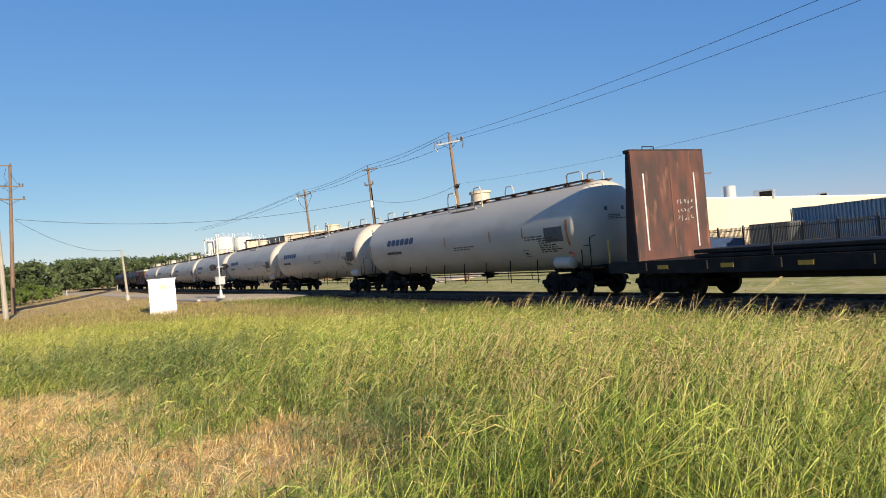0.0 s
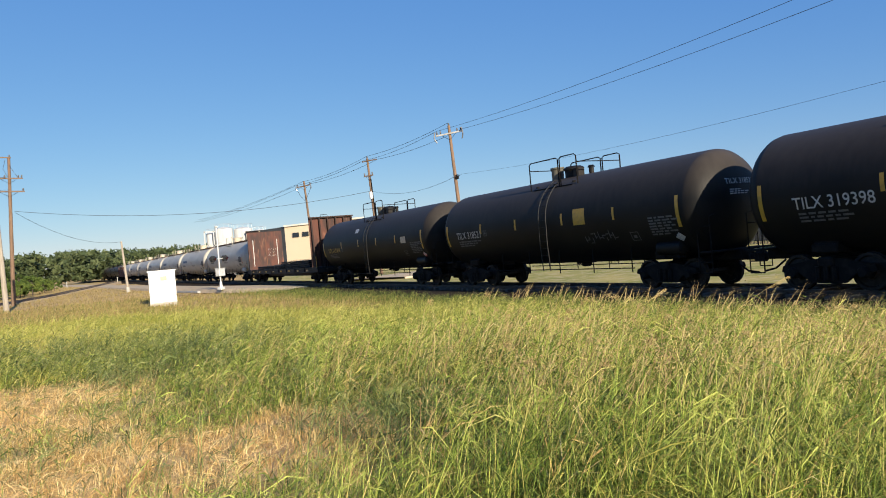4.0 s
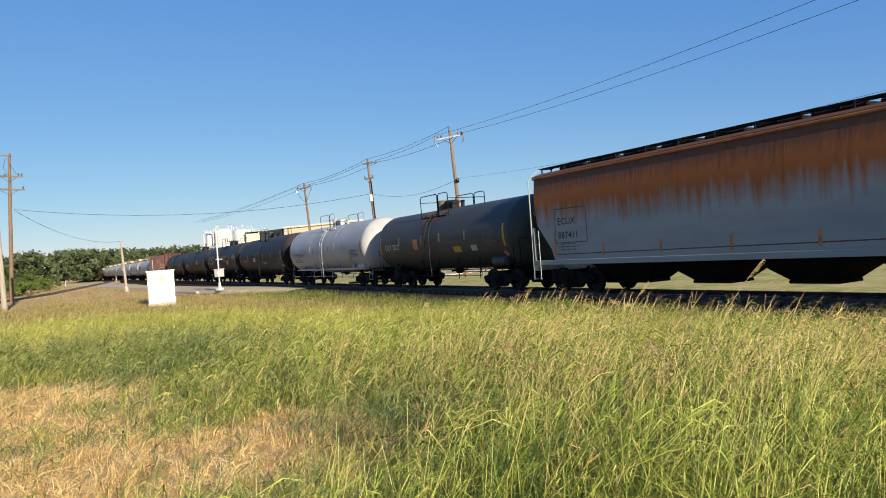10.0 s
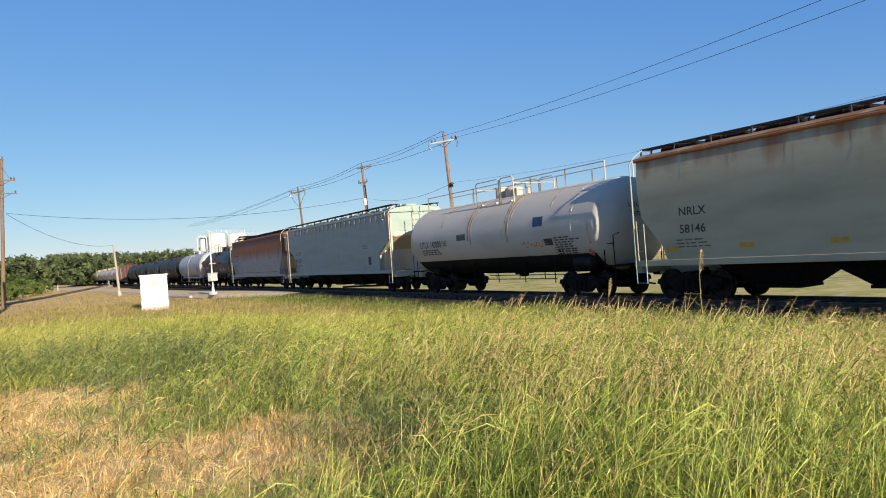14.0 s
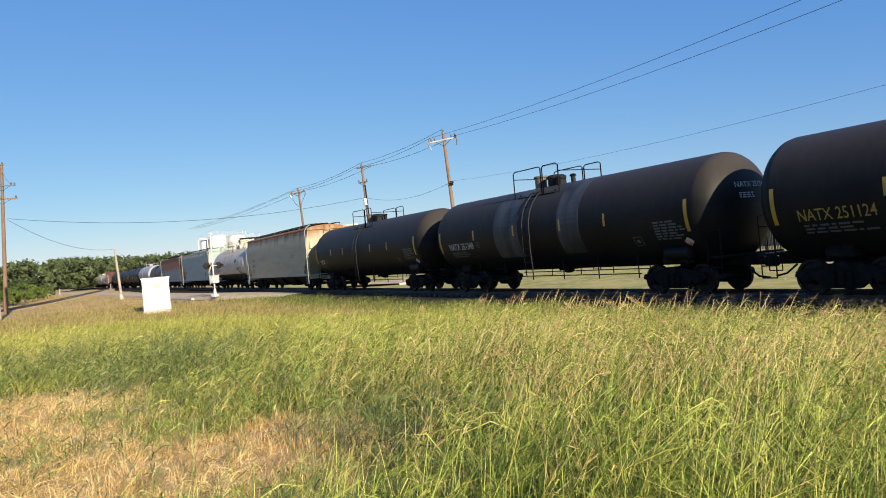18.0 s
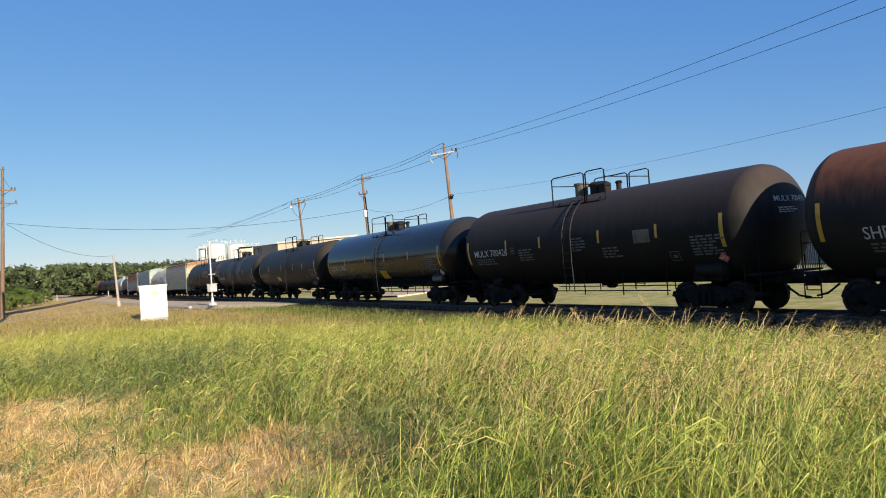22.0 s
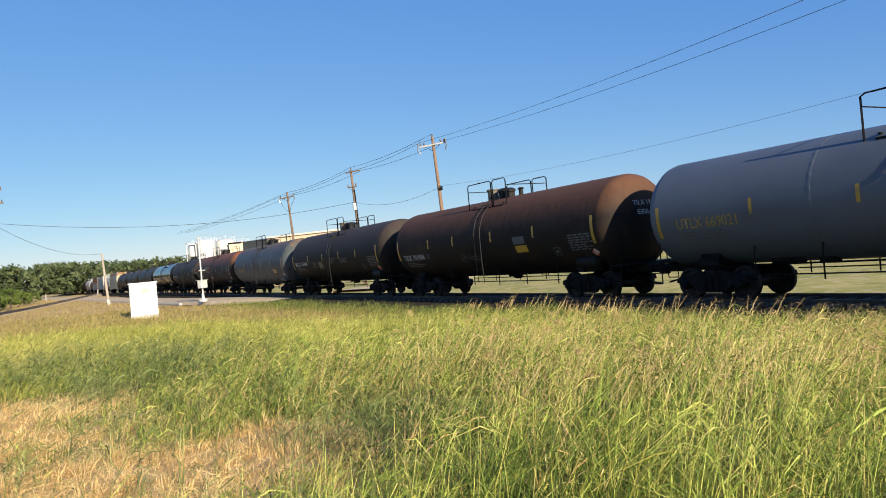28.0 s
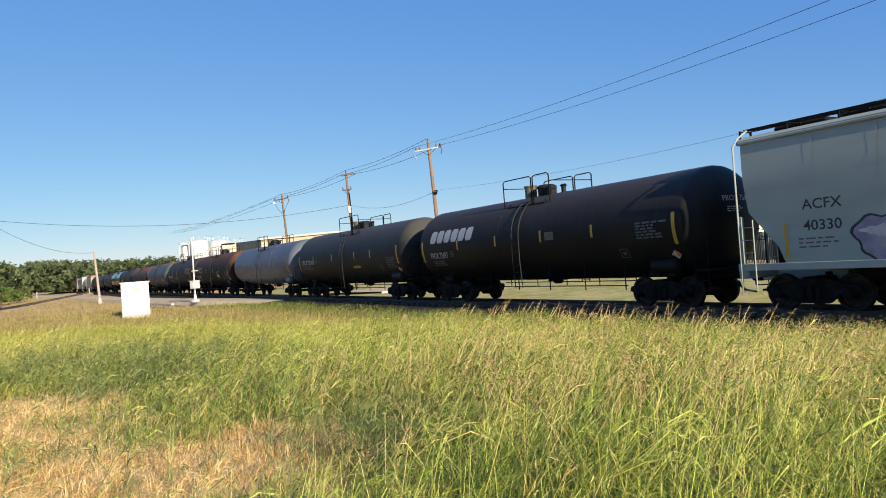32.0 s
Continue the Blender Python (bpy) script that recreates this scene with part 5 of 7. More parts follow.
# ---- equipment cabinet ----
M_CAB = mat("white_enamelled_metal", (0.78, 0.78, 0.76), 0.45, 0, (0.68, 0.67, 0.63), 0.9, (1, 1, 1), (0.5, 0.8), 0.03, 30, (0.5, 0.45, 0.36), 1.4, (0.68, 0.95))
cab = thing("equipment_cabinet", pose(-19.55, 45.2, -.17, 0, 0, 22), "white metal railway equipment cabinet with a flat lid", "cabinet")
part("body", Shape().box((0, 0, 1.13), (1.72, 1.3, 2.2), None, .02), M_CAB, cab)
part("lid", Shape().box((0, 0, 2.27), (1.86, 1.44, .09), None, .03), M_CAB, cab)
part("base", Shape().box((0, 0, -.03), (1.8, 1.4, .3), None, .03), M_CONC, cab)
for d in (-1, 1):
    dr = part("door", Shape().box((d * .42, -.665, 1.15), (.82, .03, 2.05), None, .01), M_CAB, cab)
    part("hinge", Shape().tube([(d * .82, -.685, .5), (d * .82, -.685, .8)], .02, 6), M_ALU, dr)
    part("hinge", Shape().tube([(d * .82, -.685, 1.6), (d * .82, -.685, 1.9)], .02, 6), M_ALU, dr)
part("handle", Shape().tube([(.08, -.7, 1.0), (.08, -.73, 1.05), (.08, -.73, 1.25), (.08, -.7, 1.3)], .018, 6), M_ALU, cab)
part("vent", Shape().box((.1, -.69, 1.75), (.42, .02, .3), None, .005), M_PALE, cab)
# ---- crossing signal ----
M_SIGW = mat("silver_signal_paint", (0.62, 0.62, 0.6), 0.4, 0.2, (0.5, 0.5, 0.48), 3)
M_SIGK = mat("matt_black_signal", (0.02, 0.02, 0.02), 0.6)
M_REDL = mat("dark_red_lens", (0.045, 0.005, 0.005), 0.2)
sig = thing("crossing_signal", pose(-21.35, 62.2, -.18, 0, 0, 62), "silver crossing signal mast with unlit flashers and a junction case", "railway signal")
part("mast", Shape().tube([(0, 0, 0), (0, 0, 5.9)], .07, 10), M_SIGW, sig)
part("foot", Shape().box((0, 0, .12), (.55, .55, .28), None, .05).lathe([(.2, .16), (.75, .11)], 10, "z"), M_SIGW, sig)
part("case", Shape().box((0, -.05, 1.65), (.78, .5, .72), None, .03).box((0, -.05, 2.03), (.86, .58, .05)), M_SIGW, sig)
part("crossarm", Shape().tube([(-.75, 0, 2.95), (.75, 0, 2.95)], .05, 8), M_SIGW, sig)
for x in (-.75, .75):
    for dy in (-1, 1):
        lp = part("flasher", Shape().lathe([(0, .3), (dy * .03, .3), (dy * .03, .12), (dy * .2, .1)], 16, "y", (x, dy * .1, 2.95)), M_SIGK, sig)
        part("lens", Shape().lathe([(0, .0001), (0, .11), (dy * .04, .1), (dy * .06, .0001)], 12, "y", (x, dy * .3, 2.95)), M_REDL, lp)
        part("hood", Shape().add([(x + .13 * math.cos(a) , dy * q, 2.95 + .13 * math.sin(a)) for q in (.14, .42) for a in [math.pi * k / 6 for k in range(7)]], [(k, k + 1, k + 8, k + 7) for k in range(6)]), M_SIGK, lp)
part("bell", Shape().lathe([(5.9, .14), (6.0, .17), (6.08, .1)], 12, "z"), M_SIGW, sig)

# ---- poles and wires ----
M_POLE = mat("weathered_pole_wood", (0.20, 0.125, 0.08), 0.9, 0, (0.13, 0.08, 0.05), 3, (6, 6, 0.4), (0.4, 0.65), 0.4, 20, (0.28, 0.2, 0.14), 1.5, (0.6, 0.8), per_object=.15)
M_POLEG = mat("grey_pole_wood", (0.36, 0.31, 0.25), 0.9, 0, (0.26, 0.22, 0.17), 3, (6, 6, 0.4), (0.4, 0.65), 0.4, 20)
M_CER = mat("grey_porcelain", (0.16, 0.15, 0.15), 0.25, 0, (0.1, 0.1, 0.1), 3)
M_WIRE = mat("dark_cable", (0.03, 0.03, 0.032), 0.6)
M_ARM = mat("pale_crossarm", (0.55, 0.53, 0.5), 0.7, 0, (0.4, 0.38, 0.35), 4)


def insulator(parent, x, y, z, mt=M_CER):
    part("insulator", Shape().lathe([(0, .03), (.06, .09), (.1, .05), (.14, .1), (.19, .06), (.26, .07), (.28, .02)], 10, "z", (x, y, z)), mt, parent)


def pole(x, y, base, top, lean=(0, 0), turn=0.0, arms=(), r=.17, material=M_POLE, label="tall brown wooden utility pole with crossarms", extras=True):
    p = thing("utility_pole", pose(x, y, base, lean[0], lean[1], turn), label, "utility pole", "poles along the railway" if top > 8 else "")
    h = top - base
    part("shaft", Shape().tube([(0, 0, -.4), (0, 0, h * .5), (0, 0, h)], [r * 1.15, r * .95, r * .72], 12), material, p, "", True)
    for z, w, mt, pins in arms:
        a = part("crossarm", Shape().box((0, -.16, z - base), (w, .1, .13), None, .015), mt, p)
        part("brace", Shape().tube([(-w * .3, -.16, z - base - .04), (0, -.14, z - base - .55), (w * .3, -.16, z - base - .04)], .02, 5), M_STEEL, p)
        for q in pins:
            insulator(p, q, -.16, z - base + .07)
    return p


def tilt(dx, h):
    return math.degrees(math.atan2(dx, h))


p1 = pole(1.9, 57, .0, 12.55, (0, tilt(-.6, 12.5)), -25, ((11.85, 2.5, M_ARM, (-1.15, -.8, .8, 1.15)), ))
for q in (-1.2, 1.2):
    part("fuse_cutout", Shape().tube([(q, -.2, 11.2), (q * 1.15, -.35, 11.6), (q * 1.08, -.3, 12.15)], .055, 6), M_CER, p1)
insulator(p1, 0, 0, 12.52)
part("bracket", Shape().tube([(0, -.1, 8.15), (.35, -.12, 8.15), (.45, -.12, 8.05)], .04, 6).box((.2, -.12, 7.95), (.3, .16, .25)), M_STEEL, p1)
p2 = pole(-7.1, 73, .0, 12.6, (0, tilt(-.6, 12.5)), -25, ((10.65, 1.2, M_POLE, (-.5, .5)), ))
insulator(p2, 0, 0, 12.58)
part("crossarm", Shape().box((.35, -.15, 12.3), (1.9, .09, .12), None, .015), M_POLE, p2)
part("conduit", Shape().tube([(.2, -.1, 1), (.2, -.1, 10.3)], .06, 6), M_STEEL, p2)
part("drum", Shape().lathe([(8.0, .05), (8.05, .2), (8.8, .2), (8.85, .05)], 12, "z", (.1, -.35, 0)), M_SIGW, p2)
p3 = pole(-17.7, 90, .0, 12.7, (0, tilt(-.75, 12.5)), -25, ((12.0, 2.3, M_POLE, (-1.05, 1.05)), ))
for q in (-1.15, 1.15):
    part("fuse_cutout", Shape().tube([(q, -.2, 11.5), (q * 1.1, -.3, 11.75), (q * 1.02, -.25, 12.2)], .07, 6), M_CER, p3)
part("cable_loop", Shape().tube([(-1.1, -.2, 11.5), (-.7, -.2, 10.7), (-.1, -.2, 10.0)], .025, 5).tube([(1.1, -.2, 11.5), (.6, -.2, 10.8), (.1, -.2, 10.0)], .025, 5), M_WIRE, p3)
pl = pole(-44.5, 67.3, -.15, 15.0, (0, tilt(.75, 15)), 12, ((12.9, 2.6, M_POLE, (-1.2, -.4, .9, 1.2)), (11.55, 2.9, M_POLE, (-1.3, 1.3))), r=.19, label="tall weathered wooden pole with two crossarms and a drop cable")
part("crossarm", Shape().box((-.7, -.15, 15.2), (1.9, .09, .11), None, .015), M_POLE, pl)
insulator(pl, .1, -.15, 15.2)
part("jumper", Shape().tube([(-.3, -.2, 14.9), (-.5, -.25, 14.0), (-.1, -.25, 13.2)], .02, 5).tube([(.9, -.2, 13.1), (.5, -.3, 13.7), (.1, -.25, 14.4)], .02, 5), M_WIRE, pl)
p0 = pole(-36.0, 53.5, -.2, 7.9, (0, tilt(-.1, 8)), 0, (), r=.2, material=M_POLEG, label="bleached grey wooden pole standing at the edge of the grass")
ps = pole(-42.06, 86.7, -.2, 6.4, (0, tilt(-.35, 6.5)), 0, (), r=.16, material=M_POLEG, label="short grey leaning wooden pole beside the crossing")
part("pole_base", Shape().tube([(0, 0, -.2), (0, 0, .5)], .24, 10), M_CONC, ps)


def wire(a, b, sag, r=.014, name="overhead_wire", lab="dark overhead wire sagging between poles"):
    a, b = Vector(a), Vector(b)
    pts = []
    for k in range(17):
        t = k / 16
        q = a.lerp(b, t)
        q.z -= sag * 4 * t * (1 - t)
        pts.append(q)
    ob = link(name, Shape().tube(pts, r, 5).mesh(name, True), M_WIRE)
    return tagged(ob, lab, "overhead wire", "overhead wires")


A1 = [(.2, 57.1, 12.1), (2.5, 56.2, 12.0), (1.3, 57, 12.75)]
A2 = [(-8.2, 73.2, 12.35), (-6.4, 72.4, 12.3), (-7.7, 73, 12.8)]
A3 = [(-19.4, 90.4, 12.2), (-17.4, 89.4, 12.15), (-18.4, 90, 12.6)]
AR = [(23.6, 12.2, 11.75), (25.6, 11.6, 11.6), (24.2, 12.0, 12.3)]
for q, (a, b, c, d) in enumerate(zip(A3, A2, A1, AR)):
    wire(a, b, .35, .02)
    wire(b, c, .3, .018)
    if q < 2:
        wire(c, d, .75, .013)
    wire(a, (a[0] - 34, a[1] + 52, a[2] - .3), .5, .02)
wire((1.5, 57, 8.2), (25.0, 12, 7.7), .9, .007)
wire((-43.42, 67.1, 9.45), (-7.6, 73, 8.9), 1.35, .02)
wire((-43.42, 67.1, 9.35), (-42.7, 87, 6.35), 1.1, .018)
wire((-7.4, 73, 8.9), (1.4, 57, 8.0), .75, .014)
wire((-43.9, 67.1, 13.0), (-75, 40, 12.6), .8, .02)
wire((-43.6, 67.1, 11.7), (-75, 40, 11.4), .8, .02)

M_TURF = mat("mown_turf", (0.46, 0.37, 0.13), 0.95, 0, (0.27, 0.27, 0.075), 0.4, (1, 1, 1), (0.38, 0.64), 0.6, 25, (0.52, 0.42, 0.22), 1.9, (0.48, 0.66), spec=0.05)
turf = link("lawn", ribbon(-60, 75, ((-3.3, -.66), (-3.6, -.475), (-5.6, -.43), (-11, -.35), (-15, -.33), (-22, -.25), (-37, .14), (-44, -.3)), 3.0).mesh("lawn", True), M_TURF)
tagged(turf, "mown yellow-green lawn behind the railway", "lawn", kind="structure")


# ---- buildings behind the railway ----
M_CREAM = mat("cream_wall_paint", (0.62, 0.51, 0.36), 0.85, 0, (0.57, 0.465, 0.325), 0.15, (1, 1, 0.3), (0.4, 0.7), 0.15, 8, (0.5, 0.41, 0.3), 0.3, (0.62, 0.9))
M_CREAM2 = mat("pale_parapet", (0.7, 0.66, 0.58), 0.8, 0, (0.6, 0.56, 0.48), 0.5)
M_GALV = mat("galvanised_metal", (0.5, 0.52, 0.54), 0.4, 0.5, (0.4, 0.42, 0.44), 2)
M_SHED = mat("blue_grey_corrugated_sheet", (0.3, 0.36, 0.42), 0.55, 0.1, (0.25, 0.3, 0.36), 0.5)
M_DARKW = mat("dark_cladding", (0.075, 0.08, 0.08), 0.8, 0, (0.055, 0.06, 0.06), 0.5)
M_TANKW = mat("white_storage_tank", (0.55, 0.55, 0.53), 0.6, 0, (0.40, 0.40, 0.39), 0.6, (1, 1, .2), (0.4, 0.65), 0, 40, (0.36, 0.33, 0.3), 1.5, (0.55, 0.8))
M_GLASSK = mat("dark_window_glass", (0.02, 0.025, 0.03), 0.1)
M_FENCE = mat("black_steel_fence", (0.018, 0.018, 0.02), 0.5)
M_BLUE = mat("faded_blue_paint", (0.03, 0.06, 0.14), 0.6, 0, (0.025, 0.045, 0.1), 3)


def wall_run(parent, a, b, z0, z1, t, material, name="wall"):
    a, b = Vector((*a, 0)), Vector((*b, 0))
    d = b - a
    return part(name, Shape().box((d.length / 2, t / 2, (z0 + z1) / 2), (d.length, t, z1 - z0)), material, parent, m=Matrix.Translation(a) @ Matrix.Rotation(math.atan2(d.y, d.x), 4, "Z"))


wh = thing("warehouse", None, "long cream-painted warehouse with a flat roof and roof vents", "warehouse")
C0, C1, C2 = (-24.0, 134.0), (35.4, 97.0), (125.0, 171.0)
back = (20.0, 205.0)
for a, b in ((C0, C1), (C1, C2), (C2, (65.0, 208.0)), ((65.0, 208.0), C0)):
    wall_run(wh, a, b, -.3, 7.35, .4, M_CREAM)
    wall_run(wh, a, b, 7.35, 7.6, .55, M_CREAM2, "parapet")
part("roof", Shape().add([(C0[0], C0[1], 7.2), (C1[0], C1[1], 7.2), (C2[0], C2[1], 7.2), (65, 208, 7.2)], [(0, 1, 2, 3)]).add([(C0[0], C0[1], 7.0), (C1[0], C1[1], 7.0), (C2[0], C2[1], 7.0), (65, 208, 7.0)], [(3, 2, 1, 0)]), M_CONC, wh)
u = Vector((C1[0] - C0[0], C1[1] - C0[1], 0)).normalized()
nrm = Vector((u.y, -u.x, 0))
for k in range(1, 12):
    q = Vector((*C0, 0)) + u * (k * 5.8)
    part("panel_joint", Shape().box((q.x + nrm.x * .01, q.y + nrm.y * .01, 3.5), (.07, .06, 7.5), pose(0, 0, 0, 0, 0, math.degrees(math.atan2(u.y, u.x)))), M_CREAM2, wh)
for k, (f_, z) in enumerate(((.33, 6.2), (.66, 6.3), (.97, 6.4), (.5, 3.0))):
    q = Vector((*C0, 0)) + u * (f_ * 70) + nrm * .2
    part("wall_lamp" if z > 4 else "meter_box", Shape().box((q.x, q.y, z), (.35, .35, .55), None, .05), M_STEEL, wh)
part("downpipe", Shape().tube([(C1[0] - .2, C1[1] - .3, 0), (C1[0] - .2, C1[1] - .3, 7)], .12, 8), M_STEEL, wh)
for x, y, hh, rr, kind in ((24.0, 107, 1.7, .75, "vent"), (29.5, 104.5, .8, .4, "vent"), (4, 121, .6, 1.2, "unit"), (14, 113, .5, 1.4, "unit"), (-8, 128, .7, 1.2, "unit"), (49.6, 112, 2.5, 1.0, "tankv"), (58.5, 118, 1.7, 1.7, "unit"), (33, 102, 1.0, .12, "pipe"), (80, 137, 1.2, 1.0, "unit")):
    if kind == "vent":
        o = thing("roof_vent", pose(x, y, 7.2), "galvanised roof ventilator with a domed cap", "roof vent", "vents on the warehouse roof")
        part("stack", Shape().lathe([(0, rr * .8), (hh * .45, rr * .8), (hh * .5, rr), (hh * .7, rr), (hh * .75, rr * .75), (hh, rr * .4)], 16, "z"), M_GALV, o, "", True)
        part("kerb_frame", Shape().box((0, 0, .12), (rr * 2.2, rr * 2.2, .26), None, .03), M_STEEL, o)
    elif kind == "tankv":
        o = thing("roof_tank", pose(x, y, 7.2), "white upright cylinder on the warehouse roof", "roof tank")
        part("shell", Shape().lathe([(0, rr), (hh, rr), (hh + .1, rr * .8)], 20, "z"), M_TANKW, o, "", True)
        part("pipe", Shape().tube([(-rr - .5, 0, 0), (-rr - .5, 0, hh)], .07, 6), M_GALV, o)
    elif kind == "pipe":
        o = thing("roof_pipe", pose(x, y, 7.2), "thin vent pipe on the warehouse roof", "vent pipe")
        part("pipe", Shape().tube([(0, 0, 0), (0, 0, hh)], rr, 8), M_GALV, o)
    else:
        o = thing("roof_unit", pose(x, y, 7.2, 0, 0, -32), "grey rooftop air-handling unit", "air conditioner", "units on the warehouse roof")
        part("casing", Shape().box((0, 0, hh / 2 + .05), (rr * 2, rr * 1.4, hh), None, .04), M_GALV, o)
        part("grille", Shape().box((rr * .2, -rr * .71, hh / 2), (rr * 1.2, .04, hh * .7)), M_STEEL, o)
mastw = thing("radio_mast", pose(27.5, 105, 7.2), "thin whip aerial on the warehouse roof", "aerial")
part("whip", Shape().tube([(0, 0, 0), (0, 0, 5.0)], [.06, .03], 6), M_STEEL, mastw)

blk = thing("process_building", None, "plant building with a dark sheet-metal side and a cream front", "industrial building")
wall_run(blk, (-36.5, 131.0), (-29.8, 124.5), -.3, 8.3, .3, M_DARKW)
wall_run(blk, (-29.8, 124.5), (-14.0, 118.0), -.3, 8.45, .3, M_CREAM)
wall_run(blk, (-14.0, 118.0), (-6, 138), -.3, 8.3, .3, M_CREAM)
wall_run(blk, (-6, 138), (-36.5, 131), -.3, 8.3, .3, M_CREAM)
part("roof", Shape().add([(-36.5, 131, 8.35), (-29.8, 124.5, 8.35), (-14, 118, 8.35), (-6, 138, 8.35)], [(0, 1, 2, 3)]).add([(-36.5, 131, 8.1), (-29.8, 124.5, 8.1), (-14, 118, 8.1), (-6, 138, 8.1)], [(3, 2, 1, 0)]), M_CONC, blk)
part("eave_trim", Shape().box((-21.9, 121.1, 8.45), (17.2, .3, .3), pose(0, 0, 0, 0, 0, math.degrees(math.atan2(-6.5, 15.8)))), M_CREAM2, blk)
part("door", Shape().box((-22, 121.0, 1.6), (3.2, .2, 3.6), pose(0, 0, 0, 0, 0, -22)), M_GALV, blk)
for k in range(3):
    part("window", Shape().box((-27.5 + k * 2, 123.4 - k * .82, 6.6), (1.3, .2, .8), pose(0, 0, 0, 0, 0, -22)), M_GLASSK, blk)

# storage tanks, pipes and stairs of the plant
for k, (x, y, r, h0) in enumerate(((-49.8, 150, 2.0, 10.6), (-45.7, 151, 2.05, 10.3), (-53.0, 151, 1.15, 9.8), (-42.8, 154, 1.5, 9.6))):
    o = thing("storage_tank", pose(x, y, -.3), "white upright storage tank of the plant", "storage tank", "tanks of the plant")
    part("shell", Shape().lathe([(0, r), (h0, r), (h0 + .35, r * .6), (h0 + .5, .0001)], 24, "z"), M_TANKW, o, "", True)
    for z in (h0 * .35, h0 * .7):
        part("hoop", Shape().lathe([(z, r), (z, r + .05), (z + .12, r + .05), (z + .12, r)], 24, "z"), M_GALV, o)
    g = Shape()
    for j in range(10):
        a = 2 * math.pi * j / 10
        g.tube([(r * math.cos(a), r * math.sin(a), h0), (r * math.cos(a), r * math.sin(a), h0 + 1.1)], .022, 5)
    g.tube([(r * math.cos(2 * math.pi * j / 20), r * math.sin(2 * math.pi * j / 20), h0 + 1.1) for j in range(21)], .022, 5)
    part("roof_rail", g, M_GALV, o)
    part("vent_pipe", Shape().tube([(.3, 0, h0), (.3, 0, h0 + .7 + .05 * k)], .04, 6), M_GALV, o)
pk = thing("pipe_rack", pose(-51.3, 149, -.3), "white steel pipe rack beside the storage tanks", "pipe rack")
for x in (-2.6, -.5, 1.5):
    part("column", Shape().box((x, 0, 5.2), (.22, .22, 10.4)), M_TANKW, pk)
for z in (4, 7, 10.2):
    part("beam", Shape().box((-.5, 0, z), (4.4, .22, .22)), M_TANKW, pk)
ph = thing("process_unit", pose(-42.4, 149.5, -.3), "tan boxy process unit beside the storage tanks", "process unit")
part("casing", Shape().box((0, 0, 4.6), (3.6, 3, 9.2), None, .1), M_CREAM, ph)
part("top_frame", Shape().box((0, 0, 9.4), (3.8, 3.2, .3)), M_STEEL, ph)

# shed, fence, skip
sh_ = thing("storage_shed", None, "blue-grey corrugated metal storage shed", "shed")
wall_run(sh_, (33.7, 63.0), (37.5, 36.0), -.2, 3.75, .15, M_SHED)
wall_run(sh_, (41, 66), (33.7, 63.0), -.2, 3.85, .15, M_SHED)
part("roof", Shape().add([(33.6, 63.1, 3.78), (37.4, 35.9, 3.78), (44, 38, 4.1), (41, 66.1, 4.1)], [(0, 1, 2, 3)]).add([(33.6, 63.1, 3.7), (37.4, 35.9, 3.7), (44, 38, 4.0), (41, 66.1, 4.0)], [(3, 2, 1, 0)]), M_GALV, sh_)
for k in range(60):
    t = k / 59
    x, y = 33.7 + 3.8 * t, 63.0 - 27 * t
    part("sheet_rib", Shape().box((0, 0, 1.78), (.1, .08, 3.9)), M_SHED, sh_, m=pose(x - .1, y, 0, 0, 0, -82))
cont = thing("dark_container", pose(30.8, 60.5, -.05, 0, 0, -60), "dark grey steel container beside the shed", "container")
part("body", Shape().box((0, 0, 1.3), (4.2, 2.2, 2.6), None, .04), M_DARKW, cont)
for k in range(9):
    part("rib", Shape().box((-1.9 + k * .475, -1.12, 1.3), (.1, .06, 2.4)), M_DARKW, cont)
fn = thing("picket_fence", None, "black steel picket fence in front of the shed", "fence")
fa, fb = Vector((23.5, 61.0, 0)), Vector((32.0, 31.0, 0))
fd = (fb - fa)
fl = fd.length
fang = math.degrees(math.atan2(fd.y, fd.x))
nposts = 11
pk_me = Shape().box((0, 0, 1.1), (.045, .045, 2.3)).mesh("picket")
po_me = Shape().box((0, 0, 1.2), (.12, .12, 2.5), None, .01).mesh("post")
for i in range(nposts):
    q = fa + fd * (i / (nposts - 1))
    link("post", po_me, M_FENCE, fn, pose(q.x, q.y, .05, 0, 0, fang))
for i in range(200):
    q = fa + fd * (i / 199)
    link("picket", pk_me, M_FENCE, fn, pose(q.x, q.y, .1, 0, 0, fang))
for z in (.35, 2.1):
    part("fence_rail", Shape().box((fl / 2, 0, z), (fl, .05, .06)), M_FENCE, fn, m=pose(fa.x, fa.y, 0, 0, 0, fang))
sk = thing("skip", pose(24.3, 56.2, -.1, 0, 0, -20), "faded blue steel skip standing on the grass", "skip")
part("body", Shape().prism([(-1.2, 0.1), (1.2, .1), (1.35, 1.55), (-1.35, 1.75)], -.9, .9), M_BLUE, sk)
part("lid", Shape().box((0, 0, 1.72), (2.75, 1.9, .07), pose(0, 0, 0, 0, 4, 0)), M_FENCE, sk)
lp = thing("yard_pole", pose(30.7, 76, .0), "slim wooden yard pole with a transformer", "utility pole")
part("shaft", Shape().tube([(0, 0, 0), (0, 0, 9.2)], [.18, .12], 10), M_POLE, lp)
part("crossarm", Shape().box((0, -.1, 9.0), (2.0, .1, .12)), M_POLE, lp)
part("transformer", Shape().lathe([(7.0, .1), (7.05, .3), (7.9, .3), (7.95, .1)], 14, "z", (-.4, -.1, 0)), M_GALV, lp)

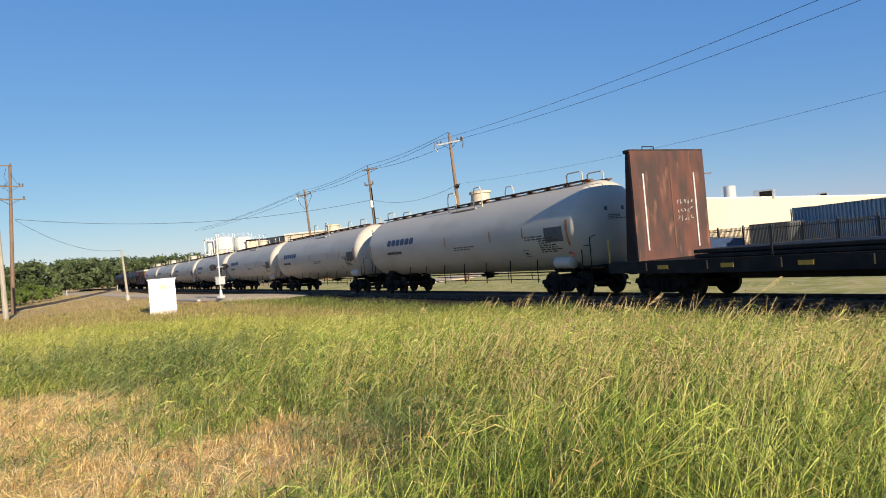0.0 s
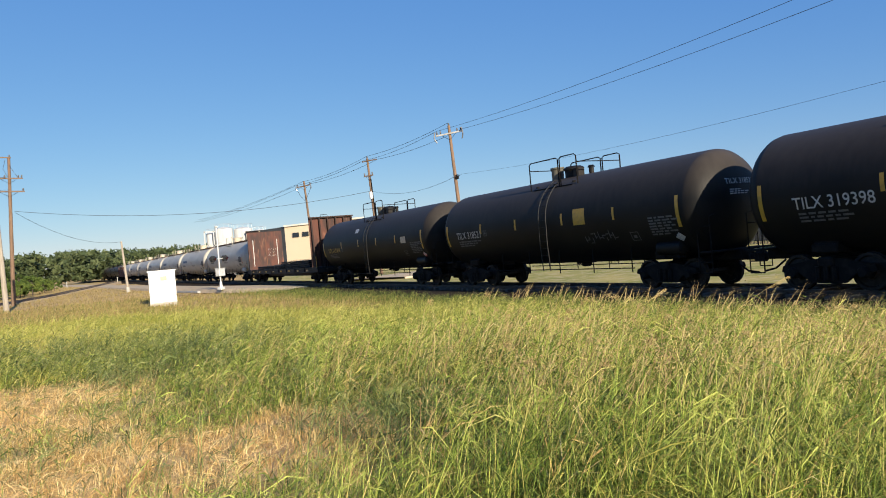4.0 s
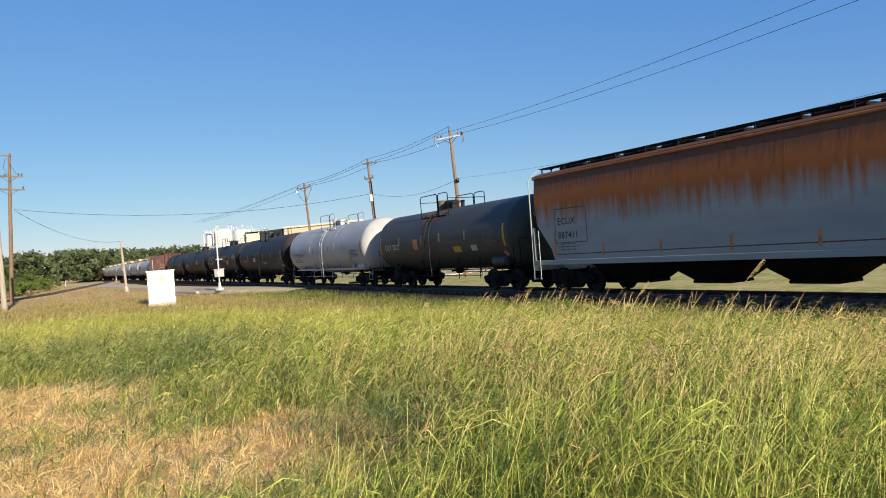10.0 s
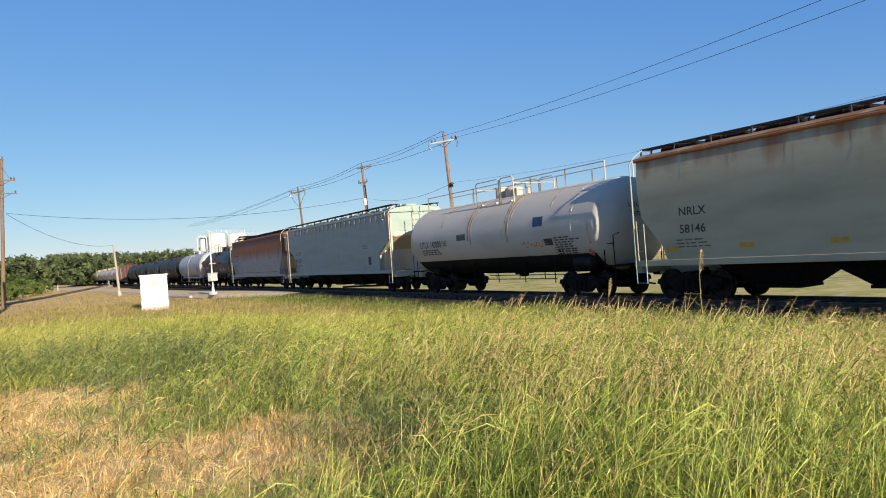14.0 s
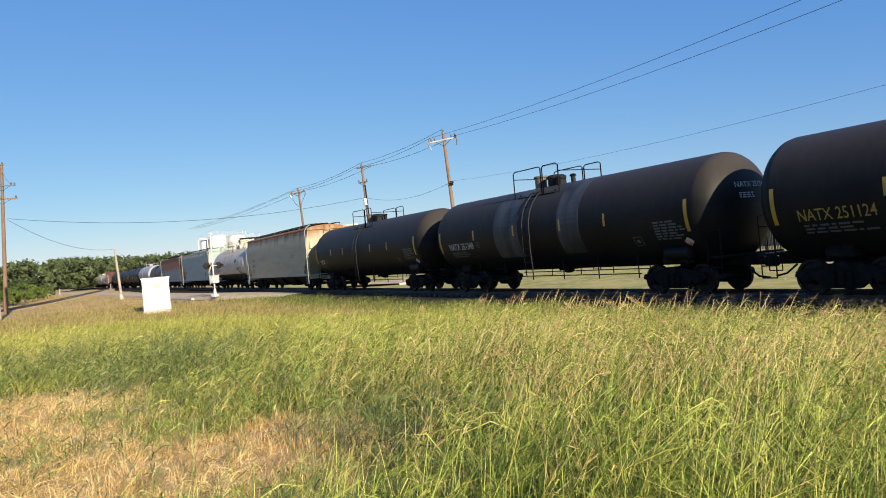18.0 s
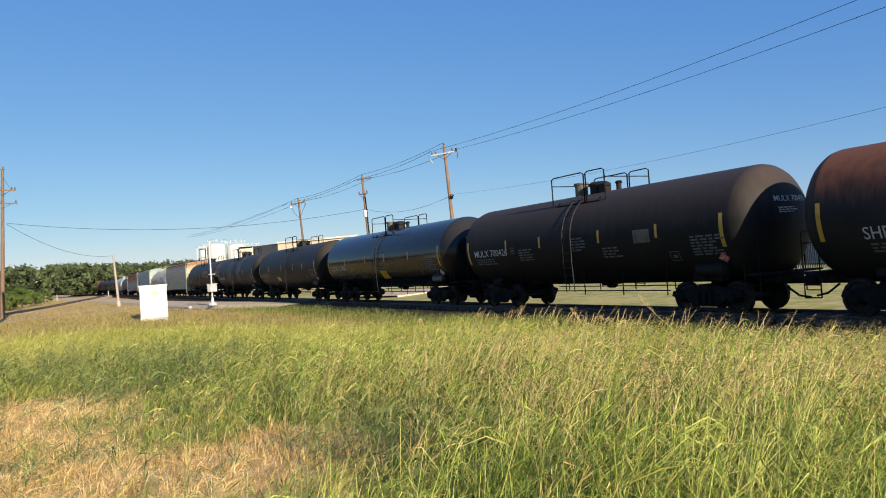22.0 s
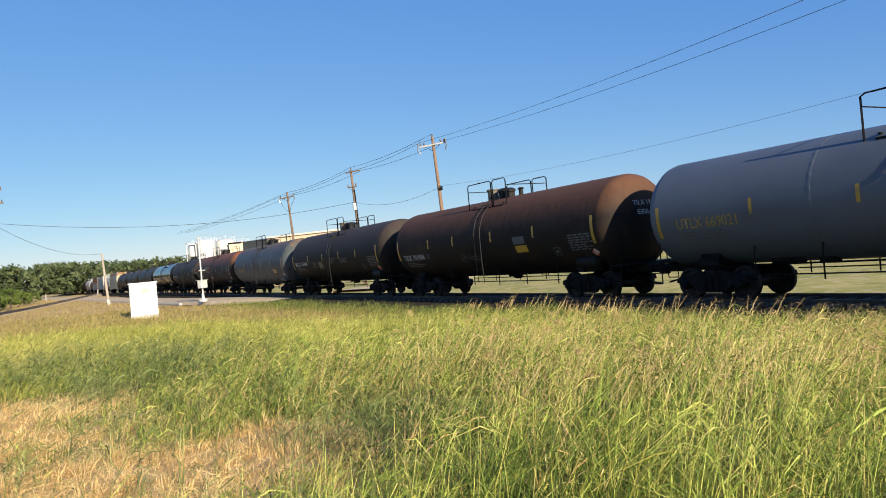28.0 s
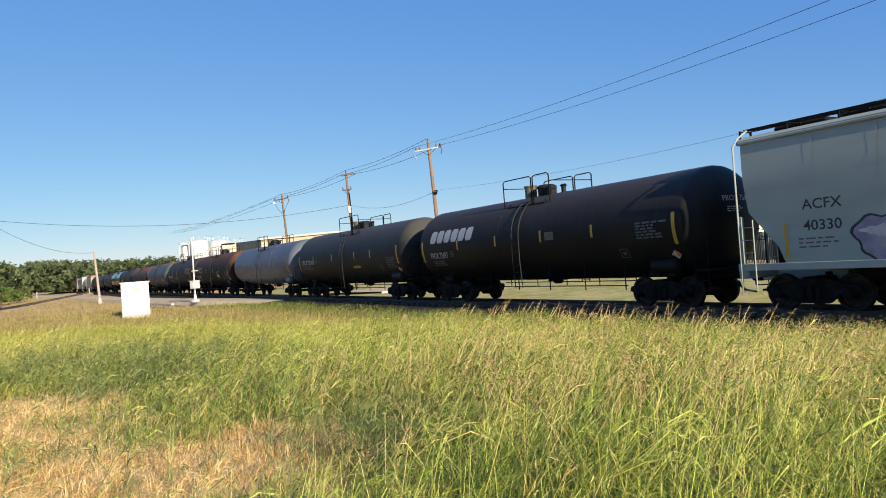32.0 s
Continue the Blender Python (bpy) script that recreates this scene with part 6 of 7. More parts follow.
# ---- trees ----
M_BARK = mat("grey_brown_bark", (0.09, 0.07, 0.05), 0.95, 0, (0.05, 0.04, 0.03), 4, (3, 3, 0.6), (0.4, 0.65), 0.6, 12)


def leaf_mat(name, a, b, c, patch=0.0):
    """Leaves: each its own shade, and drifting in shade from patch to patch."""
    m = bpy.data.materials.new(name)
    m.use_nodes = True
    nt = m.node_tree
    bs = nt.nodes["Principled BSDF"]
    g = nt.nodes.new("ShaderNodeNewGeometry")
    r = nt.nodes.new("ShaderNodeValToRGB")
    r.color_ramp.elements[0].color, r.color_ramp.elements[1].color = (*a, 1), (*c, 1)
    e = r.color_ramp.elements.new(.55)
    e.color = (*b, 1)
    src = g.outputs["Random Per Island"]
    if patch:
        no = nt.nodes.new("ShaderNodeTexNoise")
        no.inputs["Scale"].default_value = patch
        no.inputs["Detail"].default_value = 3.0
        nt.links.new(g.outputs["Position"], no.inputs["Vector"])
        mr = nt.nodes.new("ShaderNodeMapRange")
        mr.inputs["From Min"].default_value, mr.inputs["From Max"].default_value = .3, .7
        mr.inputs["To Min"].default_value, mr.inputs["To Max"].default_value = -.33, .33
        nt.links.new(no.outputs[0], mr.inputs["Value"])
        ad = nt.nodes.new("ShaderNodeMath")
        ad.use_clamp = True
        nt.links.new(src, ad.inputs[0])
        nt.links.new(mr.outputs[0], ad.inputs[1])
        src = ad.outputs[0]
    nt.links.new(src, r.inputs[0])
    nt.links.new(r.outputs[0], bs.inputs["Base Color"])
    bs.inputs["Roughness"].default_value = .65
    bs.inputs["Specular IOR Level"].default_value = .25
    tr = nt.nodes.new("ShaderNodeBsdfTranslucent")
    nt.links.new(r.outputs[0], tr.inputs[0])
    mx = nt.nodes.new("ShaderNodeMixShader")
    mx.inputs[0].default_value = .25
    nt.links.new(bs.outputs[0], mx.inputs[1])
    nt.links.new(tr.outputs[0], mx.inputs[2])
    nt.links.new(mx.outputs[0], nt.nodes["Material Output"].inputs[0])
    return m


M_LEAF = leaf_mat("dark_green_leaves", (0.028, 0.048, 0.010), (0.056, 0.086, 0.02), (0.115, 0.15, 0.036), .22)
# Ridge green made lighter: the haze of distance is in the leaf colour.
M_LEAFR = leaf_mat("ridge_leaves", (0.05, 0.072, 0.03), (0.085, 0.11, 0.045), (0.14, 0.165, 0.07), .1)
M_LEAFB = leaf_mat("bush_leaves", (0.05, 0.085, 0.016), (0.10, 0.145, 0.028), (0.18, 0.225, 0.05), .5)


def leaves(rng, centres, radii, per, size):
    """Leaf quads in clumps: each clump is a loose shell of leaves."""
    out = []
    for c, r in zip(centres, radii):
        d = rng.normal(size=(per, 3))
        d /= np.linalg.norm(d, axis=1)[:, None]
        deep = (np.arange(per) < per * .3)[:, None]
        p = np.asarray(c) + d * (r * np.where(deep, rng.uniform(.1, .6, (per, 1)), rng.uniform(.65, 1.05, (per, 1)))) * np.array([1, 1, .8])
        a = rng.normal(size=(per, 3)) + d * .6
        a /= np.linalg.norm(a, axis=1)[:, None]
        b = np.cross(a, rng.normal(size=(per, 3)))
        b /= np.linalg.norm(b, axis=1)[:, None]
        t = np.cross(a, b)
        s = size * rng.uniform(.6, 1.3, (per, 1)) * np.where(deep, 2.6, 1.0)
        out.append(np.stack([p - b * s, p - t * s * .5, p + b * s, p + t * s * .5], 1))
    co = np.concatenate(out).reshape(-1, 3)
    return raw_mesh("crown", co, np.arange(len(co)).reshape(-1, 4))


def tree_meshes(seed, h, w, clumps, per, size):
    rng = np.random.default_rng(seed)
    s = Shape()
    s.tube([(0, 0, -.3), (.1, .05, h * .25), (.05, .15, h * .55), (.1, .1, h * .8)], [h * .035, h * .027, h * .017, h * .006], 8)
    cs, rs = [], []
    for k in range(clumps):
        a = rng.uniform(0, 2 * math.pi)
        t = rng.uniform(.18, 1.0)
        rad = w * math.sin(math.pi * min(t * .82 + .12, 1)) ** .7 * rng.uniform(.25, 1.0)
        c = (rad * math.cos(a), rad * math.sin(a), h * (.12 + .82 * t))
        cs.append(c)
        rs.append(rng.uniform(.35, .95) * w * .32)
        if k % 3 == 0:
            s.tube([(.05, .08, h * (.2 + .35 * t)), (c[0] * .5, c[1] * .5, c[2] * .8), c], [h * .012, h * .008, h * .004], 5)
    return s.mesh("trunk", True), leaves(rng, cs, rs, per, size)


KINDS = [tree_meshes(11 + k, h, w, 52, 105, .115) for k, (h, w) in enumerate(((6.8, 2.9), (7.4, 3.1), (5.6, 2.7), (6.2, 3.3)))]
BUSH = [tree_meshes(31 + k, h, w, 26, 110, .10) for k, (h, w) in enumerate(((2.6, 1.9), (3.3, 2.2)))]
rt = random.Random(8)


def plant(kind, x, y, sc, lab, cat, leafm):
    o = thing("tree" if cat == "tree" else "bush", Matrix.Translation((x, y, plan_gz(x, y) - .05)) @ Matrix.Rotation(rt.uniform(0, 6.28), 4, "Z"), lab, cat, "trees beyond the second track" if cat == "tree" else "bushes beyond the second track")
    link("trunk", kind[0], M_BARK, o, Matrix.Scale(sc, 4))
    link("crown", kind[1], leafm, o, Matrix.Scale(sc, 4))


# a belt of trees along the far side of the second track
for k in range(44):
    u = .7 + 3.9 * k / 43 + rt.uniform(-.05, .05)
    q = second_line(u)
    off = 9 + rt.uniform(0, 9) + 3 * (k % 3)
    q2 = second_line(u + .02)
    d = (q2 - q) / np.linalg.norm(q2 - q)
    x, y = q[0] - d[1] * off, q[1] + d[0] * off
    plant(KINDS[k % 4], x, y, rt.uniform(.62, .93) * (1 + .08 * max(0, u - 2.2)) * (1 - .5 * max(0, u - 3.5)), "dark green leafy tree in a belt beside the track", "tree", M_LEAF)
for k in range(26):
    u = 1.0 + 2.9 * k / 25
    q = second_line(u)
    off = 5.2 + rt.uniform(0, 2.5)
    q2 = second_line(u + .02)
    d = (q2 - q) / np.linalg.norm(q2 - q)
    plant(BUSH[k % 2], q[0] - d[1] * off, q[1] + d[0] * off, rt.uniform(.6, 1.1), "bright green bush at the foot of the trees", "bush", M_LEAFB)


def far_wood():
    rng = np.random.default_rng(5)
    cs, rs = [], []
    for k in range(420):
        t = rng.uniform(0, 1)
        x, y = -190 + 150 * t, 262 + 40 * t + rng.uniform(-25, 25)
        hh = 10.6 + 2.2 * t + 1.2 * math.sin(t * 9) + rng.uniform(-1.8, 1.2)
        for j in range(4):
            cs.append((x + rng.uniform(-3, 3), y + rng.uniform(-3, 3), hh * (.2 + .24 * j)))
            rs.append(rng.uniform(1.8, 3.0))
    return leaves(rng, cs, rs, 26, .55)


fw = link("far_wood", far_wood(), M_LEAFR)
tagged(fw, "low wooded ridge of trees in the distance, green paled for haze", "wood", kind="stuff")


def fit_to_lens(tops):
    """Refits the plan to the camera's view through its lens: 0.9 across and up, 1 in depth."""
    grow_ = Matrix.Diagonal((.9, 1.0, .9, 1.0))
    done = set()
    for top in tops:
        at = top.matrix_basis.translation.copy()
        if at.length > .5:
            top.matrix_basis = Matrix.Translation(grow_ @ at) @ top.matrix_basis.to_quaternion().to_matrix().to_4x4() @ Matrix.Scale(.9, 4)
            continue
        for ob in [top] + list(top.children):
            if ob.type != "MESH":
                continue
            old = ob.matrix_basis.copy()
            fresh = Matrix.Translation(grow_ @ old.translation) @ old.to_quaternion().to_matrix().to_4x4()
            ob.matrix_basis = fresh
            if ob.data.name not in done:
                done.add(ob.data.name)
                ob.data.transform(fresh.inverted() @ grow_ @ old)


LINED = ("crossing_deck", "lawn")
fit_to_lens([o for o in bpy.data.objects if o not in BEFORE_PLAN and o.parent is None and o.name not in LINED])


# ---- the rough grass between the bank and the railway ----
M_GREEN = leaf_mat("green_grass_blades", (0.045, 0.076, 0.011), (0.225, 0.30, 0.044), (0.60, 0.62, 0.14), 1.1)
M_GREENF = leaf_mat("olive_grass_blades", (0.18, 0.205, 0.034), (0.385, 0.38, 0.08), (0.60, 0.545, 0.16), .5)
M_FAR = leaf_mat("far_faded_grass_blades", (0.21, 0.175, 0.048), (0.30, 0.25, 0.07), (0.38, 0.31, 0.105), .3)
M_YELF = leaf_mat("faded_grass_blades", (0.27, 0.245, 0.055), (0.44, 0.39, 0.09), (0.58, 0.51, 0.15), .4)
# Litter blades whose dark colour stands in for shade under the grass.
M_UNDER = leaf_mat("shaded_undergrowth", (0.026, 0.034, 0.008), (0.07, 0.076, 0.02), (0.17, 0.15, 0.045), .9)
M_RANK = leaf_mat("rank_dark_grass", (0.036, 0.058, 0.012), (0.12, 0.155, 0.033), (0.33, 0.34, 0.09), .8)
M_YELLOW = leaf_mat("yellowing_grass_blades", (0.20, 0.18, 0.035), (0.48, 0.43, 0.10), (0.78, 0.66, 0.23), .8)
M_STRAW = leaf_mat("dry_straw_blades", (0.42, 0.245, 0.08), (0.86, 0.57, 0.225), (0.95, 0.75, 0.38), 2.0)
M_WEED = leaf_mat("dark_weed_leaves", (0.068, 0.098, 0.026), (0.165, 0.20, 0.054), (0.38, 0.385, 0.14), 1.4)
M_SEED = leaf_mat("tan_seed_heads", (0.30, 0.20, 0.085), (0.46, 0.325, 0.14), (0.66, 0.51, 0.235), .6)
M_DRY = leaf_mat("dry_tan_grass_blades", (0.215, 0.155, 0.058), (0.315, 0.235, 0.09), (0.42, 0.325, 0.135), .3)
M_LAWN = leaf_mat("mown_lawn_blades", (0.20, 0.21, 0.05), (0.38, 0.325, 0.11), (0.56, 0.47, 0.21), .6)
M_PLUME = leaf_mat("pale_gold_plume", (0.42, 0.29, 0.11), (0.60, 0.44, 0.19), (0.78, 0.62, 0.31), 2.0)


def scatter(rng, n, r0, r1, half=41.0, power=1.0):
    """Places in the wedge of ground before the bank, denser near it."""
    a = np.radians(90 + rng.uniform(-half, half, n))
    t = rng.uniform(0, 1, n)
    r = r0 * (r1 / r0) ** t if power == 0 else (r0 ** (2 - power) + t * (r1 ** (2 - power) - r0 ** (2 - power))) ** (1 / (2 - power))
    return np.cos(a) * r, np.sin(a) * r


def patchy(x, y, s, seed):
    """Soft patches between 0 and 1."""
    k = seed * 1.7
    v = (np.sin(x * s + k + 1.7 * np.sin(y * s * .8 + k)) + np.sin(y * s * 1.3 - k + 1.3 * np.sin(x * s * .6 + 2 * k)) + .6 * np.sin((x + y) * s * 2.1 + k)) / 2.6
    return .5 + .5 * v


ROAD = ((-150, 252), (-62, 124), (-30, 76.5), (-19, 62.5), (-10, 54.5))


def off_road(x, y):
    """One on the grass, nought on the road."""
    x = x / .9
    d = np.full(np.shape(x), 1e9)
    for (ax, ay), (bx, by) in zip(ROAD, ROAD[1:]):
        ux, uy = bx - ax, by - ay
        t = np.clip(((x - ax) * ux + (y - ay) * uy) / (ux * ux + uy * uy), 0, 1)
        d = np.minimum(d, np.hypot(x - ax - t * ux, y - ay - t * uy))
    return smooth(1.9, 2.7, d) * (1 - .75 * blob(x, y, -19.5, 54.5, 3.5, 2.5)) * (1 - .6 * blob(x, y, -46, 92, 5, 4))


def blob(x, y, cx, cy, rx, ry):
    return np.exp(-(((x - cx) / rx) ** 2 + ((y - cy) / ry) ** 2))


def dry(x, y):
    """Where the sward is thin and bleached."""
    x = x / .9
    d = 1.7 * blob(x, y, -6.1, 9.0, 1.3, 1.1) + 1.3 * blob(x, y, -2.6, 5.7, 1.6, .9) + 1.3 * blob(x, y, -1.5, 5.2, 1.0, .8) + 1.0 * blob(x, y, -3.2, 4.6, 1.6, .6) + .35 * blob(x, y, -4.2, 7.3, 1.3, .6) + .6 * blob(x, y, -9.9, 14.8, .9, 2.2) + 1.0 * blob(x, y, -5.1, 7.5, 1.0, .6) + .9 * blob(x, y, -1.7, 6.3, .9, .5)
    d = d + .55 * blob(x, y, -2.9, 9.0, .5, .3) + .45 * blob(x, y, -.7, 7.4, .5, .3) + .4 * blob(x, y, .3, 9.6, 1.0, .4) + .5 * blob(x, y, 2.6, 13.5, 1.3, .6)
    return np.clip(d * (.4 + 1.25 * patchy(x, y, 2.6, 3)), 0, 1)


def weedy(x, y):
    x = x / .9
    w = blob(x, y, -7.6, 13.5, 2.4, 1.9) + blob(x, y, -5.0, 11.6, 1.9, 1.4) + blob(x, y, -3.8, 10.2, 1.3, .7) + blob(x, y, -1.9, 7.9, .9, .45) + blob(x, y, -.55, 6.0, .7, .5) + blob(x, y, -.2, 5.2, .6, .4)
    w = w + .8 * blob(x, y, .6, 8.6, 1.2, .6) + .9 * blob(x, y, -20, 31, 4, 2.5) + .8 * blob(x, y, 7.5, 14.5, 3.0, .8)
    return np.clip(w * (.5 + .7 * patchy(x, y, 1.3, 5)), 0, 1)


def leafy(name, mt, x, y, hgt, rng, label, per=8, size=1.0, wind=.2):
    """Thin leaning stems that carry narrow arching leaves at several heights."""
    n = len(x)
    z = ground_z(x, y)
    az = rng.uniform(0, 2 * math.pi, n)
    l0 = rng.uniform(.0, .6, n)
    dx, dy = np.cos(az) * l0 + wind * rng.uniform(.3, 1.6, n), np.sin(az) * l0
    base = np.stack([x, y, z - .02], -1)

    def at(u):
        return base + np.stack([dx * hgt * u * u, dy * hgt * u * u, hgt * u], -1)
    w = np.stack([np.full(n, .0018), rng.uniform(-.001, .001, n), 0 * x], -1) * size
    quads = [np.stack([at(0) - w, at(0) + w, at(.55) + w, at(.55) - w], 1), np.stack([at(.55) - w, at(.55) + w, at(1) + w * .5, at(1) - w * .5], 1)]
    vs, fc, k0 = [q.reshape(-1, 3) for q in quads], [], 0
    for q in quads:
        fc.append(np.arange(n * 4).reshape(-1, 4) + k0)
        k0 += n * 4
    for k in range(per):
        u = (k + rng.uniform(0, 1, n)) / per * .95
        a = rng.uniform(0, 2 * math.pi, n)
        L = rng.uniform(.12, .32, n) * (1.1 - .5 * u) * np.sqrt(hgt / .5)
        c, s_ = np.cos(a) + .35, np.sin(a)
        b = at(u)
        droop = rng.uniform(-.35, .45, n)
        rise = rng.uniform(.25, .75, n)
        mid = b + np.stack([c * L * .5, s_ * L * .5, L * rise * .75], -1)
        tip = b + np.stack([c * L, s_ * L, L * (rise * .75 + droop - .25)], -1)
        wd = rng.uniform(.003, .0085, n) * size * (.62 + .38 * smooth(4, 9, np.hypot(x, y)))
        f = a + math.pi / 2 + rng.normal(0, .5, n)
        w = np.stack([np.cos(f) * wd / 2, np.sin(f) * wd / 2, rng.normal(0, .35, n) * wd], -1)
        vs.append(np.stack([b - w * .5, b + w * .5, mid - w, mid + w, tip - w * .1, tip + w * .1], 1).reshape(-1, 3))
        i = np.arange(n)[:, None] * 6 + k0
        fc += [i + [0, 1, 3, 2], i + [2, 3, 5, 4]]
        k0 += n * 6
    ob = link(name, raw_mesh(name, np.concatenate(vs), np.concatenate(fc)), mt)
    return tagged(ob, label, "grass", kind="stuff")


def grow(name, mt, x, y, hgt, wid, lean, rng, label, wind=.17, curl=.6, tuft=1, spread=.05):
    """Bent blades of grass, two quads each; with tuft, each place carries that many blades leaning out from its middle."""
    if tuft > 1:
        n0 = len(x)
        cx, cy = np.repeat(x, tuft), np.repeat(y, tuft)
        amp = np.repeat(rng.uniform(.55, 1.25, n0), tuft)
        az = rng.uniform(0, 2 * math.pi, n0 * tuft)
        rad = np.abs(rng.normal(0, 1, n0 * tuft)) * spread
        x, y = cx + np.cos(az) * rad, cy + np.sin(az) * rad
        hgt, wid, lean = np.repeat(hgt, tuft) * amp * rng.uniform(.45, 1.15, n0 * tuft), np.repeat(wid, tuft), np.repeat(lean, tuft) * rng.uniform(.3, 1.5, n0 * tuft)
    else:
        az = rng.uniform(0, 2 * math.pi, len(x))
    d = offset_of(x, y)
    n = len(x)
    z = ground_z(x, y, d)
    dx, dy = np.cos(az) * lean + wind * rng.uniform(.4, 1.3, n), np.sin(az) * lean
    fx = rng.uniform(0, math.pi, n)
    wx, wy, wz = np.cos(fx) * wid / 2, np.sin(fx) * wid / 2, rng.uniform(-.35, .35, n) * wid
    base = np.stack([x, y, z - .02], -1)
    mid = base + np.stack([dx * hgt * .38, dy * hgt * .38, hgt * .6], -1)
    drop = 1 - curl * 2.2 * rng.uniform(0, 1, n) ** 2
    tip = base + np.stack([dx * hgt * 1.1, dy * hgt * 1.1, hgt * (.6 + .4 * drop)], -1)
    w = np.stack([wx, wy, wz], -1)
    co = np.stack([base - w * .6, base + w * .6, mid - w, mid + w, tip - w * .12, tip + w * .12], 1).reshape(-1, 3)
    i = np.arange(n)[:, None] * 6
    fc = np.concatenate([i + [0, 1, 3, 2], i + [2, 3, 5, 4]])
    ob = link(name, raw_mesh(name, co, fc), mt)
    return tagged(ob, label, "grass", kind="stuff")


def seed_heads(name, x, y, hgt, rng, per=24, size=1.0):
    """Thin stalks with nodding, open heads."""
    n = len(x)
    z = ground_z(x, y)
    az = rng.uniform(0, 2 * math.pi, n)
    dx, dy = .12 * np.cos(az) + rng.uniform(.15, .75, n), .2 * np.sin(az)
    base = np.stack([x, y, z], -1)
    top = base + np.stack([dx * hgt, dy * hgt, hgt], -1)
    co, fc = [], []
    w = np.stack([np.full(n, .0022), np.zeros(n), np.zeros(n)], -1) * (1 + np.hypot(x, y) / 9)[:, None]
    mid = (base + top) / 2 - np.stack([dx * hgt * .1, dy * hgt * .1, 0 * x], -1)
    quads = [np.stack([base - w, base + w, mid + w, mid - w], 1), np.stack([mid - w, mid + w, top + w * .6, top - w * .6], 1)]
    for k in range(per):
        t = k / (per - 1)
        c = top + np.stack([(dx * .8 + .05) * .22 * t * size, dy * .2 * t * size, (.12 - .22 * t + .1 * t * (1 - t)) * size * np.ones(n)], -1)
        o = rng.normal(size=(n, 3)) * np.array([.028, .028, .02]) * size
        a = rng.normal(size=(n, 3))
        a /= np.linalg.norm(a, axis=1)[:, None]
        b = np.cross(a, rng.normal(size=(n, 3)))
        b /= np.linalg.norm(b, axis=1)[:, None]
        l = (.007 + .006 * rng.uniform(0, 1, (n, 1))) * size
        quads.append(np.stack([c + o - a * l, c + o - b * l * .3, c + o + a * l, c + o + b * l * .3], 1))
    co = np.concatenate(quads).reshape(-1, 3)
    ob = link(name, raw_mesh(name, co, np.arange(len(co)).reshape(-1, 4)), M_SEED)
    return tagged(ob, "nodding tan seed heads standing above the grass", "grass seed heads", kind="stuff")


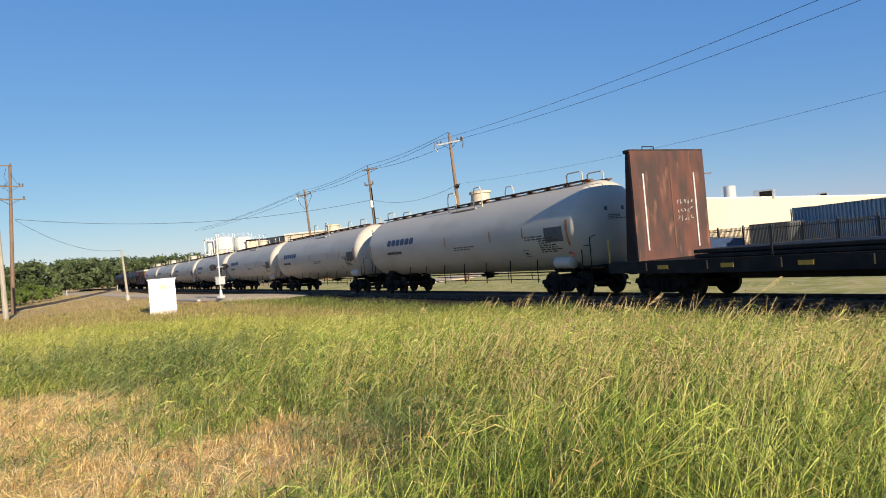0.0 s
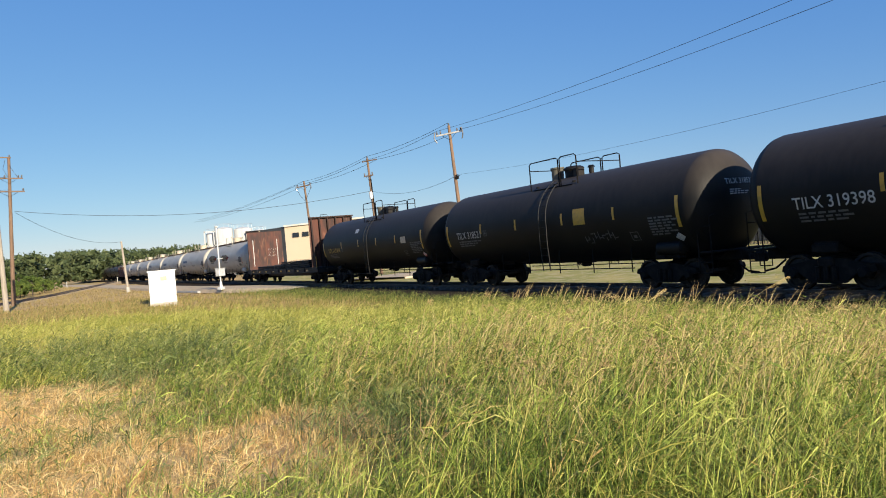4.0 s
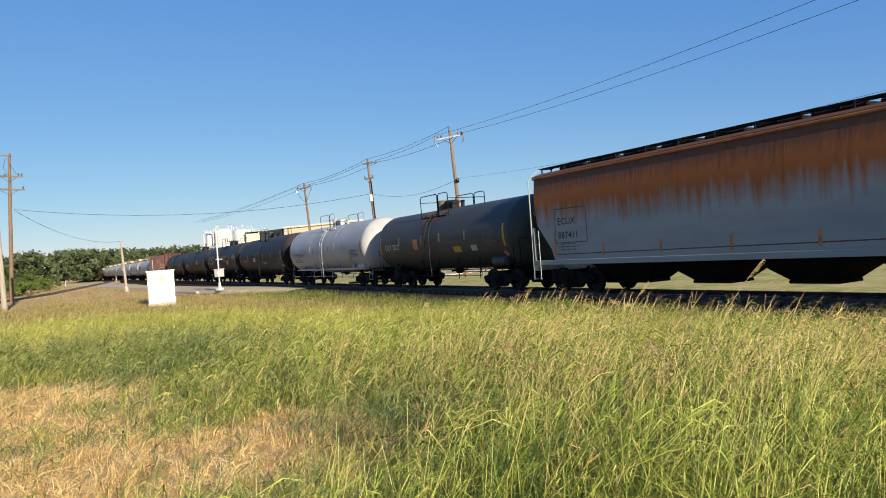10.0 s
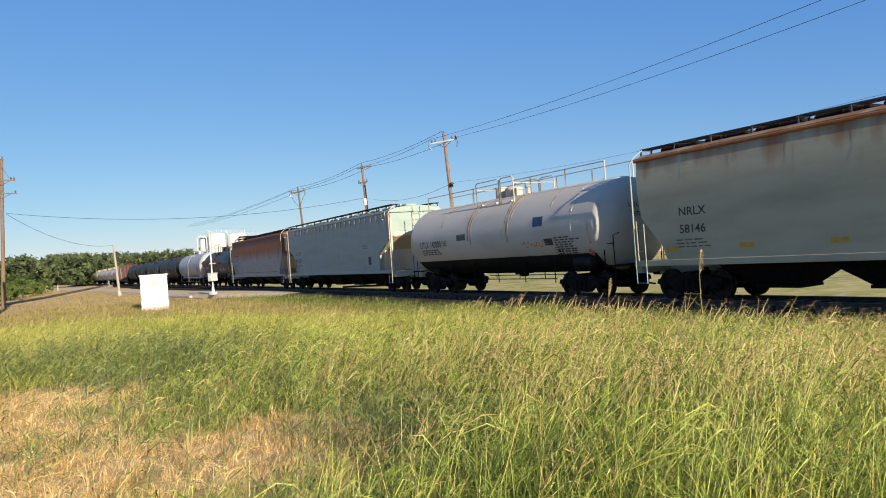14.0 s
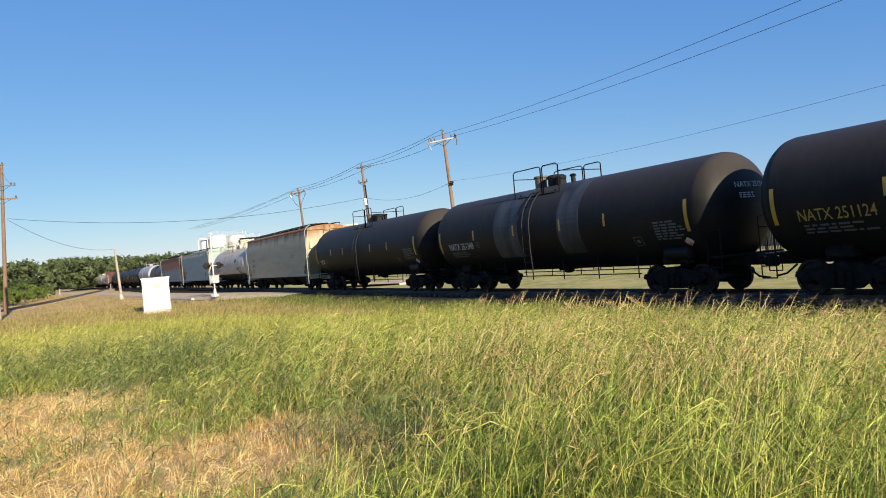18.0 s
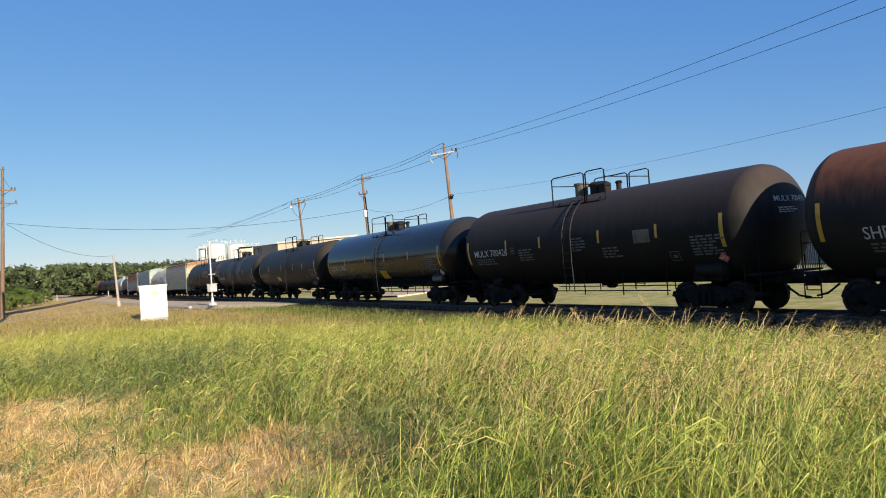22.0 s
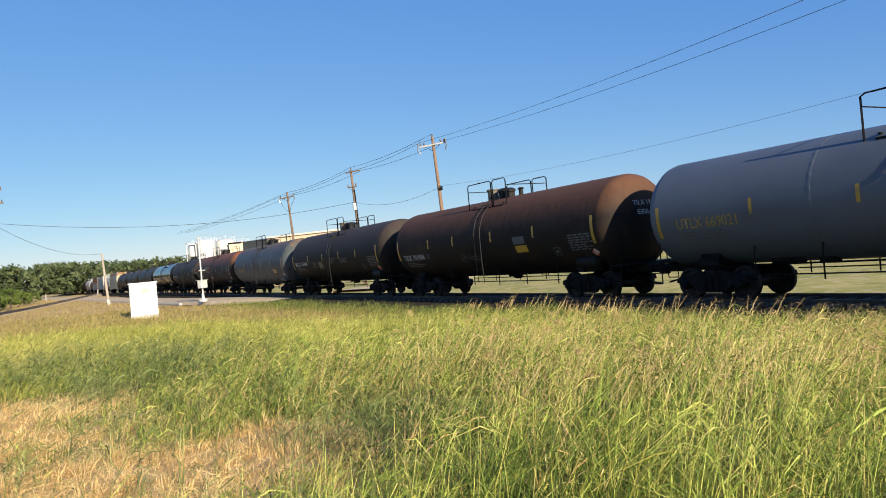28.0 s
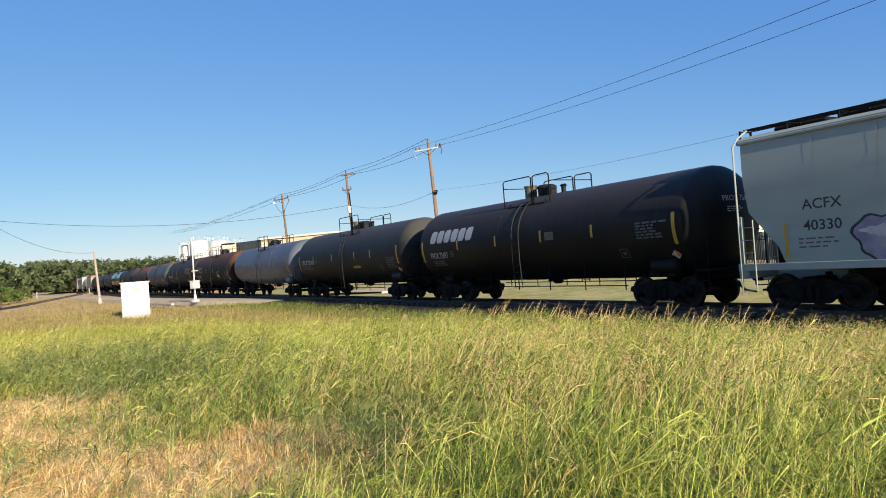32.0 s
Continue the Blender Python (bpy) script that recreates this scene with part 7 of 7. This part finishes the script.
def field():
    rng = np.random.default_rng(21)

    def sow(n, r0, r1, keep, power=1.0, half=41.0):
        x, y = scatter(rng, n, r0, r1, half, power)
        d = offset_of(x, y)
        k = rng.uniform(0, 1, n) < keep(x, y) * (d > 2.6)
        return x[k], y[k]

    def tall(x, y):
        """Height of the sward: tall to the right and by the track, short where dry."""
        r = np.hypot(x, y)
        side = smooth(-4, 2.5, x)
        x = x / .9
        h = .30 + .30 * side + .10 * patchy(x, y, .8, 1) + .05 * smooth(14, 20, r)
        return h * (1 - .72 * dry(x, y))
    cl = lambda v: np.clip(v, 0, 1)
    # near: undergrowth coloured as the shade between stems, low tufts, then leafy stems above them
    left = lambda x: .35 + .65 * smooth(-3.5, 2.0, x)
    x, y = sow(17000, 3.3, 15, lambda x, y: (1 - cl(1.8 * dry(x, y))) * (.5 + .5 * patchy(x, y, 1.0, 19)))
    grow("undergrowth", M_UNDER, x, y, rng.uniform(.10, .30, len(x)) * (.6 + .8 * smooth(-4, 2, x)), rng.uniform(.006, .016, len(x)), rng.uniform(.3, 1.2, len(x)), rng, "low undergrowth blades coloured dark as the shade between grass stems")
    x, y = sow(9500, 3.2, 13.5, lambda x, y: (1 - .97 * cl(1.5 * dry(x, y))) * (.15 + .85 * patchy(x, y, 1.1, 2)))
    grow("green_grass", M_GREEN, x, y, tall(x, y) * .72, rng.uniform(.0022, .0058, len(x)), rng.uniform(.3, 1.0, len(x)), rng, "tall green grass bending in the wind", tuft=10, spread=.05)
    x, y = sow(5600, 3.2, 13.5, lambda x, y: (1 - .9 * cl(1.3 * dry(x, y))) * (.15 + .85 * patchy(x, y, 1.4, 7)) * left(x) * (1 - .6 * weedy(x, y)))
    grow("yellow_grass", M_YELLOW, x, y, tall(x, y) * .74, rng.uniform(.0022, .0055, len(x)), rng.uniform(.3, 1.0, len(x)), rng, "yellowing grass among the green", tuft=9, spread=.05)
    x, y = sow(15500, 3.4, 14.5, lambda x, y: (1 - .98 * cl(1.6 * dry(x, y))) * (.2 + .8 * patchy(x, y, 1.7, 11)) * (.45 + .55 * smooth(-5, 0, x)))
    leafy("leafy_grass", M_GREEN, x, y, tall(x, y) * rng.uniform(.7, 1.35, len(x)), rng, "green leafy grass stems bending in the wind")
    x, y = sow(6400, 3.4, 14.5, lambda x, y: (1 - .95 * cl(1.4 * dry(x, y))) * (.15 + .85 * patchy(x, y, 1.2, 13)) * left(x) * (1 - .6 * weedy(x, y)))
    leafy("leafy_grass", M_YELLOW, x, y, tall(x, y) * rng.uniform(.7, 1.4, len(x)), rng, "yellow-green leafy grass stems bending in the wind", 6)
    x, y = sow(1800, 3.4, 10, lambda x, y: patchy(x, y, 1.9, 17) ** 2 * (.4 + .6 * smooth(-4, 0, x)))
    leafy("dead_stems", M_STRAW, x, y, tall(x, y) * rng.uniform(.5, 1.1, len(x)), rng, "dead orange-brown stems among the grass", 5)
    x, y = sow(12000, 4, 21, lambda x, y: cl(weedy(x, y) * 1.2 + .03))
    leafy("weeds", M_WEED, x, y, rng.uniform(.25, .6, len(x)), rng, "dark olive green leafy weeds in clumps", 11, 1.3, .25)
    # bleached straw: lying stalks and short dead tufts
    x, y = sow(100000, 3.2, 15, lambda x, y: cl(.05 + 1.6 * dry(x, y)))
    grow("straw", M_STRAW, x, y, rng.uniform(.03, .15, len(x)), rng.uniform(.002, .006, len(x)), rng.uniform(.3, 2.8, len(x)), rng, "bleached dry straw lying on the bare patch", .1, .45)
    x, y = sow(5200, 3.2, 15, lambda x, y: cl(.04 + 1.4 * dry(x, y)))
    grow("straw", M_STRAW, x, y, rng.uniform(.12, .24, len(x)), rng.uniform(.002, .005, len(x)), rng.uniform(.2, .7, len(x)), rng, "short dead tufts of straw-coloured grass", tuft=12, spread=.05)
    x, y = sow(6000, 3.2, 12, lambda x, y: cl(1.2 * dry(x, y)) * patchy(x, y, 3.1, 4) ** 2)
    leafy("weeds", M_WEED, x, y, rng.uniform(.08, .22, len(x)), rng, "low olive weeds scattered over the dry patch", 6, .9)
    # middle
    x, y = sow(14500, 12.5, 29, lambda x, y: (.2 + .8 * smooth(4.5, 8, offset_of(x, y))) * (.2 + .8 * patchy(x, y, .7, 4)))
    grow("green_grass", M_GREENF, x, y, tall(x, y) * .85, rng.uniform(.005, .012, len(x)), rng.uniform(.2, .8, len(x)), rng, "green grass in the middle of the field", tuft=9, spread=.09)
    x, y = sow(9000, 12.5, 29, lambda x, y: (.04 + .96 * smooth(5.5, 10, offset_of(x, y))) * (.3 + .7 * patchy(x, y, .6, 9)) * (1 - .6 * weedy(x, y)))
    grow("yellow_grass", M_YELF, x, y, tall(x, y) * .58, rng.uniform(.005, .011, len(x)), rng.uniform(.2, .8, len(x)), rng, "yellowing grass in the middle of the field", tuft=9, spread=.09)
    x, y = sow(9000, 13.5, 26, lambda x, y: smooth(4.5, 8, offset_of(x, y)) * (.2 + .8 * patchy(x, y, .9, 14)))
    leafy("leafy_grass", M_GREENF, x, y, tall(x, y) * rng.uniform(.7, 1.3, len(x)), rng, "leafy grass stems in the middle of the field", 5, 1.5)
    # far
    x, y = sow(52000, 27, 62, lambda x, y: off_road(x, y) * (.3 + .7 * patchy(x, y, .25, 21)))
    grow("dry_grass", M_DRY, x, y, rng.uniform(.12, .4, len(x)), rng.uniform(.014, .03, len(x)), rng.uniform(.1, .6, len(x)), rng, "dry tan grass near the cabinet")
    x, y = sow(45000, 27, 62, lambda x, y: off_road(x, y) * (.35 + .65 * patchy(x, y, .3, 4)))
    grow("yellow_grass", M_FAR, x, y, rng.uniform(.12, .36, len(x)), rng.uniform(.014, .03, len(x)), rng.uniform(.1, .6, len(x)), rng, "far yellow grass near the cabinet")
    x, y = sow(40000, 27, 62, lambda x, y: off_road(x, y) * (.1 + .6 * patchy(x, y, .35, 6)))
    grow("green_grass", M_RANK, x, y, rng.uniform(.12, .36, len(x)), rng.uniform(.014, .03, len(x)), rng.uniform(.1, .6, len(x)), rng, "far green grass near the cabinet")
    # between the road and the second track
    a, b = rng.uniform(-90, -18, 60000), 46 + 134 * rng.uniform(0, 1, 60000) ** 1.6
    k = (b < 86 - 1.75 * (a / .9 + 34)) & (offset_of(a, b) > 5) & (off_road(a, b) > rng.uniform(0, 1, len(a)))
    a, b = a[k], b[k]
    grow("verge_grass", M_DRY, a, b, rng.uniform(.08, .26, len(a)), rng.uniform(.03, .06, len(a)), rng.uniform(.1, .6, len(a)), rng, "thin dry grass beside the second track")
    # beyond the railway
    a, b = rng.uniform(-12, 60, 56000), rng.uniform(20, 110, 56000)
    k = (offset_of(a, b) < -4.2) & (offset_of(a, b) > -42) & (patchy(a, b, .55, 23) * .7 + .3 * patchy(a, b, 1.9, 5) > rng.uniform(.15, .75, len(a)))
    a, b = a[k], b[k]
    grow("lawn_grass", M_LAWN, a, b, rng.uniform(.04, .16, len(a)), rng.uniform(.04, .08, len(a)), rng.uniform(.3, 1.2, len(a)), rng, "mown yellow-green lawn beyond the railway")
    # seed heads
    x, y = sow(2200, 4.5, 11, lambda x, y: (1 - dry(x, y)) * (.2 + .8 * smooth(-4, 2, x)) * (.3 + .7 * patchy(x, y, 1.3, 8)))
    seed_heads("seed_heads", x, y, tall(x, y) * rng.uniform(.8, 1.2, len(x)) + .05, rng, 32, 1.05)
    x, y = sow(260, 12, 36, lambda x, y: smooth(6, 11, offset_of(x, y)) * (.55 + .45 * smooth(-6, 2, x)) * (.3 + .7 * patchy(x, y, .6, 12)))
    seed_heads("seed_heads", x, y, tall(x, y) * rng.uniform(.7, 1.0, len(x)), rng, 14, .8)
    # rank growth along the foot of the ballast
    s = np.concatenate([rng.uniform(-18, 34, 18000), rng.uniform(-18, 0, 20000)])
    o = 2.0 + np.abs(rng.normal(0, 1, 38000)) * np.concatenate([np.full(18000, 1.8), np.full(20000, 2.8)])
    P = np.array([on_line(q, w)[0] for q, w in zip(s, o)])
    grow("track_weeds", M_RANK, P[:, 0], P[:, 1], rng.uniform(.25, .75, len(s)) * (.5 + .5 * patchy(P[:, 0], P[:, 1], .9, 2)), rng.uniform(.006, .013, len(s)), rng.uniform(.1, .5, len(s)), rng, "rank grass along the foot of the ballast")
    s = rng.uniform(-17, -2, 150)
    o = 2.1 + np.abs(rng.normal(0, 1.0, 150))
    P = np.array([on_line(q, w)[0] for q, w in zip(s, o)])
    seed_heads("seed_heads", P[:, 0], P[:, 1], rng.uniform(.4, .85, len(s)), rng, 12, .9)


field()

SWAY = []


def stalk(x, y, h, big, seed, label):
    """One tall stalk with an open head, on its own root so that the wind can move it."""
    r = np.random.default_rng(seed)
    o = thing("grass_stalk", pose(x, y, gz(x, y)), label, "grass stalk", "swaying stalks")
    part("stem", Shape().tube([(0, 0, -.03), (.02 * h, 0, h * .5), (.07 * h, 0, h * .85), (.12 * h, 0, h)], [.005 * big, .004 * big, .003 * big, .002 * big], 5), M_SEED, o)
    quads = []
    for k in range(110):
        t = r.uniform(0, 1)
        c = np.array([.12 * h + .057 * t * big, 0, h - .02 + (.08 * t - .11 * t * t) * big]) + r.normal(size=3) * np.array([.02, .03, .02]) * big * (.4 + .8 * t)
        a = np.array([.7, 0, -.4]) + r.normal(size=3) * .5
        a /= np.linalg.norm(a)
        b = np.cross(a, r.normal(size=3))
        b /= np.linalg.norm(b)
        l = r.uniform(.006, .012) * big
        quads.append(np.stack([c - a * l, c - b * l * .3, c + a * l, c + b * l * .3]))
    co = np.concatenate(quads)
    link("seed_head", raw_mesh("seed_head", co, np.arange(len(co)).reshape(-1, 4)), M_SEED, o)
    lf = Shape()
    for k in range(3):
        a = r.uniform(0, 6.28)
        z = h * r.uniform(.15, .55)
        e = Vector((math.cos(a), math.sin(a), 0)) * h * .16
        lf.add([(0, -.004 * big, z), (0, .004 * big, z), (e.x * .6, e.y * .6 + .004 * big, z + h * .14), (e.x * .6, e.y * .6 - .004 * big, z + h * .14), (e.x, e.y, z + h * .08)], [(0, 1, 2, 3), (3, 2, 4)])
    part("stem_leaves", lf, M_GREEN, o)
    SWAY.append((o, (x, y, gz(x, y)), seed, 5.0))


PLUMES = []


def plume(x, y, h, seed, label):
    """A long reed with a one-sided plume, on its own root: gusts lay it over."""
    r = np.random.default_rng(seed)
    o = thing("plume_grass", pose(x, y, gz(x, y)), label, "plume grass", "tall plumes by the track")
    line_ = [(.10 * h * t ** 2.2, 0, h * t - .05 * h * t ** 3) for t in np.linspace(0, 1, 12)]
    part("stem", Shape().tube(line_, [.007 - .005 * t for t in np.linspace(0, 1, 12)], 5), M_PLUME, o)
    quads = []
    for k in range(34):
        t = .72 + .28 * (k + r.uniform(0, 1)) / 34
        base = np.array([.10 * h * t ** 2.2, 0, h * t - .05 * h * t ** 3])
        reach = .15 * math.sin(math.pi * min(1, (t - .66) / .36)) ** .6 * r.uniform(.6, 1.1)
        side = r.normal(0, .35)
        for j in range(4):
            q = (j + .5) / 4
            c = base + np.array([reach * q * .75, side * reach * q * .6, reach * (1.3 * q - .5 * q * q)])
            a = np.array([.55, side * .6, 1.0 - .7 * q]) + r.normal(size=3) * .18
            a /= np.linalg.norm(a)
            b = np.cross(a, r.normal(size=3))
            b /= np.linalg.norm(b)
            quads.append(np.stack([c - a * .03, c - b * .0035, c + a * .03, c + b * .0035]))
    co = np.concatenate(quads)
    link("seed_head", raw_mesh("seed_head", co, np.arange(len(co)).reshape(-1, 4)), M_PLUME, o)
    for k in range(5):
        t0, a, L = r.uniform(.1, .5), r.uniform(0, 6.28), r.uniform(.3, .55)
        z = h * t0
        c, n_ = Vector((math.cos(a), math.sin(a), 0)), Vector((-math.sin(a), math.cos(a), 0)) * .006
        p0, p1, p2 = Vector((0, 0, z)), c * L * .5 + Vector((0, 0, z + L * .55)), c * L + Vector((0, 0, z + L * .45))
        part("leaf", Shape().add([p0 - n_ * .6, p0 + n_ * .6, p1 + n_, p1 - n_, p2], [(0, 1, 2, 3), (3, 2, 4)]), M_GREEN, o)
    PLUMES.append((o, (x, y, gz(x, y))))


plume(6.15, 17.0, 2.2, 1, "tall reed with a pale gold plume by the track")
plume(4.1, 17.6, 1.5, 2, "shorter reed with a pale gold plume by the track")
rs_ = np.random.default_rng(77)
sx, sy = scatter(rs_, 110, 5.2, 13, 36)
for k, (x, y) in enumerate(zip(sx, sy)):
    if x > -1.0 and dry(np.array([x]), np.array([y]))[0] < .3:
        stalk(float(x), float(y), float(rs_.uniform(.6, .95)), 1.1, 100 + k, "thin grass stalk with a nodding tan head")


def motions():
    """The train rolls along its line; every wheelset turns under it."""
    times = [i * .8 for i in range(41)]
    for car, place, bog in CARS:
        rows = []
        for t in times:
            s = place + gone(t)
            (ax, ay), _ = on_line(s + bog)
            (bx, by), _ = on_line(s - bog)
            rows.append((t, pose((ax + bx) / 2, (ay + by) / 2, 0, 0, 0, math.degrees(math.atan2(ay - by, ax - bx)))))
        walk(car, rows)
    spin = []
    for k in range(0, 32 * FPS + 1):
        t = k / FPS
        spin.append((t, pose(0, 0, 0, 0, math.degrees(gone(t) / .457) % 360, 0)))
    for ob in WHEELSETS:
        at = ob.location.copy()
        walk(ob, [(t, Matrix.Translation(at) @ m) for t, m in spin])
    gusts = ((0, 50), (1, 58), (2, 66), (3, 66), (4.5, 50), (6, 32), (8, 45), (9, 28), (10, 35), (11, 58), (12, 4), (13, 8), (14, 0), (15.5, -40), (17, -62), (19, -60), (20, -40), (21, -60), (22, -48), (23, -64), (25, -64), (27, -68), (32, -70))
    for k, (o, (x, y, z)) in enumerate(PLUMES):
        walk(o, [(t, pose(x, y, z, 3 * math.sin(t * 2.1 + k), a * (1 - .12 * k) - 5, 0)) for t, a in gusts])
    for o, (x, y, z), seed, amp in SWAY:
        rows = [(t, pose(x, y, z, amp * .4 * noise.noise((t * .5, seed * 3.1, 5)), amp * (.6 + 1.6 * noise.noise((t * .45, seed * 1.7, 0))), 0)) for t in times]
        walk(o, rows)


motions()
